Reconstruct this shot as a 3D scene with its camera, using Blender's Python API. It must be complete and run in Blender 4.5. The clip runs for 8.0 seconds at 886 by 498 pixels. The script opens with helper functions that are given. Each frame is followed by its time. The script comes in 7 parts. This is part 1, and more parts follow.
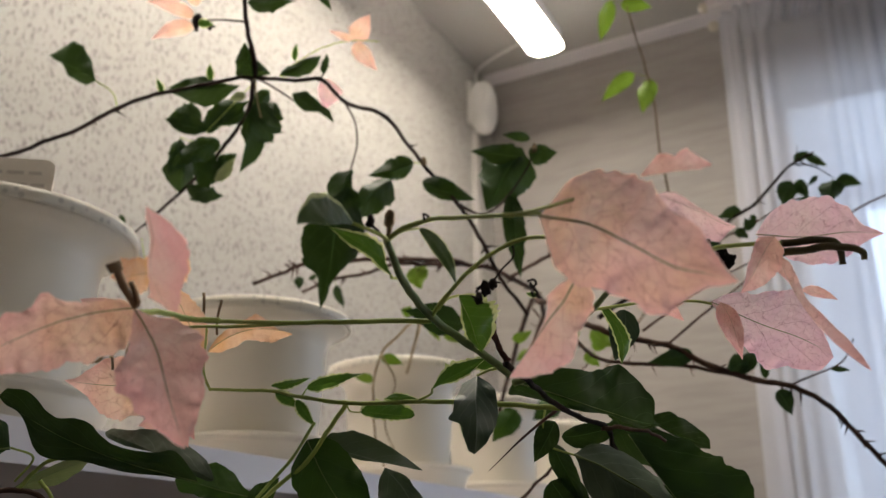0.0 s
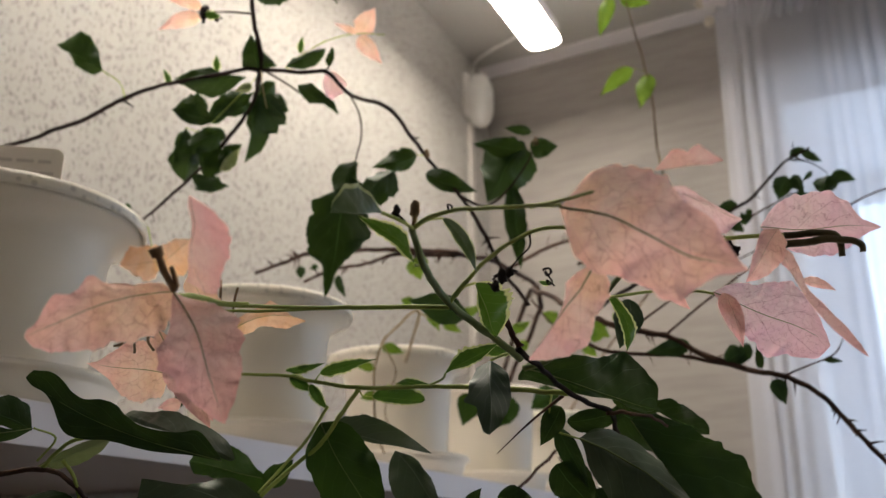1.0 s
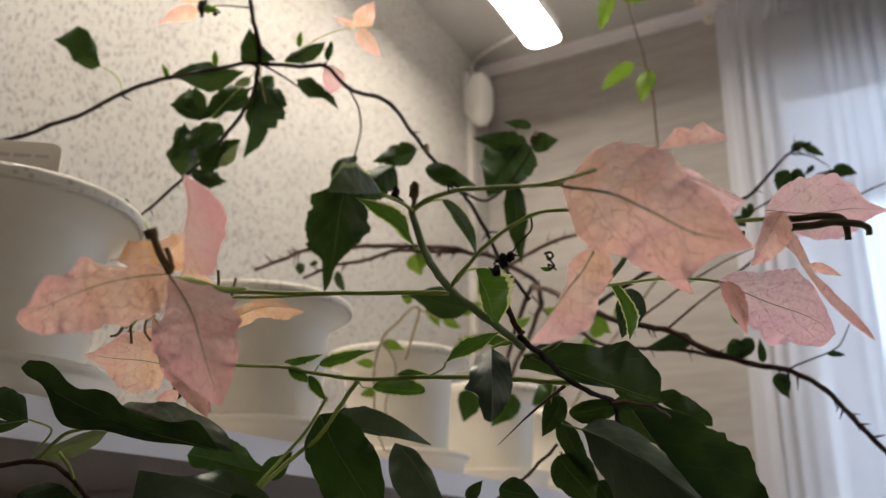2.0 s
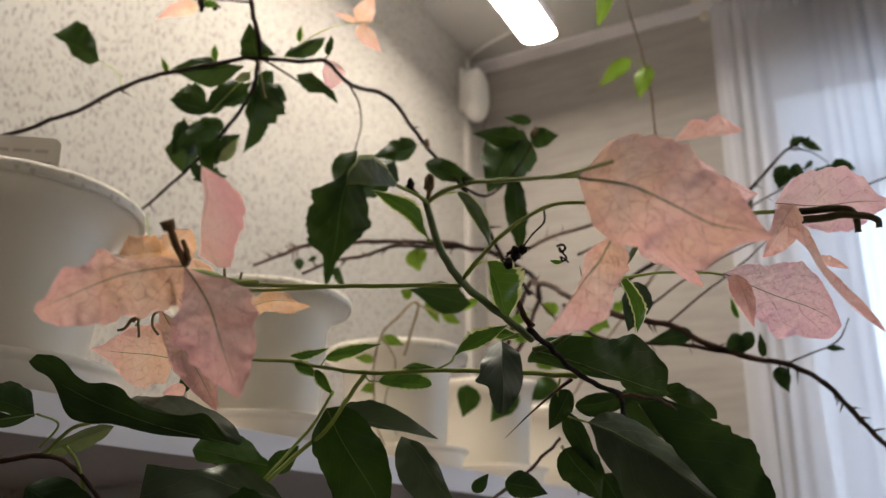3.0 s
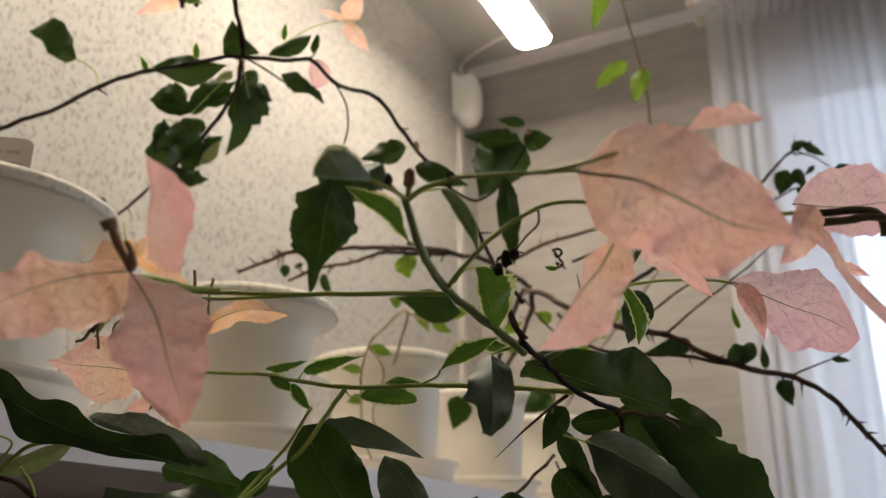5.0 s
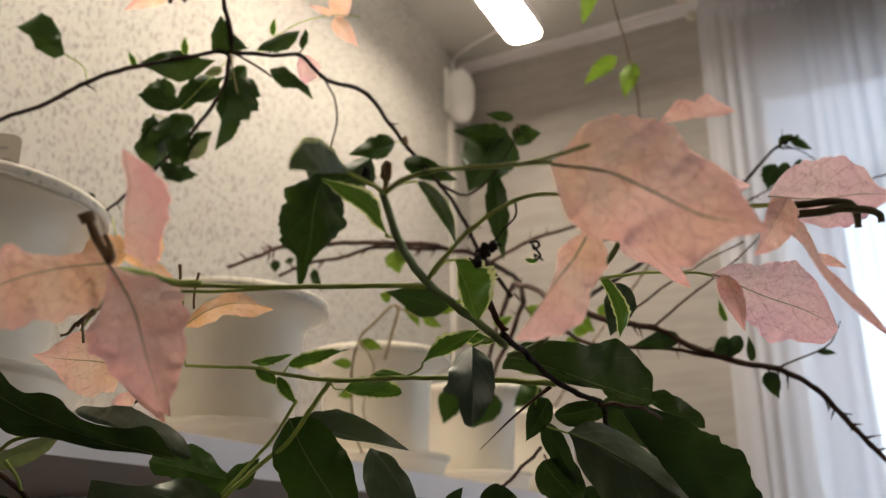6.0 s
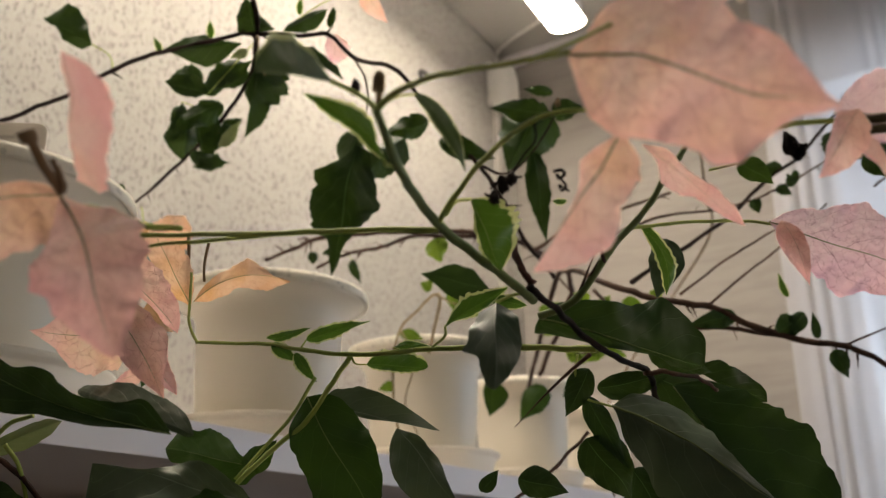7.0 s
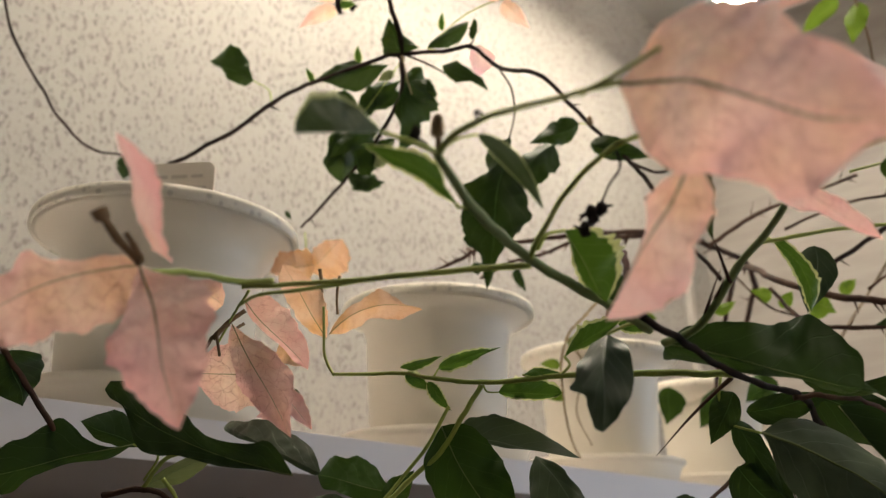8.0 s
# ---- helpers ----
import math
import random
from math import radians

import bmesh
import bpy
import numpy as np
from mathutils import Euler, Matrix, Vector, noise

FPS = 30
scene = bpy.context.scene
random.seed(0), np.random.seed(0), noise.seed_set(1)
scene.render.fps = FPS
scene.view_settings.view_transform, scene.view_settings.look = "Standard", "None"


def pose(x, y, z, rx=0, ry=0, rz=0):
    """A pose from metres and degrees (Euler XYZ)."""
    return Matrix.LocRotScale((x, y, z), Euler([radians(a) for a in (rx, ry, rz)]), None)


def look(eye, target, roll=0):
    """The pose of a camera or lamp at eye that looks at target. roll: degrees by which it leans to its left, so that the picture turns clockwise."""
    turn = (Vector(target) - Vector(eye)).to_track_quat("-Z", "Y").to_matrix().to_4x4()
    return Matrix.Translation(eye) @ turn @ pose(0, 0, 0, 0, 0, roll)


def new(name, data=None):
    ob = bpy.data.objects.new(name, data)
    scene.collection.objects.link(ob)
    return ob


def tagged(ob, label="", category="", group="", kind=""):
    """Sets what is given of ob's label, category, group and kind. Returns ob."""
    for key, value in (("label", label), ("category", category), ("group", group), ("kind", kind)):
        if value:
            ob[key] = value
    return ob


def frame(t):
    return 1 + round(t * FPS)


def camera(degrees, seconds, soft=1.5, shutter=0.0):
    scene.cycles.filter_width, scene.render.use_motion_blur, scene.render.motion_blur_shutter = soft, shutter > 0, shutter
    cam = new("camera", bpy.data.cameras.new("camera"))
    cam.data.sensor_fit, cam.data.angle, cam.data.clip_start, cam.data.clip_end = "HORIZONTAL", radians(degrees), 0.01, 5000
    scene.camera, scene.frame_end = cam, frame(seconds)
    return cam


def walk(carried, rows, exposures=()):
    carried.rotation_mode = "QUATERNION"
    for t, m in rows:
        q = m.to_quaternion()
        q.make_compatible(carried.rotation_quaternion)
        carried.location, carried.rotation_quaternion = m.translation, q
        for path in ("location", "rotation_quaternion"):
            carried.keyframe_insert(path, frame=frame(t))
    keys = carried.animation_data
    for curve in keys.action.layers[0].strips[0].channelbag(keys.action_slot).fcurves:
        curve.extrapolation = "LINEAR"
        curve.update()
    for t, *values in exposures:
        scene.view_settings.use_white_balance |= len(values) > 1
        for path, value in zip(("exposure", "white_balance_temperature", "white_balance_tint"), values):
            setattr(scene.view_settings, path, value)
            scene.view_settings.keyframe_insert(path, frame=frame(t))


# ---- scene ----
cam = camera(54.08, 8.0, soft=1.3)
PATH = [
    (0, (0.0011, 0.0143, 1.6052), (-0.8872, 1.6685, 2.2939), -0.31),
    (0.5, (0.0014, 0.0034, 1.6074), (-0.8821, 1.6667, 2.2802), -0.10),
    (1, (-0.0012, 0.0010, 1.6004), (-0.8760, 1.6695, 2.2718), -0.03),
    (1.5, (-0.0016, 0.0093, 1.5937), (-0.8785, 1.6704, 2.2805), -0.04),
    (1.7, (-0.0022, 0.0088, 1.5972), (-0.8795, 1.6719, 2.2748), -0.10),
    (2.8, (-0.0082, -0.0027, 1.5955), (-0.8706, 1.6782, 2.2680), -0.35),
    (3, (-0.0089, 0.0031, 1.5956), (-0.8706, 1.6803, 2.2623), -0.37),
    (3.5, (-0.0134, 0.0221, 1.5945), (-0.8742, 1.6911, 2.2824), -0.02),
    (4, (-0.0158, 0.0230, 1.6040), (-0.8704, 1.6975, 2.2866), -0.25),
    (4.2, (-0.0141, 0.0205, 1.6060), (-0.8718, 1.6973, 2.2870), -0.33),
    (5.3, (-0.0185, 0.0277, 1.6028), (-0.8603, 1.7073, 2.2863), -0.35),
    (5.5, (-0.0167, 0.0277, 1.6043), (-0.8589, 1.7103, 2.2824), -0.39),
    (6, (-0.0131, 0.0267, 1.6018), (-0.8488, 1.7143, 2.2752), -0.66),
    (6.2, (-0.0102, 0.0306, 1.5996), (-0.8560, 1.7210, 2.2638), -0.61),
    (6.5, (-0.0132, 0.0464, 1.5880), (-0.8696, 1.7137, 2.2856), -1.09),
    (6.8, (-0.0163, 0.0556, 1.5948), (-0.9153, 1.7079, 2.2726), -1.10),
    (7, (-0.0202, 0.0618, 1.5958), (-0.9595, 1.6886, 2.2824), -0.99),
    (7.2, (-0.0192, 0.0676, 1.5980), (-1.0245, 1.6465, 2.2844), -0.61),
    (7.5, (-0.0080, 0.0741, 1.6022), (-1.1601, 1.5588, 2.2866), 0.15),
    (7.8, (-0.0079, 0.0748, 1.6035), (-1.2411, 1.4873, 2.2974), 0.12),
    (8, (-0.0037, 0.0799, 1.6082), (-1.2904, 1.4503, 2.2912), -0.08),
]
cam.data.dof.use_dof, cam.data.dof.focus_distance, cam.data.dof.aperture_fstop = True, 0.32, 16.0
walk(cam, [(t, look(eye, target, roll)) for t, eye, target, roll in PATH],
     exposures=[(0, 0.17, 6400, 9), (4, 0.22, 6700, 9), (6.5, 0.22, 7000, 9), (8, 0.42, 6900, 8)])

# ---- world, sun, lamps and exposure ----
world = bpy.data.worlds.new("world")
scene.world = world
world.use_nodes = True
sky = world.node_tree.nodes.new("ShaderNodeTexSky")
sky.sky_type, sky.sun_disc = "NISHITA", False
sky.sun_elevation, sky.sun_rotation = radians(35), radians(140)
sky.air_density, sky.dust_density = 1.2, 2.0
world.node_tree.links.new(sky.outputs[0], world.node_tree.nodes["Background"].inputs[0])
world.node_tree.nodes["Background"].inputs[1].default_value = 0.15

sun = new("sun", bpy.data.lights.new("sun", "SUN"))
sun.data.energy, sun.data.angle, sun.data.color = 0.8, radians(12), (1.0, 0.96, 0.9)
sun.matrix_world = look((3, -4, 5), (0, 0, 0))

LAMP_POWER = 38.0
WINDOW_POWER = 26.5

# room: the wall with the shelf is x = WX, the wall with the window y = FY
WX, FY, CZ = -0.78, 1.722, 2.722
RX, BY = 2.4, -2.3

window_light = new("window_daylight", bpy.data.lights.new("window_daylight", "AREA"))
window_light.data.shape, window_light.data.size, window_light.data.size_y = "RECTANGLE", 2.4, 2.0
window_light.data.energy, window_light.data.color = WINDOW_POWER, (0.66, 0.80, 1.0)
window_light.matrix_world = look((0.9, FY + 0.95, 1.75), (0.8, 0.0, 1.55))


# ---- materials ----
def mat(name):
    m = bpy.data.materials.new(name)
    m.use_nodes = True
    return m, m.node_tree.nodes, m.node_tree.links, m.node_tree.nodes["Principled BSDF"]


def node(nodes, kind, **values):
    n = nodes.new(kind)
    for k, v in values.items():
        n.inputs[k].default_value = v
    return n


def ramp(nodes, stops):
    n = nodes.new("ShaderNodeValToRGB")
    while len(n.color_ramp.elements) < len(stops):
        n.color_ramp.elements.new(0.5)
    for e, (p, c) in zip(n.color_ramp.elements, stops):
        e.position, e.color = p, (*c, 1)
    return n


def ramp_of(nodes, links, value, low, high):
    """0 below low, 1 above high."""
    n = ramp(nodes, [(low, (0, 0, 0)), (high, (1, 1, 1))])
    links.new(value, n.inputs[0])
    return n.outputs[0]


def mixer(nodes, links, fac, a, b, blend="MIX"):
    n = nodes.new("ShaderNodeMix")
    n.data_type, n.blend_type = "RGBA", blend
    for sock, value in ((n.inputs[0], fac), (n.inputs[6], a), (n.inputs[7], b)):
        if isinstance(value, (int, float)):
            sock.default_value = value
        elif isinstance(value, tuple):
            sock.default_value = (*value, 1)
        else:
            links.new(value, sock)
    return n.outputs[2]


def arith(nodes, links, op, a, b=None, c=None):
    n = nodes.new("ShaderNodeMath")
    n.operation = op
    for sock, value in zip(n.inputs, (a, b, c)):
        if value is None:
            continue
        if isinstance(value, (int, float)):
            sock.default_value = value
        else:
            links.new(value, sock)
    return n.outputs[0]


def bumped(nodes, links, bsdf, height, strength, distance):
    b = node(nodes, "ShaderNodeBump", Strength=strength, Distance=distance)
    links.new(height, b.inputs["Height"])
    links.new(b.outputs[0], bsdf.inputs["Normal"])
    return b.outputs[0]


def plain(name, colour, rough=0.5, metal=0.0, vary=0.12, scale=40.0, bump=0.1, dist=0.0005, coat=0.0):
    """A paint, plastic or metal with grain and blotches at two sizes."""
    m, N, L, P = mat(name)
    tc = N.new("ShaderNodeTexCoord")
    fine = node(N, "ShaderNodeTexNoise", Scale=scale, Detail=6.0)
    wide = node(N, "ShaderNodeTexNoise", Scale=scale / 9, Detail=3.0)
    L.new(tc.outputs["Object"], fine.inputs["Vector"])
    L.new(tc.outputs["Object"], wide.inputs["Vector"])
    dark = tuple(c * (1 - vary) for c in colour)
    a = mixer(N, L, wide.outputs[0], dark, tuple(min(1, c * (1 + vary * 0.6)) for c in colour))
    b = mixer(N, L, arith(N, L, "MULTIPLY", fine.outputs[0], 0.35), a, dark)
    L.new(b, P.inputs["Base Color"])
    P.inputs["Roughness"].default_value, P.inputs["Metallic"].default_value = rough, metal
    P.inputs["Coat Weight"].default_value = coat
    bumped(N, L, P, fine.outputs[0], bump, dist)
    return m


def speckled_wall():
    """White wallpaper with fine grey upright dashes and a grain relief."""
    m, N, L, P = mat("speckled_wallpaper")
    tc = N.new("ShaderNodeTexCoord")
    mp = N.new("ShaderNodeMapping")
    mp.inputs["Scale"].default_value = (1.0, 1.0, 0.62)
    mp.inputs["Rotation"].default_value = (radians(12), 0, 0)
    L.new(tc.outputs["Object"], mp.inputs["Vector"])
    one = node(N, "ShaderNodeTexNoise", Scale=215.0, Detail=2.5, Roughness=0.5)
    two = node(N, "ShaderNodeTexNoise", Scale=110.0, Detail=4.0, Roughness=0.6)
    wide = node(N, "ShaderNodeTexNoise", Scale=5.0, Detail=3.0)
    grain = node(N, "ShaderNodeTexNoise", Scale=520.0, Detail=3.0)
    for n in (one, two):
        L.new(mp.outputs[0], n.inputs["Vector"])
    for n in (wide, grain):
        L.new(tc.outputs["Object"], n.inputs["Vector"])
    r1 = ramp(N, [(0.53, (0, 0, 0)), (0.67, (1, 1, 1))])
    r2 = ramp(N, [(0.56, (0, 0, 0)), (0.68, (1, 1, 1))])
    L.new(one.outputs[0], r1.inputs[0])
    L.new(two.outputs[0], r2.inputs[0])
    ground = mixer(N, L, wide.outputs[0], (0.36, 0.338, 0.312), (0.43, 0.411, 0.384))
    dashes = mixer(N, L, arith(N, L, "MULTIPLY", r1.outputs[0], 0.70), ground, (0.155, 0.138, 0.125))
    blots = mixer(N, L, arith(N, L, "MULTIPLY", r2.outputs[0], 0.36), dashes, (0.20, 0.183, 0.167))
    L.new(blots, P.inputs["Base Color"])
    P.inputs["Roughness"].default_value = 0.75
    relief = arith(N, L, "ADD", one.outputs[0], arith(N, L, "MULTIPLY", grain.outputs[0], 0.4))
    bumped(N, L, P, relief, 0.5, 0.0015)
    return m


def rippled_wall():
    """Warm grey wallpaper with faint level ripples."""
    m, N, L, P = mat("grey_ribbed_wallpaper")
    tc = N.new("ShaderNodeTexCoord")
    mp = N.new("ShaderNodeMapping")
    mp.inputs["Scale"].default_value = (0.12, 0.12, 1.0)
    L.new(tc.outputs["Object"], mp.inputs["Vector"])
    rip = node(N, "ShaderNodeTexNoise", Scale=70.0, Detail=4.0, Roughness=0.6)
    wide = node(N, "ShaderNodeTexNoise", Scale=3.0, Detail=3.0)
    L.new(mp.outputs[0], rip.inputs["Vector"])
    L.new(tc.outputs["Object"], wide.inputs["Vector"])
    r = ramp(N, [(0.42, (0, 0, 0)), (0.62, (1, 1, 1))])
    L.new(rip.outputs[0], r.inputs[0])
    base = mixer(N, L, wide.outputs[0], (0.335, 0.306, 0.285), (0.42, 0.382, 0.358))
    L.new(mixer(N, L, arith(N, L, "MULTIPLY", r.outputs[0], 0.28), base, (0.215, 0.193, 0.18)), P.inputs["Base Color"])
    P.inputs["Roughness"].default_value = 0.7
    bumped(N, L, P, rip.outputs[0], 0.35, 0.002)
    return m


def leaf_uv(N):
    """u along the blade, v across it (-1 to 1), and the same in units of 5 cm."""
    shape, flat = N.new("ShaderNodeUVMap"), N.new("ShaderNodeUVMap")
    shape.uv_map, flat.uv_map = "shape", "flat"
    sep = N.new("ShaderNodeSeparateXYZ")
    N.id_data.links.new(shape.outputs[0], sep.inputs[0])
    return sep.outputs[0], sep.outputs[1], flat.outputs[0]


def vein_mask(N, L, u, v, flat, count, slant, net_scale, width=0.035):
    """Midrib, side veins and the fine net between them, each 0 to 1."""
    av = arith(N, L, "ABSOLUTE", v)
    rib = arith(N, L, "SUBTRACT", 1.0, arith(N, L, "MINIMUM", arith(N, L, "DIVIDE", av, 0.026), 1.0))
    wob = node(N, "ShaderNodeTexNoise", Scale=5.0, Detail=2.0)
    L.new(flat, wob.inputs["Vector"])
    run = arith(N, L, "SUBTRACT", u, arith(N, L, "MULTIPLY", arith(N, L, "POWER", av, 1.25), slant))
    run = arith(N, L, "ADD", run, arith(N, L, "MULTIPLY", wob.outputs[0], 0.10))
    saw = arith(N, L, "FRACT", arith(N, L, "ADD", arith(N, L, "MULTIPLY", run, count), arith(N, L, "MULTIPLY", arith(N, L, "SIGN", v), 0.22)))
    off = arith(N, L, "ABSOLUTE", arith(N, L, "SUBTRACT", saw, 0.5))
    side = arith(N, L, "SUBTRACT", 1.0, arith(N, L, "MINIMUM", arith(N, L, "DIVIDE", off, width), 1.0))
    vor = node(N, "ShaderNodeTexVoronoi", Scale=net_scale)
    vor.feature = "DISTANCE_TO_EDGE"
    bend = N.new("ShaderNodeVectorMath")
    bend.operation = "ADD"
    warp = node(N, "ShaderNodeTexNoise", Scale=net_scale * 0.8, Detail=1.0)
    L.new(flat, warp.inputs["Vector"])
    amount = N.new("ShaderNodeVectorMath")
    amount.operation = "SCALE"
    L.new(warp.outputs[1], amount.inputs[0])
    amount.inputs["Scale"].default_value = 0.11
    L.new(flat, bend.inputs[0])
    L.new(amount.outputs[0], bend.inputs[1])
    L.new(bend.outputs[0], vor.inputs["Vector"])
    net = arith(N, L, "SUBTRACT", 1.0, arith(N, L, "MINIMUM", arith(N, L, "DIVIDE", vor.outputs["Distance"], 0.021), 1.0))
    return av, rib, side, net


def bract_material(name, low, high, vein, shine_colour, lines=0.20, mesh_scale=13.0):
    m, N, L, P = mat(name)
    u, v, flat = leaf_uv(N)
    av, rib, side, net = vein_mask(N, L, u, v, flat, 4.0, 0.45, mesh_scale, 0.020)
    blot = node(N, "ShaderNodeTexNoise", Scale=3.0, Detail=4.0)
    fine = node(N, "ShaderNodeTexNoise", Scale=26.0, Detail=5.0)
    L.new(flat, blot.inputs["Vector"])
    L.new(flat, fine.inputs["Vector"])
    rnd = N.new("ShaderNodeObjectInfo")
    edge = arith(N, L, "ADD", arith(N, L, "MULTIPLY", arith(N, L, "POWER", av, 2.0), 0.5), arith(N, L, "MULTIPLY", arith(N, L, "SUBTRACT", u, 0.5), 1.1))
    k = arith(N, L, "ADD", arith(N, L, "MULTIPLY", arith(N, L, "SUBTRACT", blot.outputs[0], 0.5), 2.0), arith(N, L, "ADD", edge, 0.32))
    k = arith(N, L, "ADD", k, arith(N, L, "MULTIPLY", arith(N, L, "SUBTRACT", rnd.outputs["Random"], 0.5), 0.3))
    k = arith(N, L, "MINIMUM", arith(N, L, "MAXIMUM", k, 0.0), 1.0)
    col = mixer(N, L, k, low, high)
    # papery mottling; its tan also paints show-through shadow, its cream the highlights
    shade_mottle = node(N, "ShaderNodeTexNoise", Scale=1.7, Detail=3.0, Distortion=0.8)
    L.new(flat, shade_mottle.inputs["Vector"])
    shade_tan = ramp(N, [(0.46, (0, 0, 0)), (0.68, (1, 1, 1))])
    L.new(shade_mottle.outputs[0], shade_tan.inputs[0])
    col = mixer(N, L, arith(N, L, "MULTIPLY", shade_tan.outputs[0], 0.16), col, (low[0] * 0.80, low[1] * 0.72, low[2] * 0.66))
    pale = ramp(N, [(0.32, (1, 1, 1)), (0.50, (0, 0, 0))])
    L.new(shade_mottle.outputs[0], pale.inputs[0])
    col = mixer(N, L, arith(N, L, "MULTIPLY", pale.outputs[0], 0.5), col, (0.98, 0.82, 0.73))
    col = mixer(N, L, arith(N, L, "MULTIPLY", ramp_of(N, L, fine.outputs[0], 0.45, 0.68), 0.22), col, (high[0] * 0.88, high[1] * 0.72, high[2] * 0.72))
    col = mixer(N, L, arith(N, L, "MULTIPLY", net, lines), col, vein)
    col = mixer(N, L, arith(N, L, "MULTIPLY", side, lines * 0.9 + 0.10), col, vein)
    col = mixer(N, L, arith(N, L, "MULTIPLY", rib, 0.75), col, (0.40, 0.27, 0.14))
    L.new(col, P.inputs["Base Color"])
    P.inputs["Roughness"].default_value = 0.55
    P.inputs["Specular IOR Level"].default_value = 0.3
    crease = node(N, "ShaderNodeTexNoise", Scale=4.5, Detail=5.0, Roughness=0.55, Distortion=0.4)
    L.new(flat, crease.inputs["Vector"])
    wrinkle = node(N, "ShaderNodeTexNoise", Scale=19.0, Detail=4.0, Distortion=0.8)
    L.new(flat, wrinkle.inputs["Vector"])
    cell = node(N, "ShaderNodeTexVoronoi", Scale=24.0)
    cell.feature = "SMOOTH_F1"
    L.new(flat, cell.inputs["Vector"])
    pucker = arith(N, L, "MULTIPLY", cell.outputs["Distance"], arith(N, L, "ADD", 0.12, arith(N, L, "MULTIPLY", av, 0.16)))
    h = arith(N, L, "ADD", arith(N, L, "SUBTRACT", arith(N, L, "MULTIPLY", net, lines * 0.2), pucker), arith(N, L, "ADD", arith(N, L, "MULTIPLY", side, 0.06), arith(N, L, "ADD", arith(N, L, "MULTIPLY", crease.outputs[0], 0.12), arith(N, L, "MULTIPLY", wrinkle.outputs[0], 0.13))))
    relief = bumped(N, L, P, h, 1.0, 0.0023)
    tr = N.new("ShaderNodeBsdfTranslucent")
    L.new(relief, tr.inputs["Normal"])
    L.new(mixer(N, L, 0.35, col, shine_colour, "MULTIPLY"), tr.inputs[0])
    ms = N.new("ShaderNodeMixShader")
    ms.inputs[0].default_value = 0.57
    L.new(P.outputs[0], ms.inputs[1])
    L.new(tr.outputs[0], ms.inputs[2])
    L.new(ms.outputs[0], N["Material Output"].inputs[0])
    return m


def leaf_material(name, low, high, rim=None, rim_at=0.87, rough=0.32, thin=0.16, grey=0.0, gloss=0.28):
    m, N, L, P = mat(name)
    u, v, flat = leaf_uv(N)
    av, rib, side, net = vein_mask(N, L, u, v, flat, 6.0, 0.34, 8.0)
    blot = node(N, "ShaderNodeTexNoise", Scale=2.2, Detail=2.5)
    fine = node(N, "ShaderNodeTexNoise", Scale=30.0, Detail=4.0)
    L.new(flat, blot.inputs["Vector"])
    L.new(flat, fine.inputs["Vector"])
    rnd = N.new("ShaderNodeObjectInfo")
    k = arith(N, L, "ADD", arith(N, L, "MULTIPLY", blot.outputs[0], 0.8), arith(N, L, "MULTIPLY", arith(N, L, "SUBTRACT", rnd.outputs["Random"], 0.35), 0.5))
    k = arith(N, L, "MINIMUM", arith(N, L, "MAXIMUM", k, 0.0), 1.0)
    col = mixer(N, L, k, low, high)
    col = mixer(N, L, arith(N, L, "MULTIPLY", net, 0.10), col, tuple(min(c * 1.7, c + 0.05) for c in high))
    col = mixer(N, L, arith(N, L, "MULTIPLY", side, 0.30), col, tuple(min(c * 2.0, c + 0.06) for c in high))
    col = mixer(N, L, arith(N, L, "MULTIPLY", rib, 0.7), col, tuple(min(c * 2.6 + 0.02, c + 0.14) for c in high))
    # grey blotches paint patches of sheen into the blade's colour
    if grey:
        g = ramp(N, [(0.45, (0, 0, 0)), (0.65, (1, 1, 1))])
        L.new(blot.outputs[0], g.inputs[0])
        col = mixer(N, L, arith(N, L, "MULTIPLY", g.outputs[0], grey), col, (0.20, 0.24, 0.22))
    if rim:
        e = arith(N, L, "ADD", av, arith(N, L, "MULTIPLY", fine.outputs[0], 0.16))
        r = ramp(N, [(rim_at, (0, 0, 0)), (rim_at + 0.06, (1, 1, 1))])
        L.new(e, r.inputs[0])
        col = mixer(N, L, r.outputs[0], col, rim)
    L.new(col, P.inputs["Base Color"])
    rr = arith(N, L, "ADD", rough - 0.08, arith(N, L, "MULTIPLY", fine.outputs[0], 0.2))
    L.new(rr, P.inputs["Roughness"])
    P.inputs["Specular IOR Level"].default_value = gloss
    h = arith(N, L, "SUBTRACT", arith(N, L, "MULTIPLY", blot.outputs[0], 0.35), arith(N, L, "MULTIPLY", side, 0.22))
    bumped(N, L, P, h, 0.5, 0.0010)
    tr = N.new("ShaderNodeBsdfTranslucent")
    L.new(mixer(N, L, 0.25, col, (0.25, 0.42, 0.04)), tr.inputs[0])
    ms = N.new("ShaderNodeMixShader")
    ms.inputs[0].default_value = thin
    L.new(P.outputs[0], ms.inputs[1])
    L.new(tr.outputs[0], ms.inputs[2])
    L.new(ms.outputs[0], N["Material Output"].inputs[0])
    return m


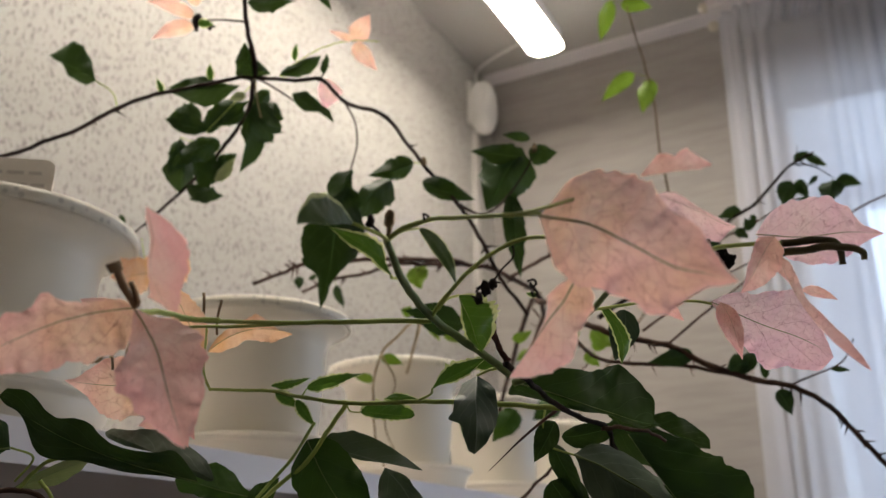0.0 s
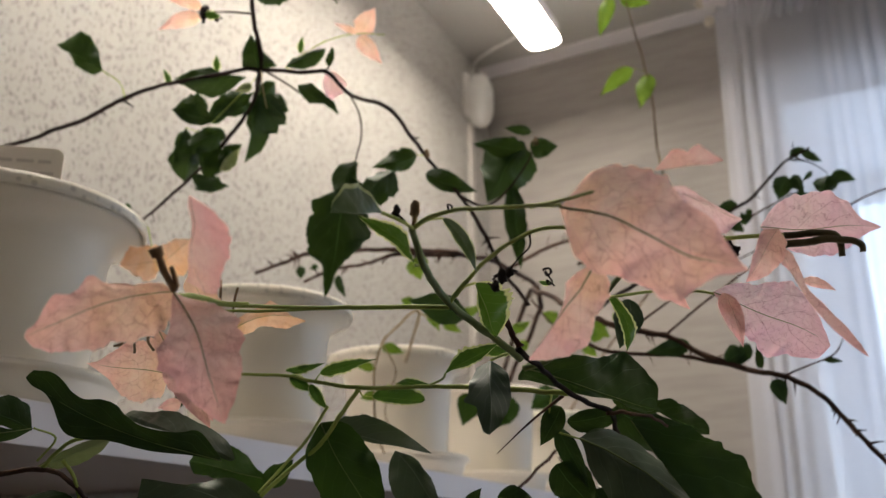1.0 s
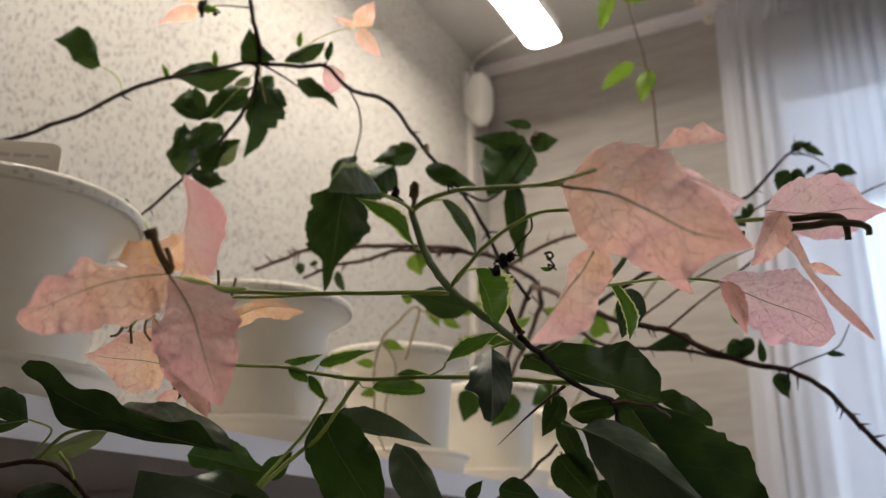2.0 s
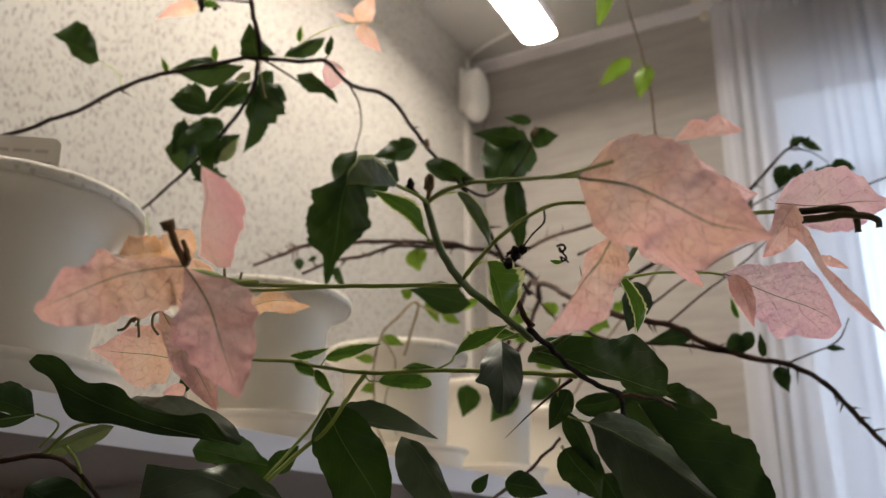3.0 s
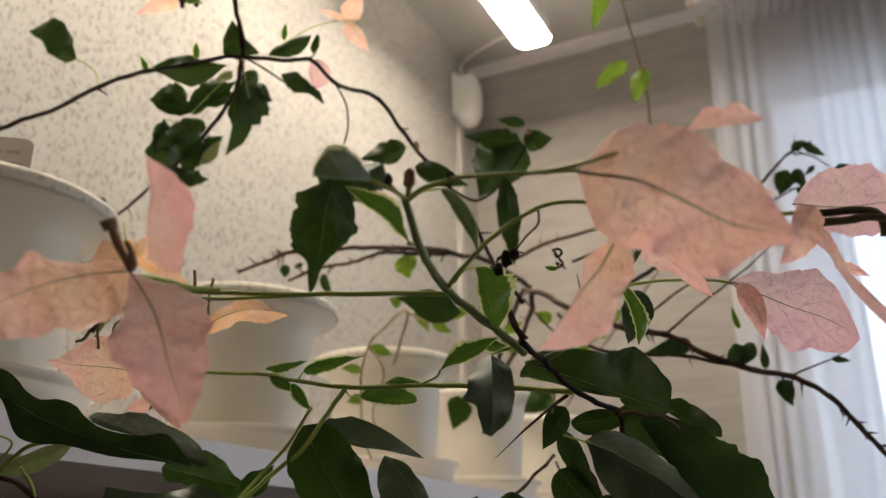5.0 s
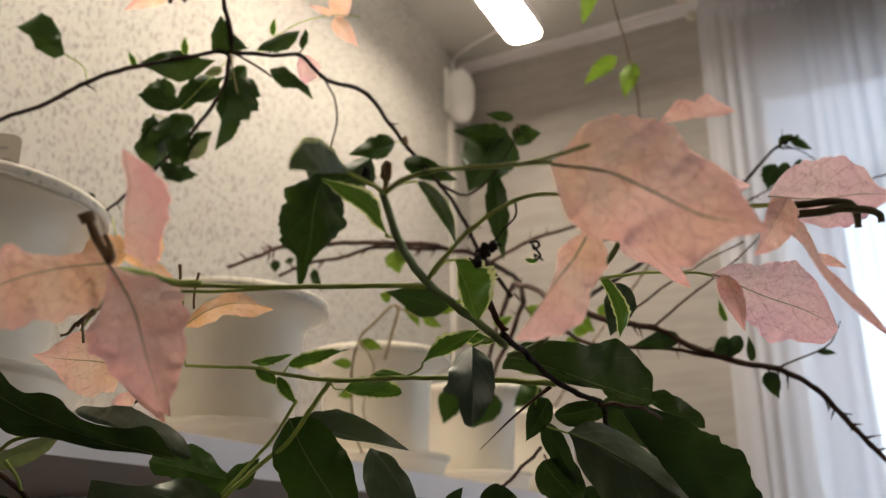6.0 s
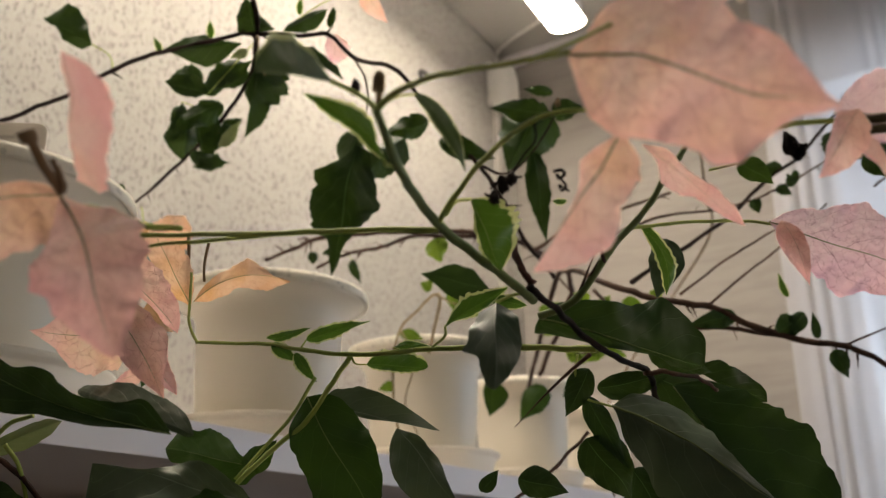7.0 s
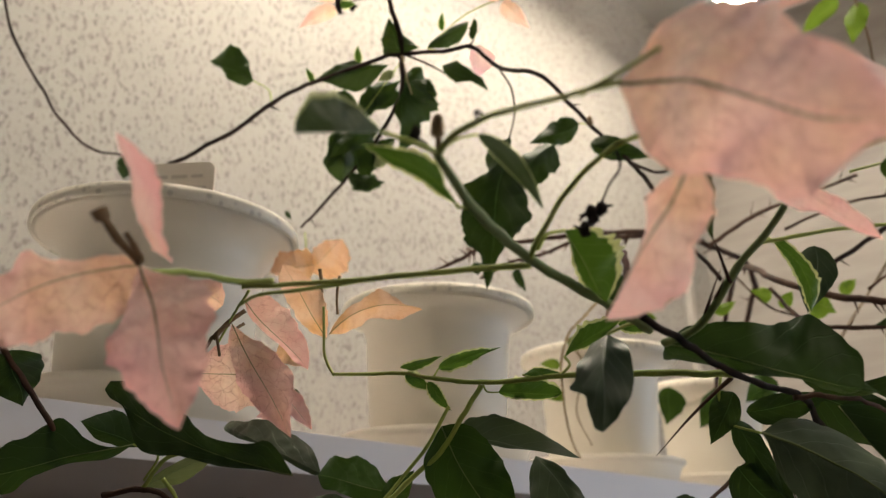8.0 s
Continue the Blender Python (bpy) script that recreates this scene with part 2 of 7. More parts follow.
def bark(name, low, high, rough=0.7, scale=300.0):
    m, N, L, P = mat(name)
    tc = N.new("ShaderNodeTexCoord")
    a = node(N, "ShaderNodeTexNoise", Scale=scale, Detail=5.0)
    b = node(N, "ShaderNodeTexNoise", Scale=scale / 6, Detail=3.0)
    L.new(tc.outputs["Object"], a.inputs["Vector"])
    L.new(tc.outputs["Object"], b.inputs["Vector"])
    r = ramp(N, [(0.38, low), (0.66, high)])
    L.new(b.outputs[0], r.inputs[0])
    L.new(mixer(N, L, arith(N, L, "MULTIPLY", a.outputs[0], 0.5), r.outputs[0], tuple(c * 0.6 for c in low)), P.inputs["Base Color"])
    P.inputs["Roughness"].default_value = rough
    P.inputs["Specular IOR Level"].default_value = 0.2
    bumped(N, L, P, a.outputs[0], 0.5, 0.0006)
    return m


def sheer():
    """Thin white net: part of the light goes straight through, the rest is scattered."""
    m, N, L, P = mat("sheer_white_voile")
    tc = N.new("ShaderNodeTexCoord")
    weave = node(N, "ShaderNodeTexNoise", Scale=600.0, Detail=2.0)
    wide = node(N, "ShaderNodeTexNoise", Scale=14.0, Detail=3.0)
    L.new(tc.outputs["Object"], weave.inputs["Vector"])
    L.new(tc.outputs["Object"], wide.inputs["Vector"])
    col = mixer(N, L, wide.outputs[0], (0.80, 0.80, 0.86), (0.88, 0.88, 0.93))
    L.new(col, P.inputs["Base Color"])
    P.inputs["Roughness"].default_value = 0.8
    tr = N.new("ShaderNodeBsdfTranslucent")
    L.new(col, tr.inputs[0])
    clear = N.new("ShaderNodeBsdfTransparent")
    one, two = N.new("ShaderNodeMixShader"), N.new("ShaderNodeMixShader")
    one.inputs[0].default_value = 0.52
    L.new(P.outputs[0], one.inputs[1])
    L.new(tr.outputs[0], one.inputs[2])
    L.new(arith(N, L, "ADD", 0.27, arith(N, L, "MULTIPLY", weave.outputs[0], 0.18)), two.inputs[0])
    L.new(one.outputs[0], two.inputs[1])
    L.new(clear.outputs[0], two.inputs[2])
    L.new(two.outputs[0], N["Material Output"].inputs[0])
    return m


def glass():
    m, N, L, P = mat("window_glass")
    P.inputs["Base Color"].default_value = (0.95, 0.98, 1, 1)
    P.inputs["Roughness"].default_value, P.inputs["Transmission Weight"].default_value = 0.02, 1.0
    return m


def glow(name, colour, strength):
    m, N, L, P = mat(name)
    P.inputs["Base Color"].default_value = (0.9, 0.9, 0.9, 1)
    P.inputs["Emission Color"].default_value = (*colour, 1)
    P.inputs["Emission Strength"].default_value = strength
    return m


def dimpled_rim():
    """Cream plastic with small dark dimples."""
    m, N, L, P = mat("cream_dimpled_rim")
    tc = N.new("ShaderNodeTexCoord")
    v = node(N, "ShaderNodeTexVoronoi", Scale=150.0, Randomness=0.9)
    w = node(N, "ShaderNodeTexNoise", Scale=30.0, Detail=4.0)
    L.new(tc.outputs["Object"], v.inputs["Vector"])
    L.new(tc.outputs["Object"], w.inputs["Vector"])
    r = ramp(N, [(0.20, (1, 1, 1)), (0.34, (0, 0, 0))])
    L.new(v.outputs["Distance"], r.inputs[0])
    base = mixer(N, L, w.outputs[0], (0.74, 0.69, 0.58), (0.84, 0.79, 0.70))
    L.new(mixer(N, L, arith(N, L, "MULTIPLY", r.outputs[0], 0.38), base, (0.25, 0.22, 0.19)), P.inputs["Base Color"])
    P.inputs["Roughness"].default_value = 0.5
    bumped(N, L, P, v.outputs["Distance"], 0.6, 0.001)
    return m


WALLPAPER, GREYWALL = speckled_wall(), rippled_wall()
CEILING = plain("matt_ceiling_paint", (0.43, 0.412, 0.39), 0.8, vary=0.08, scale=30, bump=0.15)
FLOOR = plain("beige_linoleum", (0.27, 0.22, 0.165), 0.45, vary=0.2, scale=25)
WHITEPAINT = plain("white_lacquer", (0.76, 0.72, 0.735), 0.4, vary=0.06, scale=18, bump=0.05)
PVC = plain("white_window_plastic", (0.80, 0.81, 0.84), 0.35, vary=0.04, scale=20, bump=0.03)
POT = plain("pale_grey_pot_plastic", (0.79, 0.73, 0.625), 0.38, vary=0.07, scale=22, bump=0.08)
POTRIM = dimpled_rim()
BOARD = plain("taupe_shelf_underside", (0.52, 0.445, 0.415), 0.6, vary=0.12, scale=18, bump=0.05)
SOIL = plain("potting_soil", (0.05, 0.035, 0.025), 0.95, vary=0.5, scale=160, bump=1.0, dist=0.004)
TAG = plain("pale_plastic_tag", (0.62, 0.57, 0.52), 0.45, vary=0.05, scale=60)
INK = plain("faded_ink", (0.46, 0.42, 0.39), 0.8, vary=0.2, scale=300)
DEVICE = plain("white_device_plastic", (0.80, 0.78, 0.75), 0.35, vary=0.04, scale=25)
BRASS = plain("pale_rail_knob", (0.66, 0.60, 0.50), 0.3, vary=0.1, scale=80)
VOILE, GLASS = sheer(), glass()
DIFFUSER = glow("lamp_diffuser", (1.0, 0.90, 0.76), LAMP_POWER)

PINK = bract_material("dusty_pink_bract", (0.98, 0.65, 0.44), (0.98, 0.58, 0.55), (0.58, 0.22, 0.17), (1.0, 0.86, 0.80), 0.54)
ROSE = bract_material("rose_pink_bract", (0.97, 0.63, 0.52), (0.97, 0.54, 0.53), (0.60, 0.22, 0.19), (1.0, 0.84, 0.80), 0.42)
LILAC = bract_material("pale_pink_bract", (0.96, 0.70, 0.69), (0.94, 0.61, 0.69), (0.42, 0.10, 0.13), (1.0, 0.86, 0.86), 0.40, 17.0)
PEACH = bract_material("peach_orange_bract", (0.92, 0.58, 0.29), (0.93, 0.62, 0.42), (0.55, 0.26, 0.10), (1.0, 0.78, 0.55))
PEACHPINK = bract_material("peach_pink_bract", (0.97, 0.69, 0.50), (0.97, 0.59, 0.52), (0.50, 0.19, 0.13), (1.0, 0.84, 0.72), 0.42)
GREEN = leaf_material("dark_green_leaf", (0.006, 0.018, 0.007), (0.031, 0.070, 0.024), rough=0.42, thin=0.13, gloss=0.26)
RIMMED = leaf_material("green_leaf_pale_margin", (0.026, 0.078, 0.010), (0.065, 0.155, 0.022), rim=(0.64, 0.66, 0.33), rim_at=0.83, thin=0.3)
GREY = leaf_material("grey_green_leaf", (0.016, 0.034, 0.020), (0.066, 0.100, 0.072), rough=0.38, thin=0.07, grey=0.35, gloss=0.36)
# pale grey-green, with window sheen on the glossy blades put into the colour
SHEEN = leaf_material("pale_leaf_with_painted_sheen", (0.055, 0.080, 0.048), (0.125, 0.158, 0.108), rough=0.40, thin=0.08, gloss=0.42)
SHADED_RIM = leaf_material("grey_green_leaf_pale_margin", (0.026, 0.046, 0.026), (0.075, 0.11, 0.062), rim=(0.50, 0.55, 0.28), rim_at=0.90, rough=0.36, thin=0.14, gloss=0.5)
FAR_GREEN = leaf_material("deep_green_leaf", (0.006, 0.022, 0.005), (0.034, 0.070, 0.022), thin=0.12, rough=0.42, gloss=0.22)
LIME = leaf_material("fresh_lime_leaf", (0.12, 0.21, 0.02), (0.21, 0.31, 0.04), thin=0.4, rough=0.4)
STEM_GREEN = bark("green_stem", (0.32, 0.41, 0.09), (0.47, 0.54, 0.16), 0.6)
STEM_BLUE = bark("grey_green_stem", (0.15, 0.21, 0.075), (0.24, 0.30, 0.13), 0.55)
STEM_BROWN = bark("brown_bark", (0.050, 0.026, 0.020), (0.13, 0.070, 0.050), 0.75)
PALE = leaf_material("pale_olive_leaf", (0.20, 0.23, 0.11), (0.30, 0.32, 0.17), thin=0.2, rough=0.45)
MIDGREEN = leaf_material("mid_green_leaf", (0.013, 0.044, 0.007), (0.046, 0.108, 0.018), rough=0.43, thin=0.18, gloss=0.32)
STEM_PLUM = bark("dark_plum_bark", (0.012, 0.008, 0.008), (0.038, 0.022, 0.020), 0.8)
STEM_RED = bark("reddish_brown_bark", (0.055, 0.022, 0.018), (0.14, 0.055, 0.045), 0.75)
STEM_DARK = bark("dark_twig", (0.022, 0.014, 0.012), (0.058, 0.036, 0.030), 0.8)
STEM_TAN = bark("straw_coloured_vine", (0.34, 0.25, 0.13), (0.50, 0.40, 0.24), 0.6)
LEAFRIB = bark("green_midrib", (0.15, 0.19, 0.08), (0.24, 0.28, 0.13), 0.5)
DUCT = plain("dull_white_duct", (0.50, 0.47, 0.44), 0.5, vary=0.06, scale=25)
RIB = bark("olive_midrib", (0.21, 0.20, 0.065), (0.33, 0.30, 0.12), 0.6)
DRIED = bark("dried_black_flower", (0.008, 0.006, 0.007), (0.03, 0.02, 0.02), 0.9)
OLIVE = bark("dark_olive_tube", (0.085, 0.070, 0.032), (0.19, 0.155, 0.075), 0.6)
TUBE = bark("dry_flower_tube", (0.14, 0.095, 0.052), (0.31, 0.21, 0.12), 0.7)


# ---- building helpers ----
def mesh_of(bm, name, material, smooth=False):
    me = bpy.data.meshes.new(name)
    bm.to_mesh(me)
    bm.free()
    if material:
        me.materials.append(material)
    if smooth:
        me.polygons.foreach_set("use_smooth", [True] * len(me.polygons))
    return me


def part(name, bm, material, parent, label="", smooth=False):
    ob = new(name, mesh_of(bm, name, material, smooth))
    ob.parent = parent
    if parent:
        ob.matrix_parent_inverse = Matrix.Translation(-parent.matrix_basis.translation) if parent.type == "EMPTY" else Matrix()
    return tagged(ob, label)


def thing(name, at, label, category, group="", kind=""):
    ob = new(name)
    ob.empty_display_size = 0.02
    ob.location = at
    return tagged(ob, label, category, group, kind)


def box(bm, x0, x1, y0, y1, z0, z1, bevel=0.0):
    made = bmesh.ops.create_cube(bm, size=1.0)["verts"]
    for v in made:
        v.co = Vector((x0 + (v.co.x + 0.5) * (x1 - x0), y0 + (v.co.y + 0.5) * (y1 - y0), z0 + (v.co.z + 0.5) * (z1 - z0)))
    if bevel:
        edges = list({e for v in made for e in v.link_edges})
        bmesh.ops.bevel(bm, geom=edges, offset=bevel, segments=2, profile=0.5, affect="EDGES")
    return bm


def structure(name, bm, material, label, category):
    return tagged(new(name, mesh_of(bm, name, material)), label, category, kind="structure")


def lathe(bm, profile, centre, segments=72, ripple=0.0):
    rings = []
    for r, z in profile:
        rings.append([bm.verts.new((centre[0] + r * (1 + ripple * math.sin(a * 5)) * math.cos(a), centre[1] + r * math.sin(a), centre[2] + z))
                      for a in (2 * math.pi * i / segments for i in range(segments))])
    for a, b in zip(rings, rings[1:]):
        for i in range(segments):
            j = (i + 1) % segments
            bm.faces.new((a[i], a[j], b[j], b[i]))
    return rings


def spline(points, steps=7):
    """A smooth line through the points."""
    p = [Vector(q) for q in points]
    if len(p) == 2:
        return [p[0].lerp(p[1], i / steps) for i in range(steps + 1)]
    p = [p[0] * 2 - p[1]] + p + [p[-1] * 2 - p[-2]]
    out = []
    for a, b, c, d in zip(p, p[1:], p[2:], p[3:]):
        for i in range(steps):
            t = i / steps
            out.append(0.5 * (2 * b + (c - a) * t + (2 * a - 5 * b + 4 * c - d) * t * t + (3 * b - a - 3 * c + d) * t ** 3))
    return out + [p[-2]]


def tube(bm, points, r0, r1, sides=8, knots=0.0, steps=7, seed=0):
    line = spline(points, steps)
    rng = random.Random(seed)
    side = None
    rings = []
    total = len(line) - 1
    for i, q in enumerate(line):
        way = (line[min(i + 1, total)] - line[max(i - 1, 0)]).normalized()
        side = (way.orthogonal() if side is None else side - way * side.dot(way)).normalized()
        up = way.cross(side)
        r = (r0 + (r1 - r0) * i / total) * (1 + knots * (rng.random() - 0.4) + (knots * 0.8 if i % steps == 0 else 0))
        q = q + noise.noise_vector(q * 160 + Vector((seed, 0, 0))) * (r * 4.0 * knots) + noise.noise_vector(q * 45 + Vector((0, seed, 0))) * (r * 7.0 * knots)
        rings.append([bm.verts.new(q + side * (r * math.cos(a)) + up * (r * math.sin(a))) for a in (2 * math.pi * k / sides for k in range(sides))])
    for a, b in zip(rings, rings[1:]):
        for k in range(sides):
            j = (k + 1) % sides
            bm.faces.new((a[k], a[j], b[j], b[k]))
    bm.faces.new(rings[0][::-1])
    bm.faces.new(rings[-1])
    return bm


# ---- the room ----
bm = box(bmesh.new(), WX - 0.12, WX, BY, FY, 0, CZ)
structure("wall_west", bm, WALLPAPER, "white wallpapered wall with fine grey upright speckles", "wall")
WIN_L, WIN_R, WIN_B, WIN_T = -0.125, 1.35, 0.95, 2.475
bm = bmesh.new()
box(bm, WX - 0.12, WIN_L, FY, FY + 0.56, 0, CZ)
box(bm, WIN_R, RX + 0.12, FY, FY + 0.56, 0, CZ)
box(bm, WIN_L, WIN_R, FY, FY + 0.56, 0, WIN_B)
box(bm, WIN_L, WIN_R, FY, FY + 0.56, WIN_T, CZ)
structure("wall_north", bm, GREYWALL, "warm grey wall with faint rippled wallpaper round the window", "wall")
structure("wall_east", box(bmesh.new(), RX, RX + 0.12, BY, FY, 0, CZ), WALLPAPER, "white speckled wallpapered wall closing the room", "wall")
structure("wall_south", box(bmesh.new(), WX - 0.12, RX + 0.12, BY - 0.12, BY, 0, CZ), WALLPAPER, "white speckled wallpapered wall behind the plants", "wall")
structure("floor", box(bmesh.new(), WX - 0.12, RX + 0.12, BY - 0.12, FY + 0.56, -0.1, 0), FLOOR, "warm beige linoleum floor of the room", "floor")
structure("ceiling", box(bmesh.new(), WX - 0.12, RX + 0.12, BY - 0.12, FY + 0.56, CZ, CZ + 0.1), CEILING, "matt pale grey painted ceiling", "ceiling")
structure("cornice", box(bmesh.new(), WX, RX, FY - 0.050, FY, CZ - 0.004, CZ, 0.0015), WHITEPAINT, "narrow white trim where ceiling meets the far wall", "trim")
structure("ground", box(bmesh.new(), -120, 120, -120, 120, -0.6, -0.5), plain("snowy_ground", (0.5, 0.52, 0.55), 0.9, vary=0.2, scale=2), "pale ground outside the window", "ground")

window = thing("window_1", (0.6, FY + 0.5, WIN_B), "white plastic window with two panes behind a sheer curtain", "window", kind="structure")
FR = 0.055
bm = bmesh.new()
box(bm, WIN_L, WIN_L + 2 * FR, FY + 0.47, FY + 0.53, WIN_B, WIN_T, 0.006)
box(bm, WIN_R - FR, WIN_R, FY + 0.47, FY + 0.53, WIN_B, WIN_T, 0.006)
box(bm, WIN_L + 2 * FR, WIN_R - FR, FY + 0.47, FY + 0.53, WIN_B, WIN_B + FR, 0.006)
box(bm, WIN_L + 2 * FR, WIN_R - FR, FY + 0.47, FY + 0.53, WIN_T - FR, WIN_T, 0.006)
part("window_frame", bm, PVC, window)
bm = box(bmesh.new(), 0.60, 0.68, FY + 0.472, FY + 0.528, WIN_B + FR, WIN_T - FR, 0.006)
part("mullion", bm, PVC, window)
for x0, x1 in ((WIN_L + 2 * FR, 0.60), (0.68, WIN_R - FR)):
    pane = part("pane", box(bmesh.new(), x0, x1, FY + 0.495, FY + 0.503, WIN_B + FR, WIN_T - FR), GLASS, window)
    pane.visible_shadow = False
for x0, x1, z0, z1 in ((WIN_L, WIN_L + 0.006, WIN_B, WIN_T), (WIN_R - 0.006, WIN_R, WIN_B, WIN_T), (WIN_L + 0.006, WIN_R - 0.006, WIN_T - 0.006, WIN_T)):
    part("reveal_lining", box(bmesh.new(), x0, x1, FY - 0.002, FY + 0.468, z0, z1), PVC, window, "smooth white reveal panel")
part("window_sill", box(bmesh.new(), WIN_L - 0.04, WIN_R + 0.04, FY - 0.16, FY + 0.47, WIN_B - 0.035, WIN_B - 0.002, 0.008), PVC, window)

# sheer curtain on its rail
curtain = thing("curtain", (0.4, FY - 0.10, 0.3), "sheer white voile curtain gathered in soft upright folds", "curtain")
CUR_Y = FY - 0.085


def voile(x0, x1, z0, z1, folds, depth, seed, flare):
    """A gathered net with folds of uneven width and depth."""
    bm = bmesh.new()
    nx, nz = folds * 9, 24
    grid = []
    for j in range(nz + 1):
        k = j / nz
        row = []
        for i in range(nx + 1):
            s = i / nx
            x = x0 + (x1 - x0) * s - flare * k * (1 - s)
            a = 2 * math.pi * folds * (s + 0.9 / folds * noise.noise((s * folds * 0.30, seed, 0.25 * k)) * 3)
            amp = depth * (0.12 + abs(noise.noise((s * folds * 0.31, k * 0.6, seed + 3))) * 2.2)
            y = CUR_Y + amp * math.sin(a) + 0.5 * depth * noise.noise((s * folds * 0.9, k * 1.2, seed + 9))
            row.append(bm.verts.new((x + 0.25 * amp * math.cos(a), y, z1 + (z0 - z1) * k)))
        grid.append(row)
    for a, c in zip(grid, grid[1:]):
        for i in range(nx):
            bm.faces.new((a[i], c[i], c[i + 1], a[i + 1]))
    return bm


part("panel", voile(-0.215, 1.45, 0.35, 2.672, 46, 0.0045, 4, 0.06), VOILE, curtain, "sheer white folded net", True)
hem = voile(-0.216, -0.196, 0.35, 2.672, 1, 0.0015, 4, 0.06)
bmesh.ops.translate(hem, verts=hem.verts[:], vec=(0, -0.008, 0))
part("side_hem", hem, VOILE, curtain, "turned double side hem", True)
part("heading_tape", voile(-0.212, 1.45, 2.625, 2.692, 66, 0.012, 8, 0.0), VOILE, curtain, "puckered gathering tape", True)
rail = thing("curtain_rail", (0.6, CUR_Y, CZ), "white ceiling curtain rail with pale round end knobs", "curtain rail")
part("track", box(bmesh.new(), -0.235, RX - 0.9, CUR_Y - 0.02, CUR_Y + 0.02, CZ - 0.028, CZ - 0.0005, 0.004), WHITEPAINT, rail)
for x, z in ((-0.243, CZ - 0.012), (-0.228, CZ - 0.062)):
    bm = bmesh.new()
    bmesh.ops.create_icosphere(bm, subdivisions=3, radius=0.0115, matrix=Matrix.Translation((x, CUR_Y, z)))
    part("knob", bm, BRASS, rail, "small pale round knob", True)

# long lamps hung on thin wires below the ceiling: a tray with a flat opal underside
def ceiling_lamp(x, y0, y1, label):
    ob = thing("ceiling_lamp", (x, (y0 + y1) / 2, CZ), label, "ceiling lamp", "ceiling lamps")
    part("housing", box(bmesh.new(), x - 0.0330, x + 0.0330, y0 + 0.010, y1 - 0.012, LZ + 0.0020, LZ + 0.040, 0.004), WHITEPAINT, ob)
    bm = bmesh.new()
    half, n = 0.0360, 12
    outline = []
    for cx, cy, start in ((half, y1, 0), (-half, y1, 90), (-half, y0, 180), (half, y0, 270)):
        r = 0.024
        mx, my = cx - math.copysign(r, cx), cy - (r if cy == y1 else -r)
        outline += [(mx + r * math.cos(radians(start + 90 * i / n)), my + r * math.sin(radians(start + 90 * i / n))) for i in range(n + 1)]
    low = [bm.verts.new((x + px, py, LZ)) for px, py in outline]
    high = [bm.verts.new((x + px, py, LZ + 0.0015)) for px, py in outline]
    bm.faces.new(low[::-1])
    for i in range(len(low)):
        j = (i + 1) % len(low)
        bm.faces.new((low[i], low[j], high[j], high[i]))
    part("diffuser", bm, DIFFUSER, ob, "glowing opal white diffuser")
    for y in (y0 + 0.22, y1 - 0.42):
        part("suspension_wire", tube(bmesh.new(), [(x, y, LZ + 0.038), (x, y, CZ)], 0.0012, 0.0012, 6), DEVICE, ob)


LZ = 2.572
ceiling_lamp(-0.518, 0.177, 1.439, "long white hanging lamp with a glowing opal diffuser")
# unseen second lamp, added as fill for the curtain, far wall and room
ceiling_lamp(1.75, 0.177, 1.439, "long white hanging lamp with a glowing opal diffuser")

# white device in the corner with its cable ducts
device = thing("wall_sensor", (WX, 1.60, 2.62), "white oval alarm sensor mounted on the corner wall", "sensor")
bm = bmesh.new()
bmesh.ops.create_uvsphere(bm, u_segments=28, v_segments=18, radius=1.0)
for v in bm.verts:
    x, y, z = v.co
    f = 1 - 0.12 * z
    v.co = Vector((WX + 0.030 + 0.030 * (abs(x) ** 0.8) * (1 if x > 0 else -1), 1.615 + 0.036 * f * y, 2.600 + 0.068 * (abs(z) ** 0.85) * (1 if z > 0 else -1)))
part("housing", bm, DEVICE, device, "", True)
part("back_plate", box(bmesh.new(), WX, WX + 0.012, 1.585, 1.645, 2.555, 2.665, 0.004), DEVICE, device)
duct = thing("cable_duct", (WX, 1.62, 2.0), "narrow white cable duct running down the wall", "cable duct")
part("wall_run", box(bmesh.new(), WX, WX + 0.012, 1.605, 1.625, 0.0, 2.555, 0.002), DUCT, duct)
bm = bmesh.new()
tube(bm, [(-0.530, 1.400, LZ + 0.030), (-0.610, 1.470, 2.635), (-0.695, 1.548, 2.675), (WX + 0.008, 1.630, CZ - 0.012), (WX + 0.006, 1.628, 2.67)], 0.0030, 0.0030, 8)
part("ceiling_run", bm, DEVICE, duct, "thin pale cable", True)

# shelf on the speckled wall
SH_X, SH_B, SH_T = -0.430, 1.6595, 1.6835
shelf = thing("wall_shelf", (WX, 0.6, SH_T), "long white wall shelf carrying a row of flower pots", "shelf")
part("board", box(bmesh.new(), WX, SH_X - 0.002, -0.45, 1.66, SH_B + 0.003, SH_T), WHITEPAINT, shelf)
# thin taupe skin below the white board, darker than its top
part("underside", box(bmesh.new(), WX, SH_X - 0.002, -0.45, 1.66, SH_B, SH_B + 0.003), BOARD, shelf, "darker taupe underside")
part("edging", box(bmesh.new(), SH_X - 0.002, SH_X, -0.45, 1.66, SH_B - 0.0004, SH_T + 0.0004, 0.0004), WHITEPAINT, shelf, "pale edging strip")
for y in (-0.2, 0.62, 1.45):
    part("bracket", box(bmesh.new(), WX, WX + 0.22, y - 0.012, y + 0.012, SH_B - 0.12, SH_B, 0.003), WHITEPAINT, shelf)


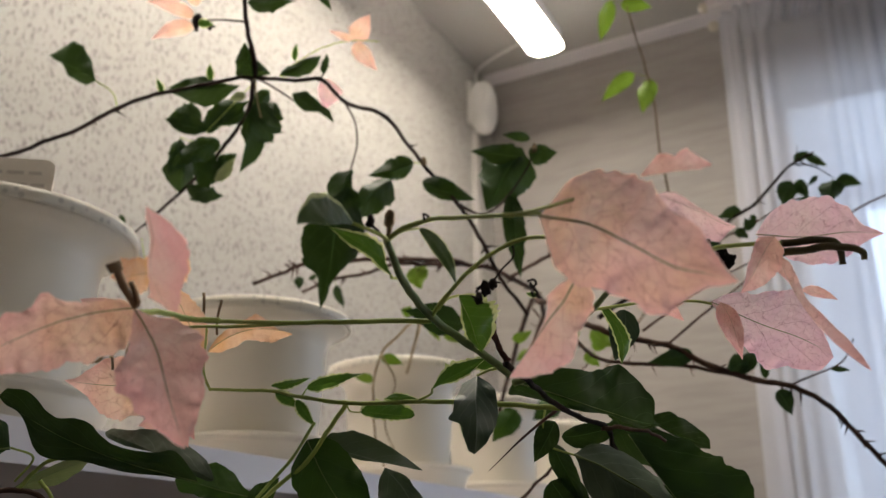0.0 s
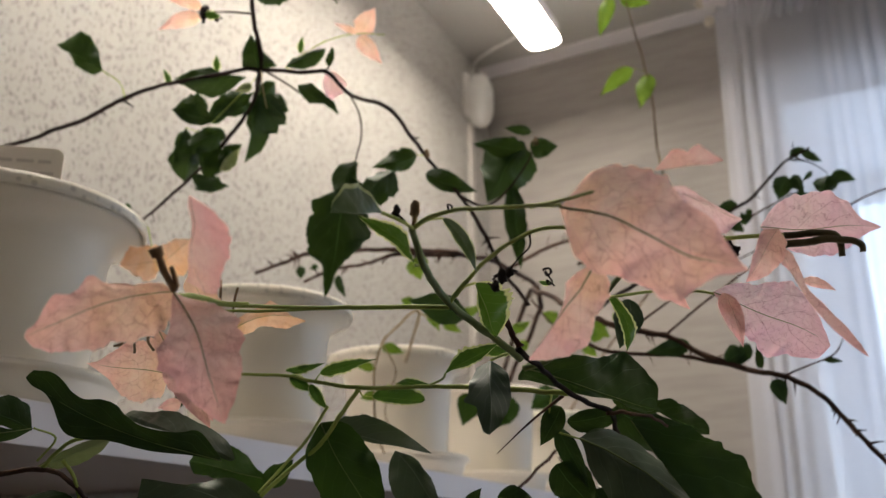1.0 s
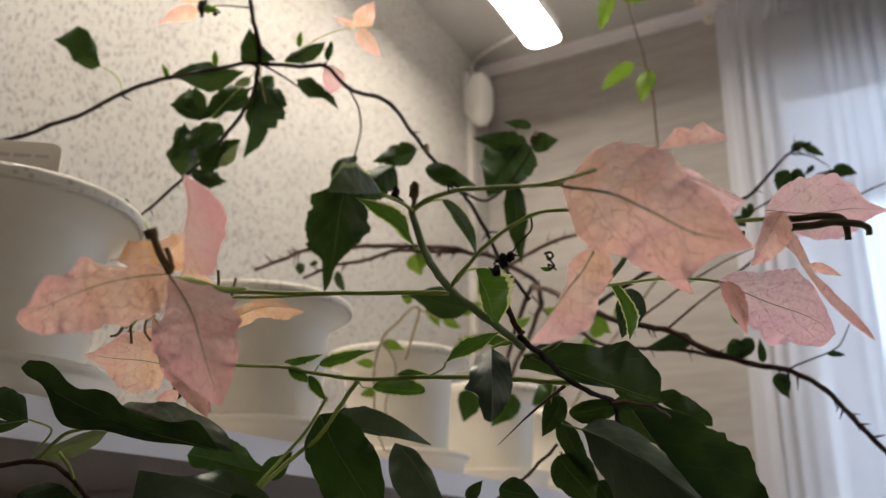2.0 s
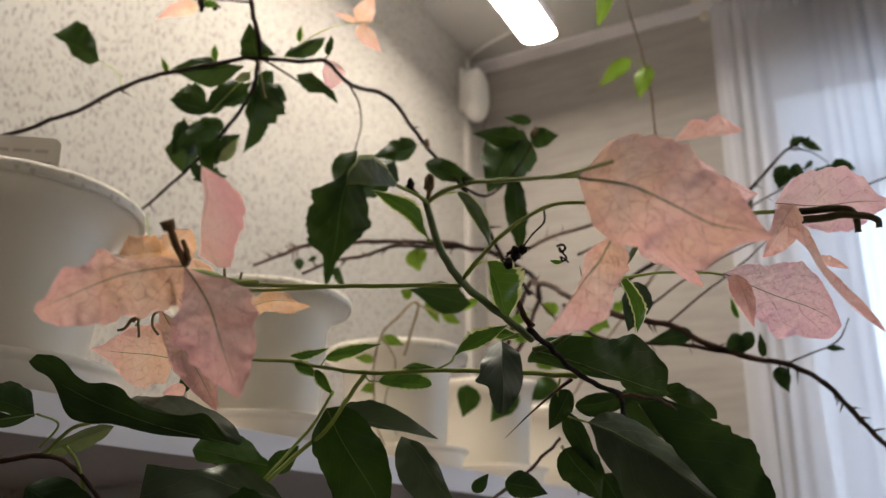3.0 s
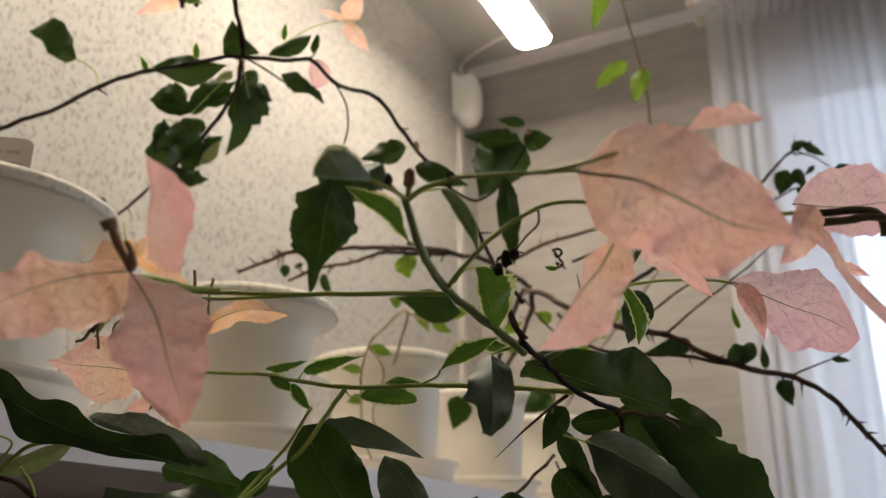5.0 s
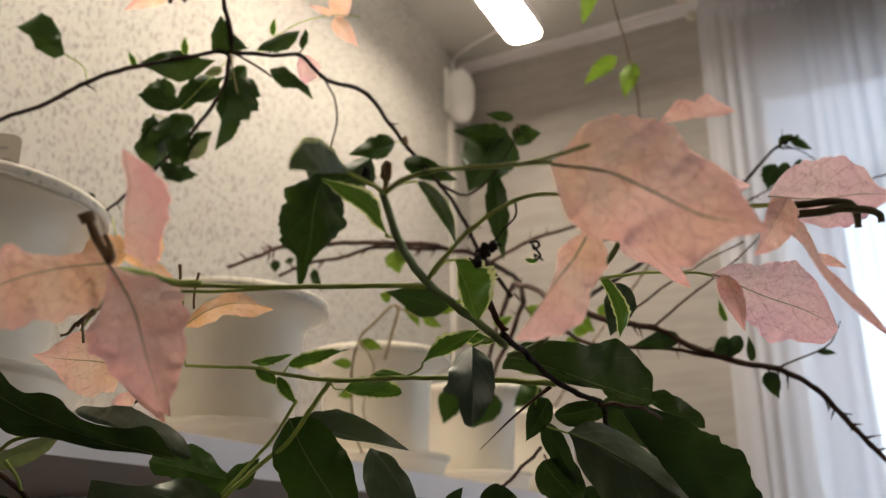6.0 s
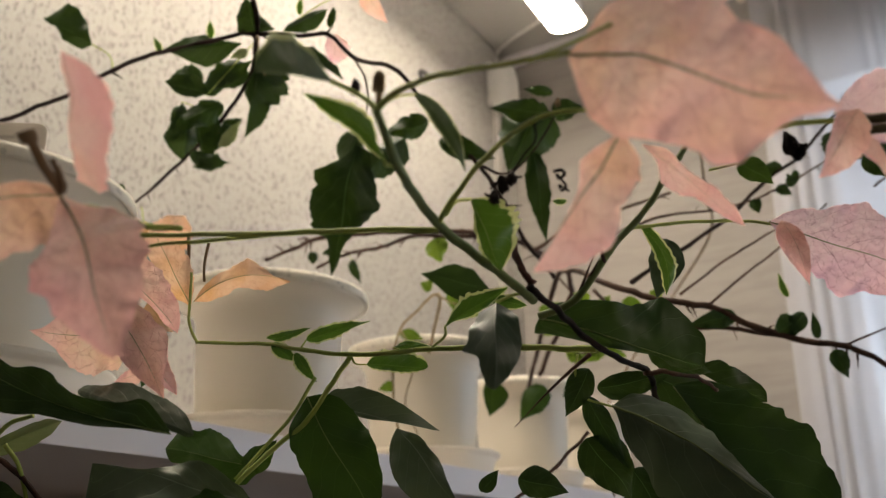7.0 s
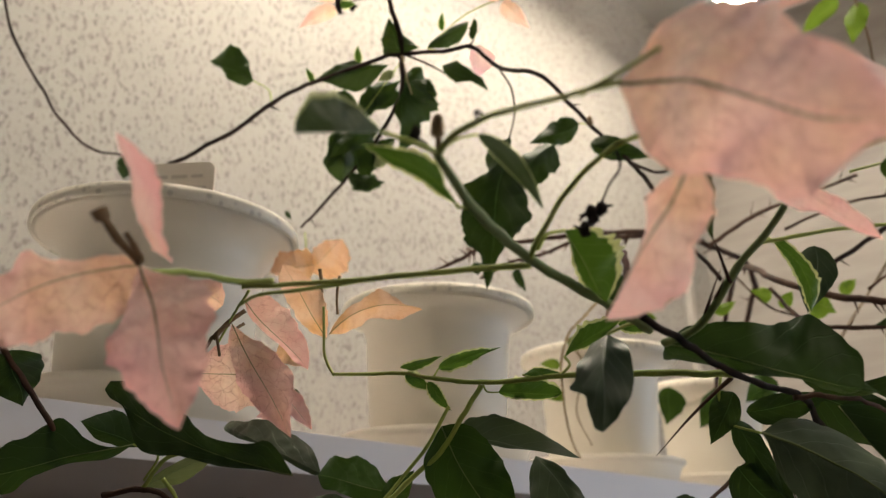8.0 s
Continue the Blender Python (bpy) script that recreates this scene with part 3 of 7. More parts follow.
def flower_pot(at, R, H, label, group="flower pots on the shelf"):
    """A round tapered pot with an overhanging thick rim; at is the middle of its foot."""
    pot = thing("flower_pot", at, label, "flower pot", group)
    k = R / 0.087
    body = [(0.0, 0.0), (0.053 * k, 0.0), (0.0565 * k, 0.002), (0.058 * k, 0.008), (0.0630 * k, H - 0.050), (0.0640 * k, H - 0.030), (0.0668 * k, H - 0.0215),
            (0.0735 * k, H - 0.0150), (0.0810 * k, H - 0.0105), (R * 0.975, H - 0.0085), (R * 0.93, H - 0.0065), (0.0700 * k, H - 0.011), (0.0612 * k, H - 0.030), (0.0, H - 0.030)]
    bm = bmesh.new()
    lathe(bm, body, at, 96)
    bmesh.ops.remove_doubles(bm, verts=bm.verts[:], dist=1e-5)
    part("body", bm, POT, pot, "", True)
    lip = [(R * 0.970, H - 0.0090), (R * 0.992, H - 0.0096), (R, H - 0.0075), (R * 0.999, H - 0.0040), (R * 0.988, H - 0.0010), (R * 0.962, H), (R * 0.925, H - 0.002),
           (0.0745 * k, H - 0.0070), (0.0635 * k, H - 0.0200)]
    bm = bmesh.new()
    lathe(bm, lip, at, 120)
    part("rim", bm, POTRIM, pot, "cream rim with a fine dimpled texture", True)
    bm = bmesh.new()
    rings = lathe(bm, [(0.0622 * k * q, H - 0.029 + 0.003 * math.sin(9 * q)) for q in (1.0, 0.8, 0.6, 0.4, 0.2, 0.02)], at, 40)
    for ring in rings:
        for v in ring:
            v.co.z += 0.003 * noise.noise(v.co * 90)
    part("soil", bm, SOIL, pot, "dark crumbly soil", True)
    return pot


def saucer(at, R, label):
    bm = bmesh.new()
    lathe(bm, [(0.0, 0.0), (R * 0.86, 0.0), (R * 0.89, 0.002), (R * 0.95, 0.018), (R * 0.955, 0.020), (R, 0.021), (R * 1.005, 0.0245), (R * 0.985, 0.0255),
               (R * 0.945, 0.024), (R * 0.86, 0.005), (R * 0.84, 0.004), (0.0, 0.004)], at, 96)
    bmesh.ops.remove_doubles(bm, verts=bm.verts[:], dist=1e-5)
    return tagged(new("saucer", mesh_of(bm, "saucer", POT, True)), label, "saucer", "saucers on the shelf")


POT_X = -0.522
POTS = ((0.357, 0.088), (0.625, 0.0855), (0.880, 0.0845), (1.135, 0.0845), (1.390, 0.0845))
for n, (y, R) in enumerate(POTS):
    saucer((POT_X, y, SH_T), R * 0.985, "pale grey plastic saucer under a flower pot on the shelf")
    flower_pot((POT_X, y, SH_T + 0.0042), R, 0.1355, "pale grey plastic flower pot with thick cream rim")

tag = thing("plant_tag", (-0.560, 0.400, 1.80), "pale plastic plant tag with faded handwriting, stuck in a pot", "plant tag")
TURN_TAG = Matrix.Translation((-0.519, 0.386, 0)) @ Matrix.Rotation(radians(-53), 4, "Z") @ Matrix.Translation((0.519, -0.386, 0))


def tag_part(name, bm, material):
    bm.transform(TURN_TAG)
    return part(name, bm, material, tag)


bm = box(bmesh.new(), -0.5190, -0.5175, 0.326, 0.3865, 1.855, 1.8855)
corners = [e for e in bm.edges if abs(e.verts[0].co.x - e.verts[1].co.x) > 0.001]
bmesh.ops.bevel(bm, geom=corners, offset=0.0075, segments=6, profile=0.5, affect="EDGES")
tag_part("plate", bm, TAG)
tag_part("stake", box(bmesh.new(), -0.5190, -0.5175, 0.335, 0.365, 1.785, 1.855, 0.0004), TAG)
for k, (y0, y1) in enumerate(((0.326, 0.338), (0.341, 0.351), (0.354, 0.366), (0.369, 0.378))):
    tag_part("writing_bar", box(bmesh.new(), -0.5174, -0.5171, y0, y1, 1.873, 1.8755), INK)
    tag_part("writing_bar", box(bmesh.new(), -0.5174, -0.5171, y0 + 0.002, y1 + 0.003, 1.8635, 1.866), INK)

# ---- plants ----
COARSE = (0.0, 0.06, 0.15, 0.27, 0.40, 0.52, 0.64, 0.76, 0.87, 0.95, 1.0)
FINE = (0.0, 0.03, 0.08, 0.14, 0.21, 0.28, 0.36, 0.44, 0.52, 0.60, 0.68, 0.76, 0.83, 0.89, 0.94, 0.975, 1.0)


def along(s, values):
    """A smooth curve through the values at the stations of a coarse or a fine outline."""
    at = FINE if len(values) == len(FINE) else COARSE
    i = min(len(at) - 2, max(0, int(np.searchsorted(at, s, side="right")) - 1))
    slope = np.gradient(values, at)
    h = at[i + 1] - at[i]
    t = (s - at[i]) / h
    y = (2 * t ** 3 - 3 * t * t + 1) * values[i] + (t ** 3 - 2 * t * t + t) * h * slope[i] + (3 * t * t - 2 * t ** 3) * values[i + 1] + (t ** 3 - t * t) * h * slope[i + 1]
    return max(0.0, float(y)) if 0 < i < len(at) - 2 else max(0.0, values[i] + (values[i + 1] - values[i]) * (t ** 0.8 if i == 0 else t))


def blade(L, wl, wr, a, b, fold, curl, wave, bow, twist, ragged, seed, nu, nv, outline=None, crumple=0.05, sway=0.0, cup=0.0, frill=0.0, quilt=0.0, ribs=6.0, slant=0.34, scallop=0.0):
    """A leaf along x from its foot to its tip, facing z, as a bmesh with two UV maps, and the line of its midrib."""
    bm = bmesh.new()
    shape, flat = bm.loops.layers.uv.new("shape"), bm.loops.layers.uv.new("flat")
    rng = random.Random(seed)
    ph = [rng.random() * 6.28 for _ in range(8)]
    top = (a / (a + b)) ** a * (b / (a + b)) ** b
    if outline:
        wl, wr = max(q[0] for q in outline) / 1000, max(q[1] for q in outline) / 1000
        left = [0.0] + [q[0] / 1000 / wl for q in outline] + [0.0]
        right = [0.0] + [q[1] / 1000 / wr for q in outline] + [0.0]
    grid = []
    for i in range(nu + 1):
        s = i / nu
        w = s ** a * (1 - s) ** b / top
        sides = (along(s, left), along(s, right)) if outline else (w, w)
        row = []
        for j in range(-nv, nv + 1):
            v = j / nv
            half, w = (wl, sides[0]) if v > 0 else (wr, sides[1])
            turn = 40 if v > 0 else 0
            edge = 1 + 2 * ragged * abs(v) * (noise.noise((s * 9 + turn, seed, 0)) + 0.6 * noise.noise((s * 24 + turn, 0, seed)))
            edge += scallop * abs(v) ** 3 * (abs(math.sin(math.pi * 8.5 * s + ph[1] + (0.9 if v > 0 else 0))) - 0.6)
            big = max(wl, wr)
            y = v * half * w * edge + sway * big * (1 - v * v) * w * math.sin(s * 5.2 + 0.5 * ph[4] / 6.28)
            z = -fold * abs(y) + 4 * curl * L * s * (1 - s) + cup * big * w * v * v
            z += wave * big * v * v * min(1, w * 1.4) * (math.sin(s * 9.5 + ph[2] + (1.9 if v > 0 else 0)) + 0.4 * math.sin(s * 21 + ph[3] * (1 if v > 0 else 2)))
            z += frill * big * abs(v) ** 1.6 * min(1, w * 1.6) * math.sin(s * 31 + 2.2 * noise.noise((s * 5, v, seed)) * 2 + (ph[5] if v > 0 else ph[6]))
            at = Vector((s * L, y, seed * 0.37))
            z += crumple * big * (1.8 * noise.noise(at / (0.9 * big)) + 0.6 * noise.noise(at / (0.42 * big)) + 0.16 * noise.noise(at / (0.16 * big)) - 0.6 * abs(noise.noise(at / (0.55 * big) + Vector((9, 4, 0)))))
            saw = ((s - slant * abs(v) ** 1.25) * ribs + (0.22 if v > 0 else -0.22)) % 1.0
            z += quilt * big * min(1, 3 * abs(v)) * min(1, 1.5 * w) * (0.5 - abs(saw - 0.5) * abs(saw - 0.5) * 4 * 0.5)
            t = twist * (s - 0.5)
            y, z = y * math.cos(t) - z * math.sin(t), y * math.sin(t) + z * math.cos(t)
            row.append((bm.verts.new((s * L, y + 4 * bow * L * s * (1 - s), z)), (s, v), (s * L / 0.05, v * half * w / 0.05)))
        grid.append(row)
    for p, q in zip(grid, grid[1:]):
        for j in range(2 * nv):
            ring = (p[j], q[j], q[j + 1], p[j + 1])
            f = bm.faces.new([r[0] for r in ring])
            for loop, r in zip(f.loops, ring):
                loop[shape].uv, loop[flat].uv = r[1], r[2]
    spine = [row[nv][0].co.copy() for row in grid]
    bmesh.ops.remove_doubles(bm, verts=bm.verts[:], dist=1e-7)
    return bm, spine


SEED = [0]


def leaf(plant, name, material, foot, tip, face, wl=0.01, wr=0.01, a=0.62, b=1.2, fold=0.3, curl=0.08, wave=0.18, bow=None, twist=None, ragged=None, stalk=(), fine=1, rib=None, outline=None, crumple=None, sway=None, frill=None, label=""):
    """A leaf or bract from foot to tip, its upper side towards face; wl and wr are its half widths, or outline gives both in millimetres along it. stalk: points from the stem to its foot."""
    SEED[0] += 1
    foot, tip = Vector(foot), Vector(tip)
    x = tip - foot
    L = x.length
    x.normalize()
    z = Vector(face)
    z = (z - x * z.dot(x)).normalized()
    y = z.cross(x)
    m = Matrix((x, y, z)).transposed().to_4x4()
    m.translation = foot
    if material in (RIMMED, SHADED_RIM, FAR_GREEN):
        fine = max(fine, 2)
    nu, nv = ((18, 7), (36, 12), (60, 20))[fine - 1]
    if name == "bract":
        wave *= 0.55
    if crumple is None:
        crumple = 0.03 if name == "bract" else 0.05
    rng = random.Random(SEED[0] * 7 + 1)
    odd = 0.0 if outline else 1.0
    if bow is None:
        bow = odd * rng.uniform(-0.06, 0.06)
    if twist is None:
        twist = odd * rng.uniform(-0.9, 0.9) + (1 - odd) * rng.uniform(-0.15, 0.15)
    if ragged is None:
        ragged = 0.065 if name == "bract" and outline and len(outline) > 9 else 0.035 if outline and len(outline) > 9 else 0.06 if name == "bract" else 0.055 if material is RIMMED else 0.10 if material is FAR_GREEN else 0.035
    if material is FAR_GREEN and fold == 0.3:
        fold, curl = rng.uniform(0.2, 0.85), rng.uniform(0.02, 0.22)
    if odd and (fine == 1 or material is FAR_GREEN):
        wl, wr, wave = wl * rng.uniform(0.8, 1.15), wr * rng.uniform(0.75, 1.15), wave * rng.uniform(1.0, 2.0)
    bm, spine = blade(L, wl, wr, a, b, fold, curl, wave, bow, twist, ragged, SEED[0], nu, nv, outline, crumple, rng.uniform(0.04, 0.09) * rng.choice((-1, 1)) if sway is None else sway, rng.uniform(-0.16, 0.24), frill if frill is not None else 0.05 if name == "bract" else 0.02,
                      0.015 if name == "bract" else 0.02, 4.0 if name == "bract" else 6.0, 0.45 if name == "bract" else 0.34, 0.2 if material is RIMMED else 0.0)
    bm.transform(m)
    ob = part(name, bm, material, plant, label, True)
    if rib:
        line = [m @ (spine[round(0.86 * nu * i / 12)] + Vector((0, 0, 0.00005))) for i in range(13)]
        part("midrib", tube(bmesh.new(), line, rib * 0.55, rib * 0.12, 6, steps=2), RIB if name == "bract" else LEAFRIB, ob, "", True)
    if stalk:
        part("petiole", tube(bmesh.new(), list(stalk) + [foot], max(0.0004, wl * 0.055), max(0.0003, wl * 0.045), 6, steps=5), STEM_GREEN, ob, "", True)
    return ob


def stem(plant, name, material, points, r0, r1, knots=0.12, label=""):
    SEED[0] += 1
    return part(name, tube(bmesh.new(), points, r0, r1, 10 if r0 > 0.0012 else 7, knots, 8, SEED[0]), material, plant, label, True)


def thorn(plant, foot, tip, r, material=None):
    SEED[0] += 1
    foot, tip = Vector(foot), Vector(tip)
    mid = foot.lerp(tip, 0.5) + Vector((0, 0, 0.02 * (tip - foot).length))
    return part("thorn", tube(bmesh.new(), [foot, mid, tip], r, r * 0.12, 6, 0.1, 4, SEED[0]), material or STEM_BROWN, plant, "", True)


def withered(plant, at, size, seed, material=None, label="shrivelled dried flower"):
    """A crumpled dried flower: a shrunken heart with curled, hanging petals."""
    bm = bmesh.new()
    rng = random.Random(seed)
    bmesh.ops.create_icosphere(bm, subdivisions=3, radius=size * 0.7)
    for v in bm.verts:
        n = noise.noise(v.co * (1.6 / size) + Vector((seed, seed * 2, 0)))
        f = noise.noise(v.co * (4.5 / size) + Vector((0, seed, seed)))
        v.co *= 1 + 0.55 * n + 0.25 * f
        v.co.z *= 1.7
    for _ in range(3):
        d = Vector((rng.uniform(-1, 1), rng.uniform(-1, 1), rng.uniform(-1.3, 0.4))).normalized() * size
        e = Vector((rng.uniform(-1, 1), rng.uniform(-1, 1), rng.uniform(-1, 0.5))) * size * 0.6
        tube(bm, [d * 0.3, d * 0.9, d * 1.2 + e], size * 0.28, size * 0.12, 6, 0.3, 4, seed)
    bm.transform(Matrix.Translation(at))
    return part("dried_flower", bm, material or DRIED, plant, label, True)


def spiny(plant, points, material, count, length, seed, r):
    """Short thorns along a twig."""
    line = spline(points, 8)
    rng = random.Random(seed)
    for _ in range(count):
        k = rng.randrange(2, len(line) - 2)
        way = (line[k + 1] - line[k]).normalized()
        out = (way.orthogonal() * rng.uniform(-1, 1) + way.cross(way.orthogonal()) * rng.uniform(-1, 1)).normalized()
        thorn(plant, line[k], line[k] + (out * 0.9 + way * 0.45) * length * rng.uniform(0.6, 1.2), r, material)



# plant rooted in the first pot: dark arching twigs with deep green leaves

first = thing("potted_bougainvillea", (-0.522, 0.357, 1.79), "bougainvillea with dark arching twigs and deep green leaves, in a pot", "plant", "potted bougainvilleas")
stem(first, "branch", STEM_DARK, [(-0.5220, 0.3570, 1.7850), (-0.5725, 0.3599, 1.8647), (-0.5837, 0.3722, 1.8934), (-0.5697, 0.3839, 1.9036), (-0.5385, 0.4033, 1.9205), (-0.5045, 0.4193, 1.9404), (-0.4749, 0.4351, 1.9552), (-0.4236, 0.4604, 1.9664), (-0.4099, 0.4677, 1.9667), (-0.3873, 0.4884, 1.9691), (-0.3701, 0.5025, 1.9720), (-0.3586, 0.5184, 1.9573), (-0.3210, 0.5205, 1.9340), (-0.3150, 0.5687, 1.9131), (-0.2891, 0.5799, 1.8761), (-0.2696, 0.5794, 1.8444), (-0.2574, 0.5871, 1.8125), (-0.2358, 0.5879, 1.7803)], 0.00165, 0.00150, 0.12)
spiny(first, [(-0.5220, 0.3570, 1.7850), (-0.5725, 0.3599, 1.8647), (-0.5837, 0.3722, 1.8934), (-0.5697, 0.3839, 1.9036), (-0.5385, 0.4033, 1.9205), (-0.5045, 0.4193, 1.9404), (-0.4749, 0.4351, 1.9552), (-0.4236, 0.4604, 1.9664), (-0.4099, 0.4677, 1.9667), (-0.3873, 0.4884, 1.9691), (-0.3701, 0.5025, 1.9720), (-0.3586, 0.5184, 1.9573), (-0.3210, 0.5205, 1.9340), (-0.3150, 0.5687, 1.9131), (-0.2891, 0.5799, 1.8761), (-0.2696, 0.5794, 1.8444), (-0.2574, 0.5871, 1.8125), (-0.2358, 0.5879, 1.7803)], STEM_DARK, 13, 0.0100, 3, 0.00100)
stem(first, "branch", STEM_DARK, [(-0.4101, 0.4681, 1.9654), (-0.4062, 0.4592, 1.9860), (-0.4068, 0.4502, 2.0068), (-0.4050, 0.4442, 2.0234), (-0.4009, 0.4343, 2.0525)], 0.00190, 0.00160, 0.12)
stem(first, "branch", STEM_DARK, [(-0.4115, 0.4698, 1.9652), (-0.4437, 0.4991, 1.9578), (-0.4798, 0.5073, 1.9352), (-0.5012, 0.4925, 1.8996), (-0.5190, 0.4810, 1.8752), (-0.5256, 0.4713, 1.8608)], 0.00190, 0.00090, 0.12)
spiny(first, [(-0.4115, 0.4698, 1.9652), (-0.4437, 0.4991, 1.9578), (-0.4798, 0.5073, 1.9352), (-0.5012, 0.4925, 1.8996), (-0.5190, 0.4810, 1.8752), (-0.5256, 0.4713, 1.8608)], STEM_DARK, 7, 0.0090, 5, 0.00050)
stem(first, "twig", STEM_DARK, [(-0.3588, 0.5187, 1.9565), (-0.3526, 0.5249, 1.9409), (-0.3515, 0.5275, 1.9216), (-0.3532, 0.5233, 1.9004), (-0.3524, 0.5115, 1.8716)], 0.00080, 0.00050, 0.12)
stem(first, "twig", STEM_TAN, [(-0.4087, 0.4665, 1.9652), (-0.4094, 0.4731, 1.9486), (-0.4091, 0.4780, 1.9369)], 0.00070, 0.00050, 0.12)
stem(first, "twig", STEM_DARK, [(-0.4098, 0.4708, 1.9679), (-0.3969, 0.4872, 1.9599), (-0.3899, 0.4932, 1.9543)], 0.00090, 0.00060, 0.12)
stem(first, "twig", STEM_DARK, [(-0.4068, 0.4502, 2.0068), (-0.4205, 0.4421, 2.0086), (-0.4361, 0.4337, 2.0086)], 0.00080, 0.00050, 0.12)
stem(first, "twig", STEM_GREEN, [(-0.3941, 0.4822, 1.9755), (-0.3718, 0.4884, 1.9893), (-0.3547, 0.4946, 1.9963), (-0.3393, 0.5019, 1.9988), (-0.3220, 0.5115, 1.9978)], 0.00050, 0.00040, 0.12)
stem(first, "twig", STEM_DARK, [(-0.2891, 0.5799, 1.8761), (-0.2755, 0.6009, 1.8722), (-0.2572, 0.6141, 1.8932), (-0.2429, 0.6221, 1.9214), (-0.2377, 0.6194, 1.9346)], 0.00120, 0.00070, 0.12)
stem(first, "twig", STEM_DARK, [(-0.6906, 0.2710, 2.0684), (-0.6947, 0.2872, 2.0282), (-0.6881, 0.3134, 1.9879), (-0.6815, 0.3341, 1.9589), (-0.6695, 0.3559, 1.9378), (-0.6476, 0.3798, 1.9311)], 0.00130, 0.00100, 0.12)
leaf(first, "leaf", FAR_GREEN, (-0.6474, 0.3796, 1.9320), (-0.6556, 0.3814, 1.9128), (0.83, -0.39, -0.40), 0.0095, 0.0105)
leaf(first, "leaf", FAR_GREEN, (-0.5489, 0.4309, 1.9857), (-0.5788, 0.4060, 2.0059), (0.48, -0.83, -0.30), fold=0.2, stalk=[(-0.5034, 0.4199, 1.9404), (-0.5230, 0.4291, 1.9657)],
     outline=[(1.6, 1.5), (4.3, 3.9), (7.2, 6.8), (7.4, 10.2), (7.6, 12.4), (7.8, 14.9), (7.8, 17.5), (5.7, 20.0), (3.6, 19.9), (1.6, 19.5), (0.3, 19.1), (0.2, 15.9), (0.2, 13.2), (0.2, 3.7), (0.2, 1.6)])
leaf(first, "leaf", FAR_GREEN, (-0.4247, 0.4685, 1.9648), (-0.4715, 0.4364, 1.9564), (0.55, -0.66, -0.51), wave=0.1,
     outline=[(1.1, 0.4), (2.9, 1.0), (5.2, 1.8), (8.1, 2.6), (10.8, 3.0), (12.3, 3.3), (13.8, 3.7), (14.6, 4.0), (12.6, 4.4), (10.5, 3.6), (7.6, 2.3), (4.6, 1.2), (2.8, 0.7), (1.5, 0.4), (0.6, 0.2)])
leaf(first, "leaf", FAR_GREEN, (-0.4606, 0.4728, 1.9347), (-0.4900, 0.4557, 1.9461), (0.45, -0.71, -0.54), wave=0.15, stalk=[(-0.4161, 0.4738, 1.9671)],
     outline=[(0.7, 1.6), (1.9, 4.3), (3.4, 7.5), (5.1, 9.8), (5.5, 10.7), (5.9, 11.7), (6.3, 11.5), (6.7, 10.5), (6.1, 9.4), (5.1, 8.3), (4.1, 7.1), (2.9, 5.0), (1.9, 3.2), (1.0, 1.8), (0.4, 0.7)])
leaf(first, "leaf", FAR_GREEN, (-0.4336, 0.4899, 1.9648), (-0.4801, 0.4839, 1.9459), (0.35, -0.69, -0.63), wave=0.15,
     outline=[(0.7, 0.5), (1.9, 1.2), (3.3, 2.1), (5.0, 3.2), (5.3, 4.2), (5.5, 5.1), (5.8, 5.1), (6.1, 5.1), (6.3, 5.1), (6.5, 4.9), (6.7, 3.6), (6.9, 2.6), (4.7, 1.7), (2.5, 0.9), (1.1, 0.4)])
leaf(first, "leaf", FAR_GREEN, (-0.5013, 0.4838, 1.9454), (-0.5100, 0.4986, 1.9023), (0.87, -0.35, -0.35), stalk=[(-0.4795, 0.5067, 1.9370)],
     outline=[(0.8, 0.8), (2.1, 2.0), (3.7, 3.6), (5.5, 5.3), (7.4, 6.9), (8.5, 8.8), (9.5, 10.7), (10.4, 12.6), (11.4, 13.7), (11.3, 13.3), (10.5, 11.9), (9.9, 8.9), (6.7, 6.3), (3.6, 3.5), (1.5, 1.5)])
leaf(first, "leaf", FAR_GREEN, (-0.4959, 0.4926, 1.9459), (-0.4938, 0.5127, 1.8985), (0.41, -0.87, -0.26),
     outline=[(2.0, 0.2), (5.3, 0.4), (9.3, 0.6), (13.9, 0.9), (16.4, 1.3), (16.4, 1.6), (16.5, 2.0), (16.5, 2.4), (15.3, 2.8), (12.5, 3.3), (9.7, 2.7), (7.3, 1.9), (4.7, 1.2), (2.6, 0.7), (1.1, 0.3)])
leaf(first, "leaf", FAR_GREEN, (-0.4973, 0.4932, 1.9031), (-0.4706, 0.5108, 1.8950), (0.45, -0.83, -0.34), 0.0056, 0.0084)
leaf(first, "leaf", FAR_GREEN, (-0.4813, 0.5099, 1.9271), (-0.4651, 0.5152, 1.9351), (0.49, -0.71, -0.51), 0.0067, 0.0067)
leaf(first, "leaf", FAR_GREEN, (-0.4358, 0.4980, 1.9668), (-0.4563, 0.5104, 1.9132), (0.62, -0.67, -0.40), ragged=0.12, wave=0.1, stalk=[(-0.4151, 0.4738, 1.9684)],
     outline=[(16.9, 0.5), (19.3, 1.3), (22.3, 2.3), (25.8, 3.4), (25.7, 4.5), (24.2, 5.7), (22.8, 6.0), (15.6, 2.8), (14.5, 0.2), (13.4, 0.2), (11.9, 0.2), (8.5, 0.2), (5.5, 0.2), (3.0, 0.2), (1.2, 0.2)])
leaf(first, "leaf", FAR_GREEN, (-0.4292, 0.5001, 1.9597), (-0.4141, 0.5113, 1.9522), (0.41, -0.82, -0.40), 0.0093, 0.0102)
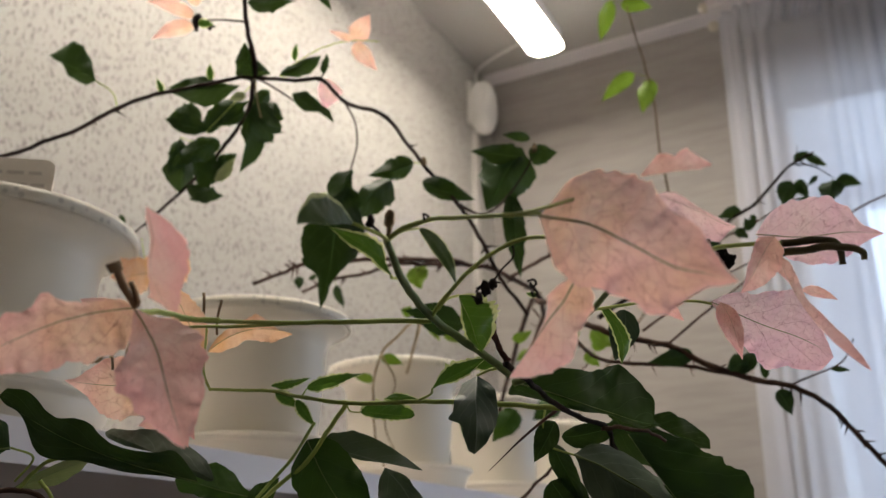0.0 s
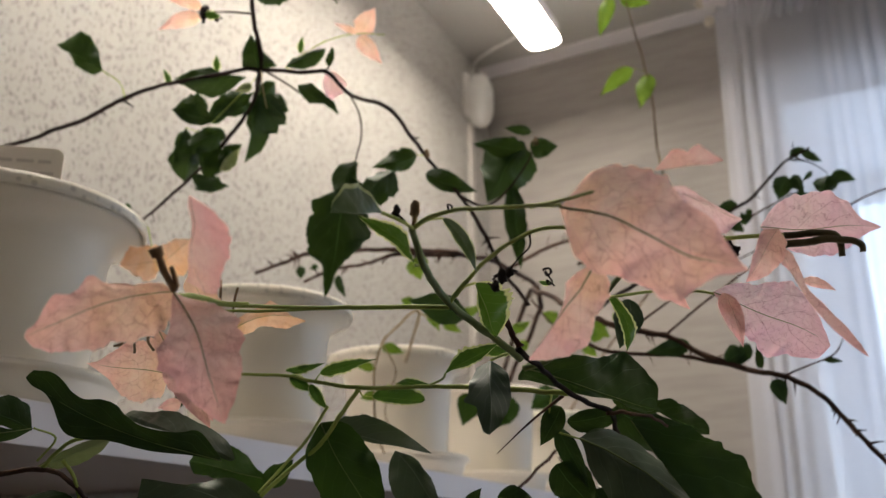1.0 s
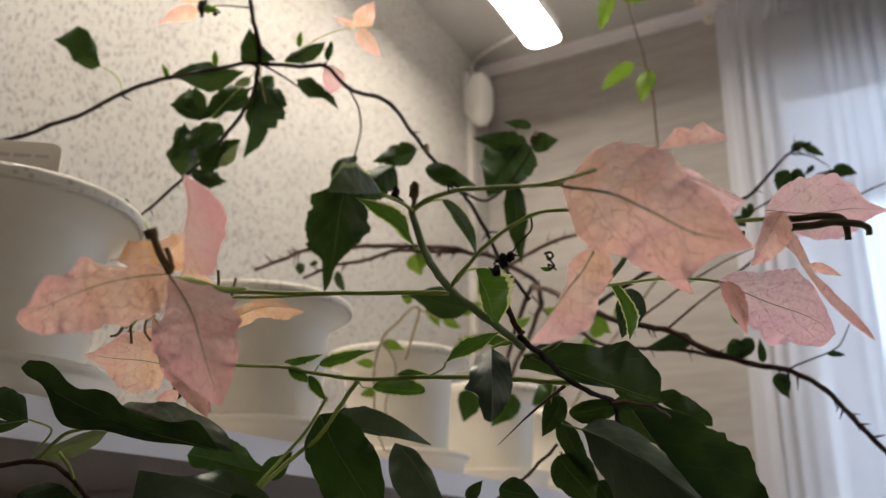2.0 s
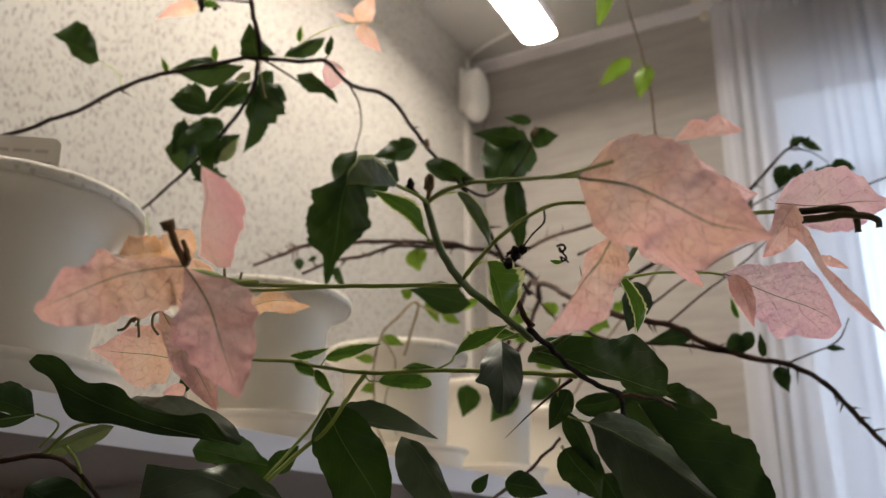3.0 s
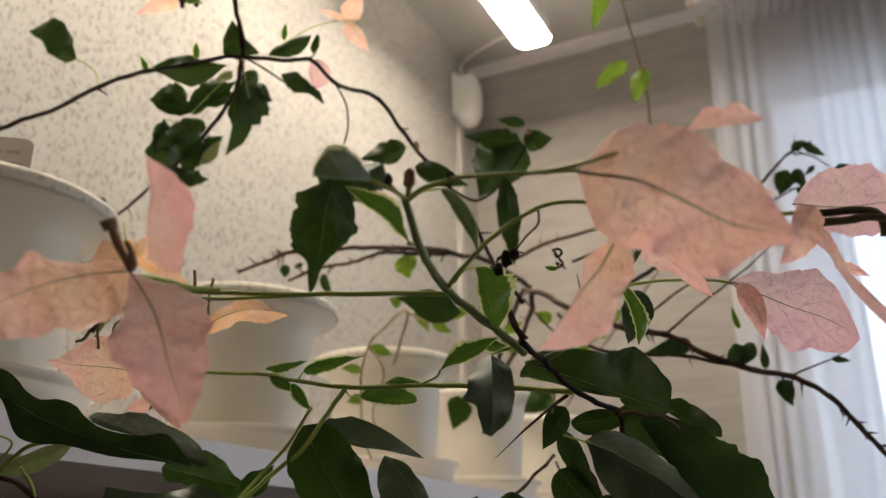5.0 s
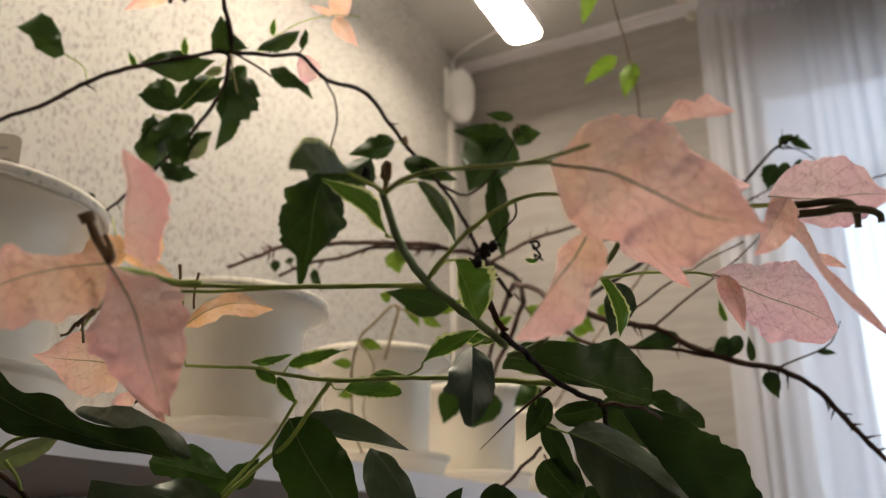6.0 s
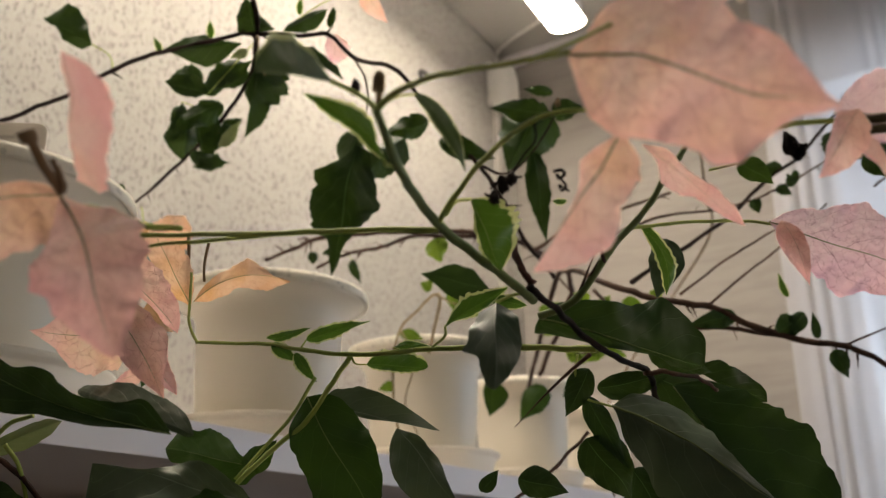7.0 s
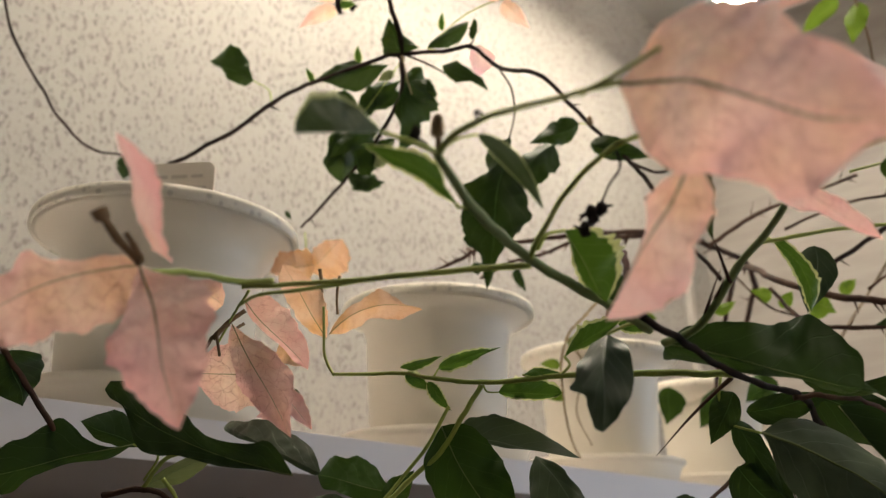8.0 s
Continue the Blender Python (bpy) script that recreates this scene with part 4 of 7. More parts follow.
leaf(first, "leaf", FAR_GREEN, (-0.3910, 0.4918, 1.9601), (-0.3648, 0.5136, 1.9377), (0.42, -0.83, -0.37), ragged=0.08,
     outline=[(1.1, 0.9), (3.0, 2.4), (5.3, 4.1), (7.9, 5.0), (7.9, 5.4), (7.5, 5.8), (7.2, 6.2), (6.9, 4.6), (6.7, 2.4), (6.5, 0.2), (6.4, 0.2), (5.3, 0.2), (3.5, 0.2), (1.9, 0.2), (0.8, 0.2)])
leaf(first, "leaf", FAR_GREEN, (-0.4098, 0.4669, 1.9667), (-0.4110, 0.4547, 1.9927), (0.56, -0.75, -0.35),
     outline=[(2.5, 12.7), (6.8, 12.4), (9.7, 12.0), (12.4, 11.5), (12.7, 10.5), (12.2, 8.8), (11.6, 7.1), (11.0, 5.4), (10.5, 4.5), (8.7, 3.6), (6.9, 2.7), (5.3, 1.9), (3.4, 1.2), (1.9, 0.7), (0.8, 0.3)])
leaf(first, "leaf", FAR_GREEN, (-0.3955, 0.4801, 1.9717), (-0.3660, 0.4940, 1.9886), (0.48, -0.68, -0.55), stalk=[(-0.3873, 0.4884, 1.9691)],
     outline=[(0.6, 0.7), (1.7, 1.8), (2.5, 3.2), (2.7, 4.8), (3.0, 6.4), (3.2, 7.8), (3.5, 8.2), (3.6, 8.5), (3.2, 8.9), (2.9, 8.4), (2.6, 7.0), (2.0, 5.7), (1.3, 4.4), (0.7, 2.4), (0.3, 1.0)])
leaf(first, "leaf", FAR_GREEN, (-0.3658, 0.4978, 1.9744), (-0.3608, 0.4943, 1.9892), (0.58, -0.73, -0.37), 0.0036, 0.0031)
leaf(first, "leaf", RIMMED, (-0.4453, 0.4570, 1.9698), (-0.4435, 0.4527, 1.9825), (0.65, -0.68, -0.33), 0.0031, 0.0031)
leaf(first, "leaf", RIMMED, (-0.3839, 0.4841, 1.9838), (-0.3800, 0.4809, 1.9965), (0.60, -0.71, -0.36), 0.0027, 0.0027)
leaf(first, "leaf", RIMMED, (-0.4737, 0.4357, 1.9552), (-0.4764, 0.4296, 1.9664), (0.62, -0.74, -0.25), 0.0027, 0.0027)
leaf(first, "leaf", FAR_GREEN, (-0.4035, 0.4461, 2.0209), (-0.3693, 0.4638, 2.0224), (0.39, -0.70, -0.59), 0.0053, 0.0075)
leaf(first, "leaf", FAR_GREEN, (-0.3544, 0.4689, 2.0294), (-0.3460, 0.4795, 2.0148), (0.39, -0.84, -0.39), 0.0035, 0.0035)
leaf(first, "leaf", FAR_GREEN, (-0.5346, 0.4612, 1.8737), (-0.5319, 0.4658, 1.8660), (0.67, -0.71, -0.20), 0.0023, 0.0023)
leaf(first, "bract", LILAC, (-0.3678, 0.5083, 1.9755), (-0.3761, 0.5138, 1.9516), (0.57, -0.73, -0.37), 0.0137, 0.0091, label="small dusky pink bract", ragged=0.06)
leaf(first, "bract", PEACHPINK, (-0.4426, 0.4317, 2.0049), (-0.4748, 0.4187, 1.9947), (0.46, -0.65, -0.61), 0.0062, 0.0071)
leaf(first, "bract", PEACHPINK, (-0.4415, 0.4297, 2.0112), (-0.4733, 0.4077, 2.0230), (0.37, -0.79, -0.49), 0.0053, 0.0053)
leaf(first, "bract", PEACHPINK, (-0.4380, 0.4281, 2.0195), (-0.4429, 0.4186, 2.0361), (0.55, -0.78, -0.29), 0.0053, 0.0053)
leaf(first, "leaf", PALE, (-0.4138, 0.4632, 1.9519), (-0.4263, 0.4586, 1.9470), (0.47, -0.69, -0.55), 0.0040, 0.0035)
leaf(first, "leaf", FAR_GREEN, (-0.4694, 0.4755, 1.9522), (-0.4954, 0.4624, 1.9502), (0.42, -0.76, -0.50), 0.0065, 0.0102, wave=0.2)
withered(first, (-0.4367, 0.4285, 2.0057), 0.00550, 3)
withered(first, (-0.4289, 0.4344, 2.0015), 0.00300, 4)
leaf(first, "leaf", RIMMED, (-0.4339, 0.4262, 2.0003), (-0.4233, 0.4323, 1.9994), (0.38, -0.74, -0.55), 0.0039, 0.0035)
leaf(first, "bract", PEACHPINK, (-0.3394, 0.5022, 1.9979), (-0.3250, 0.5013, 2.0185), (0.57, -0.70, -0.43), 0.0090, 0.0090, wave=0.2)
leaf(first, "bract", PEACHPINK, (-0.3403, 0.5020, 1.9971), (-0.3275, 0.5177, 1.9759), (0.39, -0.84, -0.39), 0.0058, 0.0081)
leaf(first, "bract", PEACHPINK, (-0.3404, 0.5012, 1.9988), (-0.3561, 0.4896, 2.0065), (0.35, -0.80, -0.49), 0.0031, 0.0027)
leaf(first, "leaf", FAR_GREEN, (-0.3482, 0.5106, 1.8770), (-0.3705, 0.5140, 1.7841), (0.61, -0.78, -0.15), ragged=0.12, fold=0.25, fine=3, wave=0.28,
     outline=[(8.3, 2.2), (10.5, 5.8), (13.2, 10.2), (16.2, 16.6), (18.6, 23.0), (21.3, 24.0), (24.0, 24.8), (19.7, 24.2), (15.0, 23.6), (9.9, 18.2), (4.9, 7.1), (3.3, 5.1), (3.1, 3.5), (2.0, 1.9), (0.8, 0.8)])
leaf(first, "leaf", FAR_GREEN, (-0.3484, 0.5164, 1.8940), (-0.3625, 0.5153, 1.8494), (0.18, -0.98, -0.03), 0.0070, 0.0150)
leaf(first, "leaf", FAR_GREEN, (-0.3276, 0.5410, 1.8907), (-0.3538, 0.5192, 1.8514), (0.74, -0.66, -0.13), 0.0174, 0.0122, wave=0.15)
leaf(first, "leaf", FAR_GREEN, (-0.3190, 0.5611, 1.9118), (-0.3478, 0.5394, 1.8975), (0.67, -0.66, -0.35), 0.0090, 0.0090, stalk=[(-0.3150, 0.5687, 1.9131)])
leaf(first, "leaf", FAR_GREEN, (-0.3152, 0.5692, 1.8972), (-0.2799, 0.5939, 1.8833), (0.41, -0.82, -0.40), 0.0091, 0.0091, ragged=0.06)
leaf(first, "leaf", FAR_GREEN, (-0.2460, 0.6180, 1.9272), (-0.2821, 0.6173, 1.8824), (0.43, -0.84, -0.34), 0.0211, 0.0225, ragged=0.08, wave=0.15)
leaf(first, "leaf", FAR_GREEN, (-0.2454, 0.6189, 1.9258), (-0.2853, 0.5961, 1.9292), (0.42, -0.79, -0.45), 0.0103, 0.0094)
leaf(first, "leaf", FAR_GREEN, (-0.2431, 0.6196, 1.9272), (-0.2215, 0.6309, 1.9279), (0.43, -0.79, -0.44), 0.0084, 0.0103, ragged=0.1)
leaf(first, "leaf", FAR_GREEN, (-0.2398, 0.6165, 1.9390), (-0.2598, 0.6043, 1.9422), (0.40, -0.79, -0.47), 0.0042, 0.0056)
leaf(first, "leaf", FAR_GREEN, (-0.2547, 0.6059, 1.8870), (-0.2585, 0.6304, 1.8233), (0.37, -0.86, -0.35), 0.0100, 0.0100, fold=0.5)
leaf(first, "leaf", FAR_GREEN, (-0.4684, 0.4960, 1.9396), (-0.4976, 0.4731, 1.9117), (0.72, -0.64, -0.30), 0.0107, 0.0093, fold=0.35, curl=0.1, wave=0.2, ragged=0.1)
leaf(first, "leaf", FAR_GREEN, (-0.4442, 0.4921, 1.9670), (-0.4723, 0.4751, 1.9369), (0.52, -0.54, -0.35), 0.0085, 0.0078, fold=0.35, curl=0.1, wave=0.2, ragged=0.1)
leaf(first, "leaf", FAR_GREEN, (-0.4507, 0.5051, 1.9666), (-0.4679, 0.4892, 1.9495), (0.62, -0.44, -0.45), 0.0065, 0.0058, fold=0.35, curl=0.1, wave=0.2, ragged=0.1)
leaf(first, "leaf", FAR_GREEN, (-0.4990, 0.4832, 1.9410), (-0.5089, 0.4817, 1.9098), (0.82, -0.64, -0.45), 0.0087, 0.0080, fold=0.35, curl=0.1, wave=0.2, ragged=0.1)
leaf(first, "leaf", FAR_GREEN, (-0.4696, 0.5064, 1.9275), (-0.4781, 0.5019, 1.9031), (0.72, -0.54, -0.45), 0.0064, 0.0071, fold=0.35, curl=0.1, wave=0.2, ragged=0.1)
leaf(first, "leaf", FAR_GREEN, (-0.4292, 0.5088, 1.9824), (-0.4457, 0.5001, 1.9588), (0.62, -0.64, -0.65), 0.0079, 0.0072, fold=0.35, curl=0.1, wave=0.2, ragged=0.1)
leaf(first, "leaf", FAR_GREEN, (-0.4100, 0.5023, 1.9917), (-0.3788, 0.5098, 1.9977), (0.62, -0.64, -0.25), 0.0046, 0.0050, fold=0.35, curl=0.1, wave=0.2, ragged=0.1)
leaf(first, "leaf", FAR_GREEN, (-0.4531, 0.4690, 1.9769), (-0.4775, 0.4419, 1.9632), (0.72, -0.64, -0.15), 0.0042, 0.0053, fold=0.35, curl=0.1, wave=0.2, ragged=0.1)
withered(first, (-0.3117, 0.5648, 1.9122), 0.00320, 6, TUBE)
withered(first, (-0.2378, 0.6206, 1.9315), 0.00300, 7, TUBE)

# thorny plant rooted further along the shelf, with long bare twigs

thorny = thing("thorny_bougainvillea", (-0.522, 1.135, 1.79), "bare thorny bougainvillea with long twigs and few leaves, in a pot", "plant", "potted bougainvilleas")
stem(thorny, "branch", STEM_BROWN, [(-0.5220, 1.1350, 1.7850), (-0.3730, 0.9644, 1.8898), (-0.3628, 0.8432, 1.9035), (-0.3825, 0.7731, 1.9013), (-0.3938, 0.7447, 1.8970), (-0.4288, 0.7142, 1.8960), (-0.4637, 0.6856, 1.8908), (-0.5010, 0.6663, 1.8889), (-0.5249, 0.6574, 1.8796), (-0.5523, 0.6468, 1.8697)], 0.00290, 0.00160, 0.12)
spiny(thorny, [(-0.5220, 1.1350, 1.7850), (-0.3730, 0.9644, 1.8898), (-0.3628, 0.8432, 1.9035), (-0.3825, 0.7731, 1.9013), (-0.3938, 0.7447, 1.8970), (-0.4288, 0.7142, 1.8960), (-0.4637, 0.6856, 1.8908), (-0.5010, 0.6663, 1.8889), (-0.5249, 0.6574, 1.8796), (-0.5523, 0.6468, 1.8697)], STEM_BROWN, 20, 0.0170, 11, 0.00120)
stem(thorny, "branch", STEM_BROWN, [(-0.3825, 0.7731, 1.9013), (-0.4045, 0.7403, 1.8938), (-0.4298, 0.7159, 1.8907), (-0.4587, 0.6989, 1.8797), (-0.4815, 0.6830, 1.8740), (-0.5106, 0.6721, 1.8626)], 0.00220, 0.00130, 0.12)
spiny(thorny, [(-0.3825, 0.7731, 1.9013), (-0.4045, 0.7403, 1.8938), (-0.4298, 0.7159, 1.8907), (-0.4587, 0.6989, 1.8797), (-0.4815, 0.6830, 1.8740), (-0.5106, 0.6721, 1.8626)], STEM_BROWN, 14, 0.0150, 12, 0.00110)
stem(thorny, "branch", STEM_BROWN, [(-0.3628, 0.8432, 1.9035), (-0.2985, 0.8148, 1.9096), (-0.2491, 0.8145, 1.9160), (-0.2070, 0.8115, 1.9193)], 0.00200, 0.00120, 0.12)
spiny(thorny, [(-0.3628, 0.8432, 1.9035), (-0.2985, 0.8148, 1.9096), (-0.2491, 0.8145, 1.9160), (-0.2070, 0.8115, 1.9193)], STEM_BROWN, 5, 0.0140, 13, 0.00070)
stem(thorny, "branch", STEM_BROWN, [(-0.5220, 1.1350, 1.7850), (-0.3537, 0.8651, 1.8628), (-0.2818, 0.7342, 1.8343), (-0.2183, 0.6430, 1.7869), (-0.1747, 0.6281, 1.7627), (-0.1464, 0.6287, 1.7543), (-0.1199, 0.6372, 1.7390), (-0.0936, 0.6450, 1.7280), (-0.0684, 0.6428, 1.7192), (-0.0479, 0.6478, 1.7047), (-0.0322, 0.6521, 1.6855), (-0.0192, 0.6547, 1.6669), (-0.0004, 0.6631, 1.6421)], 0.00250, 0.00150, 0.12)
spiny(thorny, [(-0.5220, 1.1350, 1.7850), (-0.3537, 0.8651, 1.8628), (-0.2818, 0.7342, 1.8343), (-0.2183, 0.6430, 1.7869), (-0.1747, 0.6281, 1.7627), (-0.1464, 0.6287, 1.7543), (-0.1199, 0.6372, 1.7390), (-0.0936, 0.6450, 1.7280), (-0.0684, 0.6428, 1.7192), (-0.0479, 0.6478, 1.7047), (-0.0322, 0.6521, 1.6855), (-0.0192, 0.6547, 1.6669), (-0.0004, 0.6631, 1.6421)], STEM_BROWN, 26, 0.0090, 14, 0.00100)
stem(thorny, "branch", STEM_BROWN, [(-0.2401, 0.6768, 1.7937), (-0.2051, 0.6389, 1.7557), (-0.1741, 0.6354, 1.7459), (-0.1370, 0.6339, 1.7394), (-0.1077, 0.6406, 1.7318), (-0.0920, 0.6460, 1.7276)], 0.00150, 0.00130, 0.12)
spiny(thorny, [(-0.2401, 0.6768, 1.7937), (-0.2051, 0.6389, 1.7557), (-0.1741, 0.6354, 1.7459), (-0.1370, 0.6339, 1.7394), (-0.1077, 0.6406, 1.7318), (-0.0920, 0.6460, 1.7276)], STEM_BROWN, 5, 0.0080, 15, 0.00060)
stem(thorny, "twig", STEM_BROWN, [(-0.0700, 0.6417, 1.7199), (-0.0541, 0.6532, 1.7273), (-0.0357, 0.6649, 1.7374), (-0.0262, 0.6639, 1.7521)], 0.00080, 0.00040, 0.12)
stem(thorny, "twig", STEM_BROWN, [(-0.1464, 0.6287, 1.7543), (-0.1282, 0.6686, 1.7835), (-0.0946, 0.7181, 1.8240), (-0.0727, 0.7423, 1.8522)], 0.00100, 0.00060, 0.12)
stem(thorny, "branch", STEM_DARK, [(-0.2142, 0.6880, 1.8001), (-0.1577, 0.7449, 1.8524), (-0.1121, 0.7545, 1.8884), (-0.0888, 0.7508, 1.8983), (-0.0691, 0.7485, 1.9145), (-0.0533, 0.7458, 1.9268), (-0.0354, 0.7466, 1.9335)], 0.00190, 0.00090, 0.12)
spiny(thorny, [(-0.2142, 0.6880, 1.8001), (-0.1577, 0.7449, 1.8524), (-0.1121, 0.7545, 1.8884), (-0.0888, 0.7508, 1.8983), (-0.0691, 0.7485, 1.9145), (-0.0533, 0.7458, 1.9268), (-0.0354, 0.7466, 1.9335)], STEM_DARK, 8, 0.0120, 16, 0.00080)
stem(thorny, "twig", STEM_BROWN, [(-0.0395, 0.7971, 1.8796), (-0.0146, 0.7932, 1.8919), (0.0134, 0.7922, 1.9015), (0.0443, 0.8061, 1.9081)], 0.00100, 0.00070, 0.12)
stem(thorny, "twig", STEM_DARK, [(-0.0533, 0.7458, 1.9268), (-0.0376, 0.7552, 1.9245), (-0.0244, 0.7661, 1.9153)], 0.00080, 0.00040, 0.12)
stem(thorny, "branch", STEM_BROWN, [(-0.2369, 0.7099, 1.8492), (-0.1958, 0.7253, 1.8629), (-0.1565, 0.7439, 1.8666), (-0.1235, 0.7473, 1.8703), (-0.0901, 0.7479, 1.8812), (-0.0526, 0.7490, 1.8960)], 0.00120, 0.00070, 0.12)
spiny(thorny, [(-0.2369, 0.7099, 1.8492), (-0.1958, 0.7253, 1.8629), (-0.1565, 0.7439, 1.8666), (-0.1235, 0.7473, 1.8703), (-0.0901, 0.7479, 1.8812), (-0.0526, 0.7490, 1.8960)], STEM_BROWN, 5, 0.0080, 17, 0.00060)
stem(thorny, "twig", STEM_BROWN, [(-0.1746, 0.6749, 1.7798), (-0.1480, 0.7014, 1.8066), (-0.1202, 0.7295, 1.8309), (-0.0913, 0.7593, 1.8526)], 0.00100, 0.00060, 0.12)
leaf(thorny, "leaf", FAR_GREEN, (-0.1433, 0.7388, 1.8662), (-0.1488, 0.7388, 1.8596), (0.29, -0.93, -0.23), 0.0052, 0.0057)
leaf(thorny, "leaf", FAR_GREEN, (-0.1257, 0.7462, 1.8703), (-0.1235, 0.7520, 1.8591), (0.16, -0.89, -0.43), 0.0052, 0.0057)
leaf(thorny, "leaf", FAR_GREEN, (-0.1058, 0.7424, 1.8749), (-0.0967, 0.7500, 1.8681), (0.29, -0.81, -0.51), 0.0052, 0.0056)
leaf(thorny, "leaf", FAR_GREEN, (-0.0992, 0.7450, 1.8770), (-0.0880, 0.7490, 1.8812), (0.42, -0.86, -0.29), 0.0052, 0.0056)
leaf(thorny, "leaf", FAR_GREEN, (-0.0526, 0.7490, 1.8960), (-0.0374, 0.7596, 1.8891), (0.31, -0.78, -0.54), 0.0051, 0.0055)
leaf(thorny, "leaf", FAR_GREEN, (-0.0326, 0.7510, 1.8870), (-0.0160, 0.7633, 1.8781), (0.28, -0.78, -0.55), 0.0050, 0.0055)
leaf(thorny, "leaf", LIME, (-0.4127, 0.7260, 1.8885), (-0.4115, 0.7355, 1.8672), (0.48, -0.81, -0.34), 0.0113, 0.0113, ragged=0.08)
leaf(thorny, "leaf", FAR_GREEN, (-0.5116, 0.6658, 1.8763), (-0.5127, 0.6701, 1.8648), (0.59, -0.74, -0.33), 0.0050, 0.0050)
leaf(thorny, "leaf", FAR_GREEN, (-0.4800, 0.6862, 1.8682), (-0.4765, 0.6971, 1.8467), (0.55, -0.78, -0.30), 0.0045, 0.0045, stalk=[(-0.4824, 0.6825, 1.8740)])
leaf(thorny, "leaf", FAR_GREEN, (-0.4957, 0.6740, 1.8773), (-0.5037, 0.6712, 1.8736), (0.45, -0.81, -0.37), 0.0028, 0.0028)
leaf(thorny, "leaf", GREEN, (-0.1292, 0.6349, 1.7469), (-0.1593, 0.6209, 1.7418), (0.44, -0.88, -0.19), 0.0061, 0.0073)
leaf(thorny, "leaf", GREEN, (-0.0940, 0.6446, 1.7400), (-0.1094, 0.6397, 1.7319), (0.35, -0.93, -0.11), 0.0064, 0.0079)
leaf(thorny, "leaf", GREEN, (-0.0895, 0.6447, 1.7455), (-0.1044, 0.6429, 1.7307), (0.24, -0.96, -0.12), 0.0071, 0.0048)
leaf(thorny, "leaf", GREEN, (-0.0755, 0.6341, 1.7165), (-0.0701, 0.6439, 1.7000), (0.21, -0.87, -0.45), 0.0053, 0.0065)
leaf(thorny, "leaf", GREEN, (-0.0841, 0.6434, 1.7267), (-0.0836, 0.6368, 1.7432), (0.13, -0.92, -0.37), 0.0031, 0.0031)
leaf(thorny, "leaf", GREEN, (-0.0434, 0.6626, 1.7331), (-0.0316, 0.6695, 1.7315), (0.47, -0.85, -0.26), 0.0023, 0.0023)
leaf(thorny, "leaf", RIMMED, (-0.0966, 0.6370, 1.7549), (-0.0992, 0.6294, 1.7699), (0.19, -0.89, -0.42), 0.0024, 0.0024)
leaf(thorny, "leaf", FAR_GREEN, (-0.0566, 0.7497, 1.9132), (-0.0666, 0.7528, 1.8929), (0.16, -0.96, -0.22), 0.0096, 0.0087)
leaf(thorny, "leaf", FAR_GREEN, (-0.0510, 0.7472, 1.9120), (-0.0455, 0.7614, 1.8996), (0.20, -0.69, -0.70), 0.0043, 0.0058)
leaf(thorny, "leaf", FAR_GREEN, (-0.0604, 0.7600, 1.9128), (-0.0711, 0.7561, 1.9083), (0.42, -0.87, -0.26), 0.0029, 0.0039)
leaf(thorny, "leaf", FAR_GREEN, (-0.0367, 0.7641, 1.9189), (-0.0459, 0.7626, 1.9107), (0.31, -0.93, -0.18), 0.0029, 0.0029)
leaf(thorny, "leaf", FAR_GREEN, (-0.0247, 0.7666, 1.9140), (-0.0300, 0.7712, 1.8959), (0.07, -0.96, -0.27), 0.0106, 0.0106)
leaf(thorny, "leaf", FAR_GREEN, (-0.0225, 0.7677, 1.9140), (-0.0037, 0.7794, 1.9102), (0.39, -0.78, -0.48), 0.0067, 0.0058)
leaf(thorny, "leaf", FAR_GREEN, (-0.0517, 0.7458, 1.9291), (-0.0397, 0.7490, 1.9367), (0.39, -0.89, -0.23), 0.0043, 0.0043)
leaf(thorny, "leaf", FAR_GREEN, (-0.0421, 0.7485, 1.9349), (-0.0270, 0.7608, 1.9248), (0.26, -0.78, -0.56), 0.0039, 0.0039)
leaf(thorny, "leaf", FAR_GREEN, (-0.0936, 0.7621, 1.8939), (-0.0930, 0.7659, 1.8855), (0.12, -0.91, -0.41), 0.0030, 0.0030)
leaf(thorny, "leaf", FAR_GREEN, (-0.1015, 0.7559, 1.8986), (-0.1211, 0.7483, 1.8917), (0.43, -0.86, -0.28), 0.0059, 0.0059)
leaf(thorny, "leaf", GREEN, (-0.2635, 0.5420, 1.7646), (-0.3010, 0.5184, 1.7748), (0.45, -0.84, -0.29), ragged=0.05,
     outline=[(3.2, 2.1), (8.0, 5.3), (10.0, 9.6), (11.1, 10.3), (10.5, 10.8), (7.7, 9.4), (4.9, 5.5), (2.6, 2.6), (1.0, 1.0)])
leaf(thorny, "leaf", LIME, (-0.3151, 0.7387, 1.8041), (-0.2976, 0.7447, 1.8114), (0.41, -0.88, -0.25), 0.0057, 0.0062)
leaf(thorny, "leaf", LIME, (-0.2575, 0.7934, 1.8018), (-0.2396, 0.7995, 1.8093), (0.39, -0.90, -0.21), 0.0059, 0.0064)
leaf(thorny, "leaf", LIME, (-0.2570, 0.7738, 1.7919), (-0.2474, 0.7837, 1.7796), (0.40, -0.84, -0.37), 0.0057, 0.0062)
leaf(thorny, "leaf", LIME, (-0.2908, 0.8026, 1.8250), (-0.3042, 0.7924, 1.8328), (0.44, -0.84, -0.33), 0.0061, 0.0066)
leaf(thorny, "leaf", LIME, (-0.2416, 0.8279, 1.8250), (-0.2276, 0.8309, 1.8354), (0.35, -0.92, -0.21), 0.0061, 0.0066)
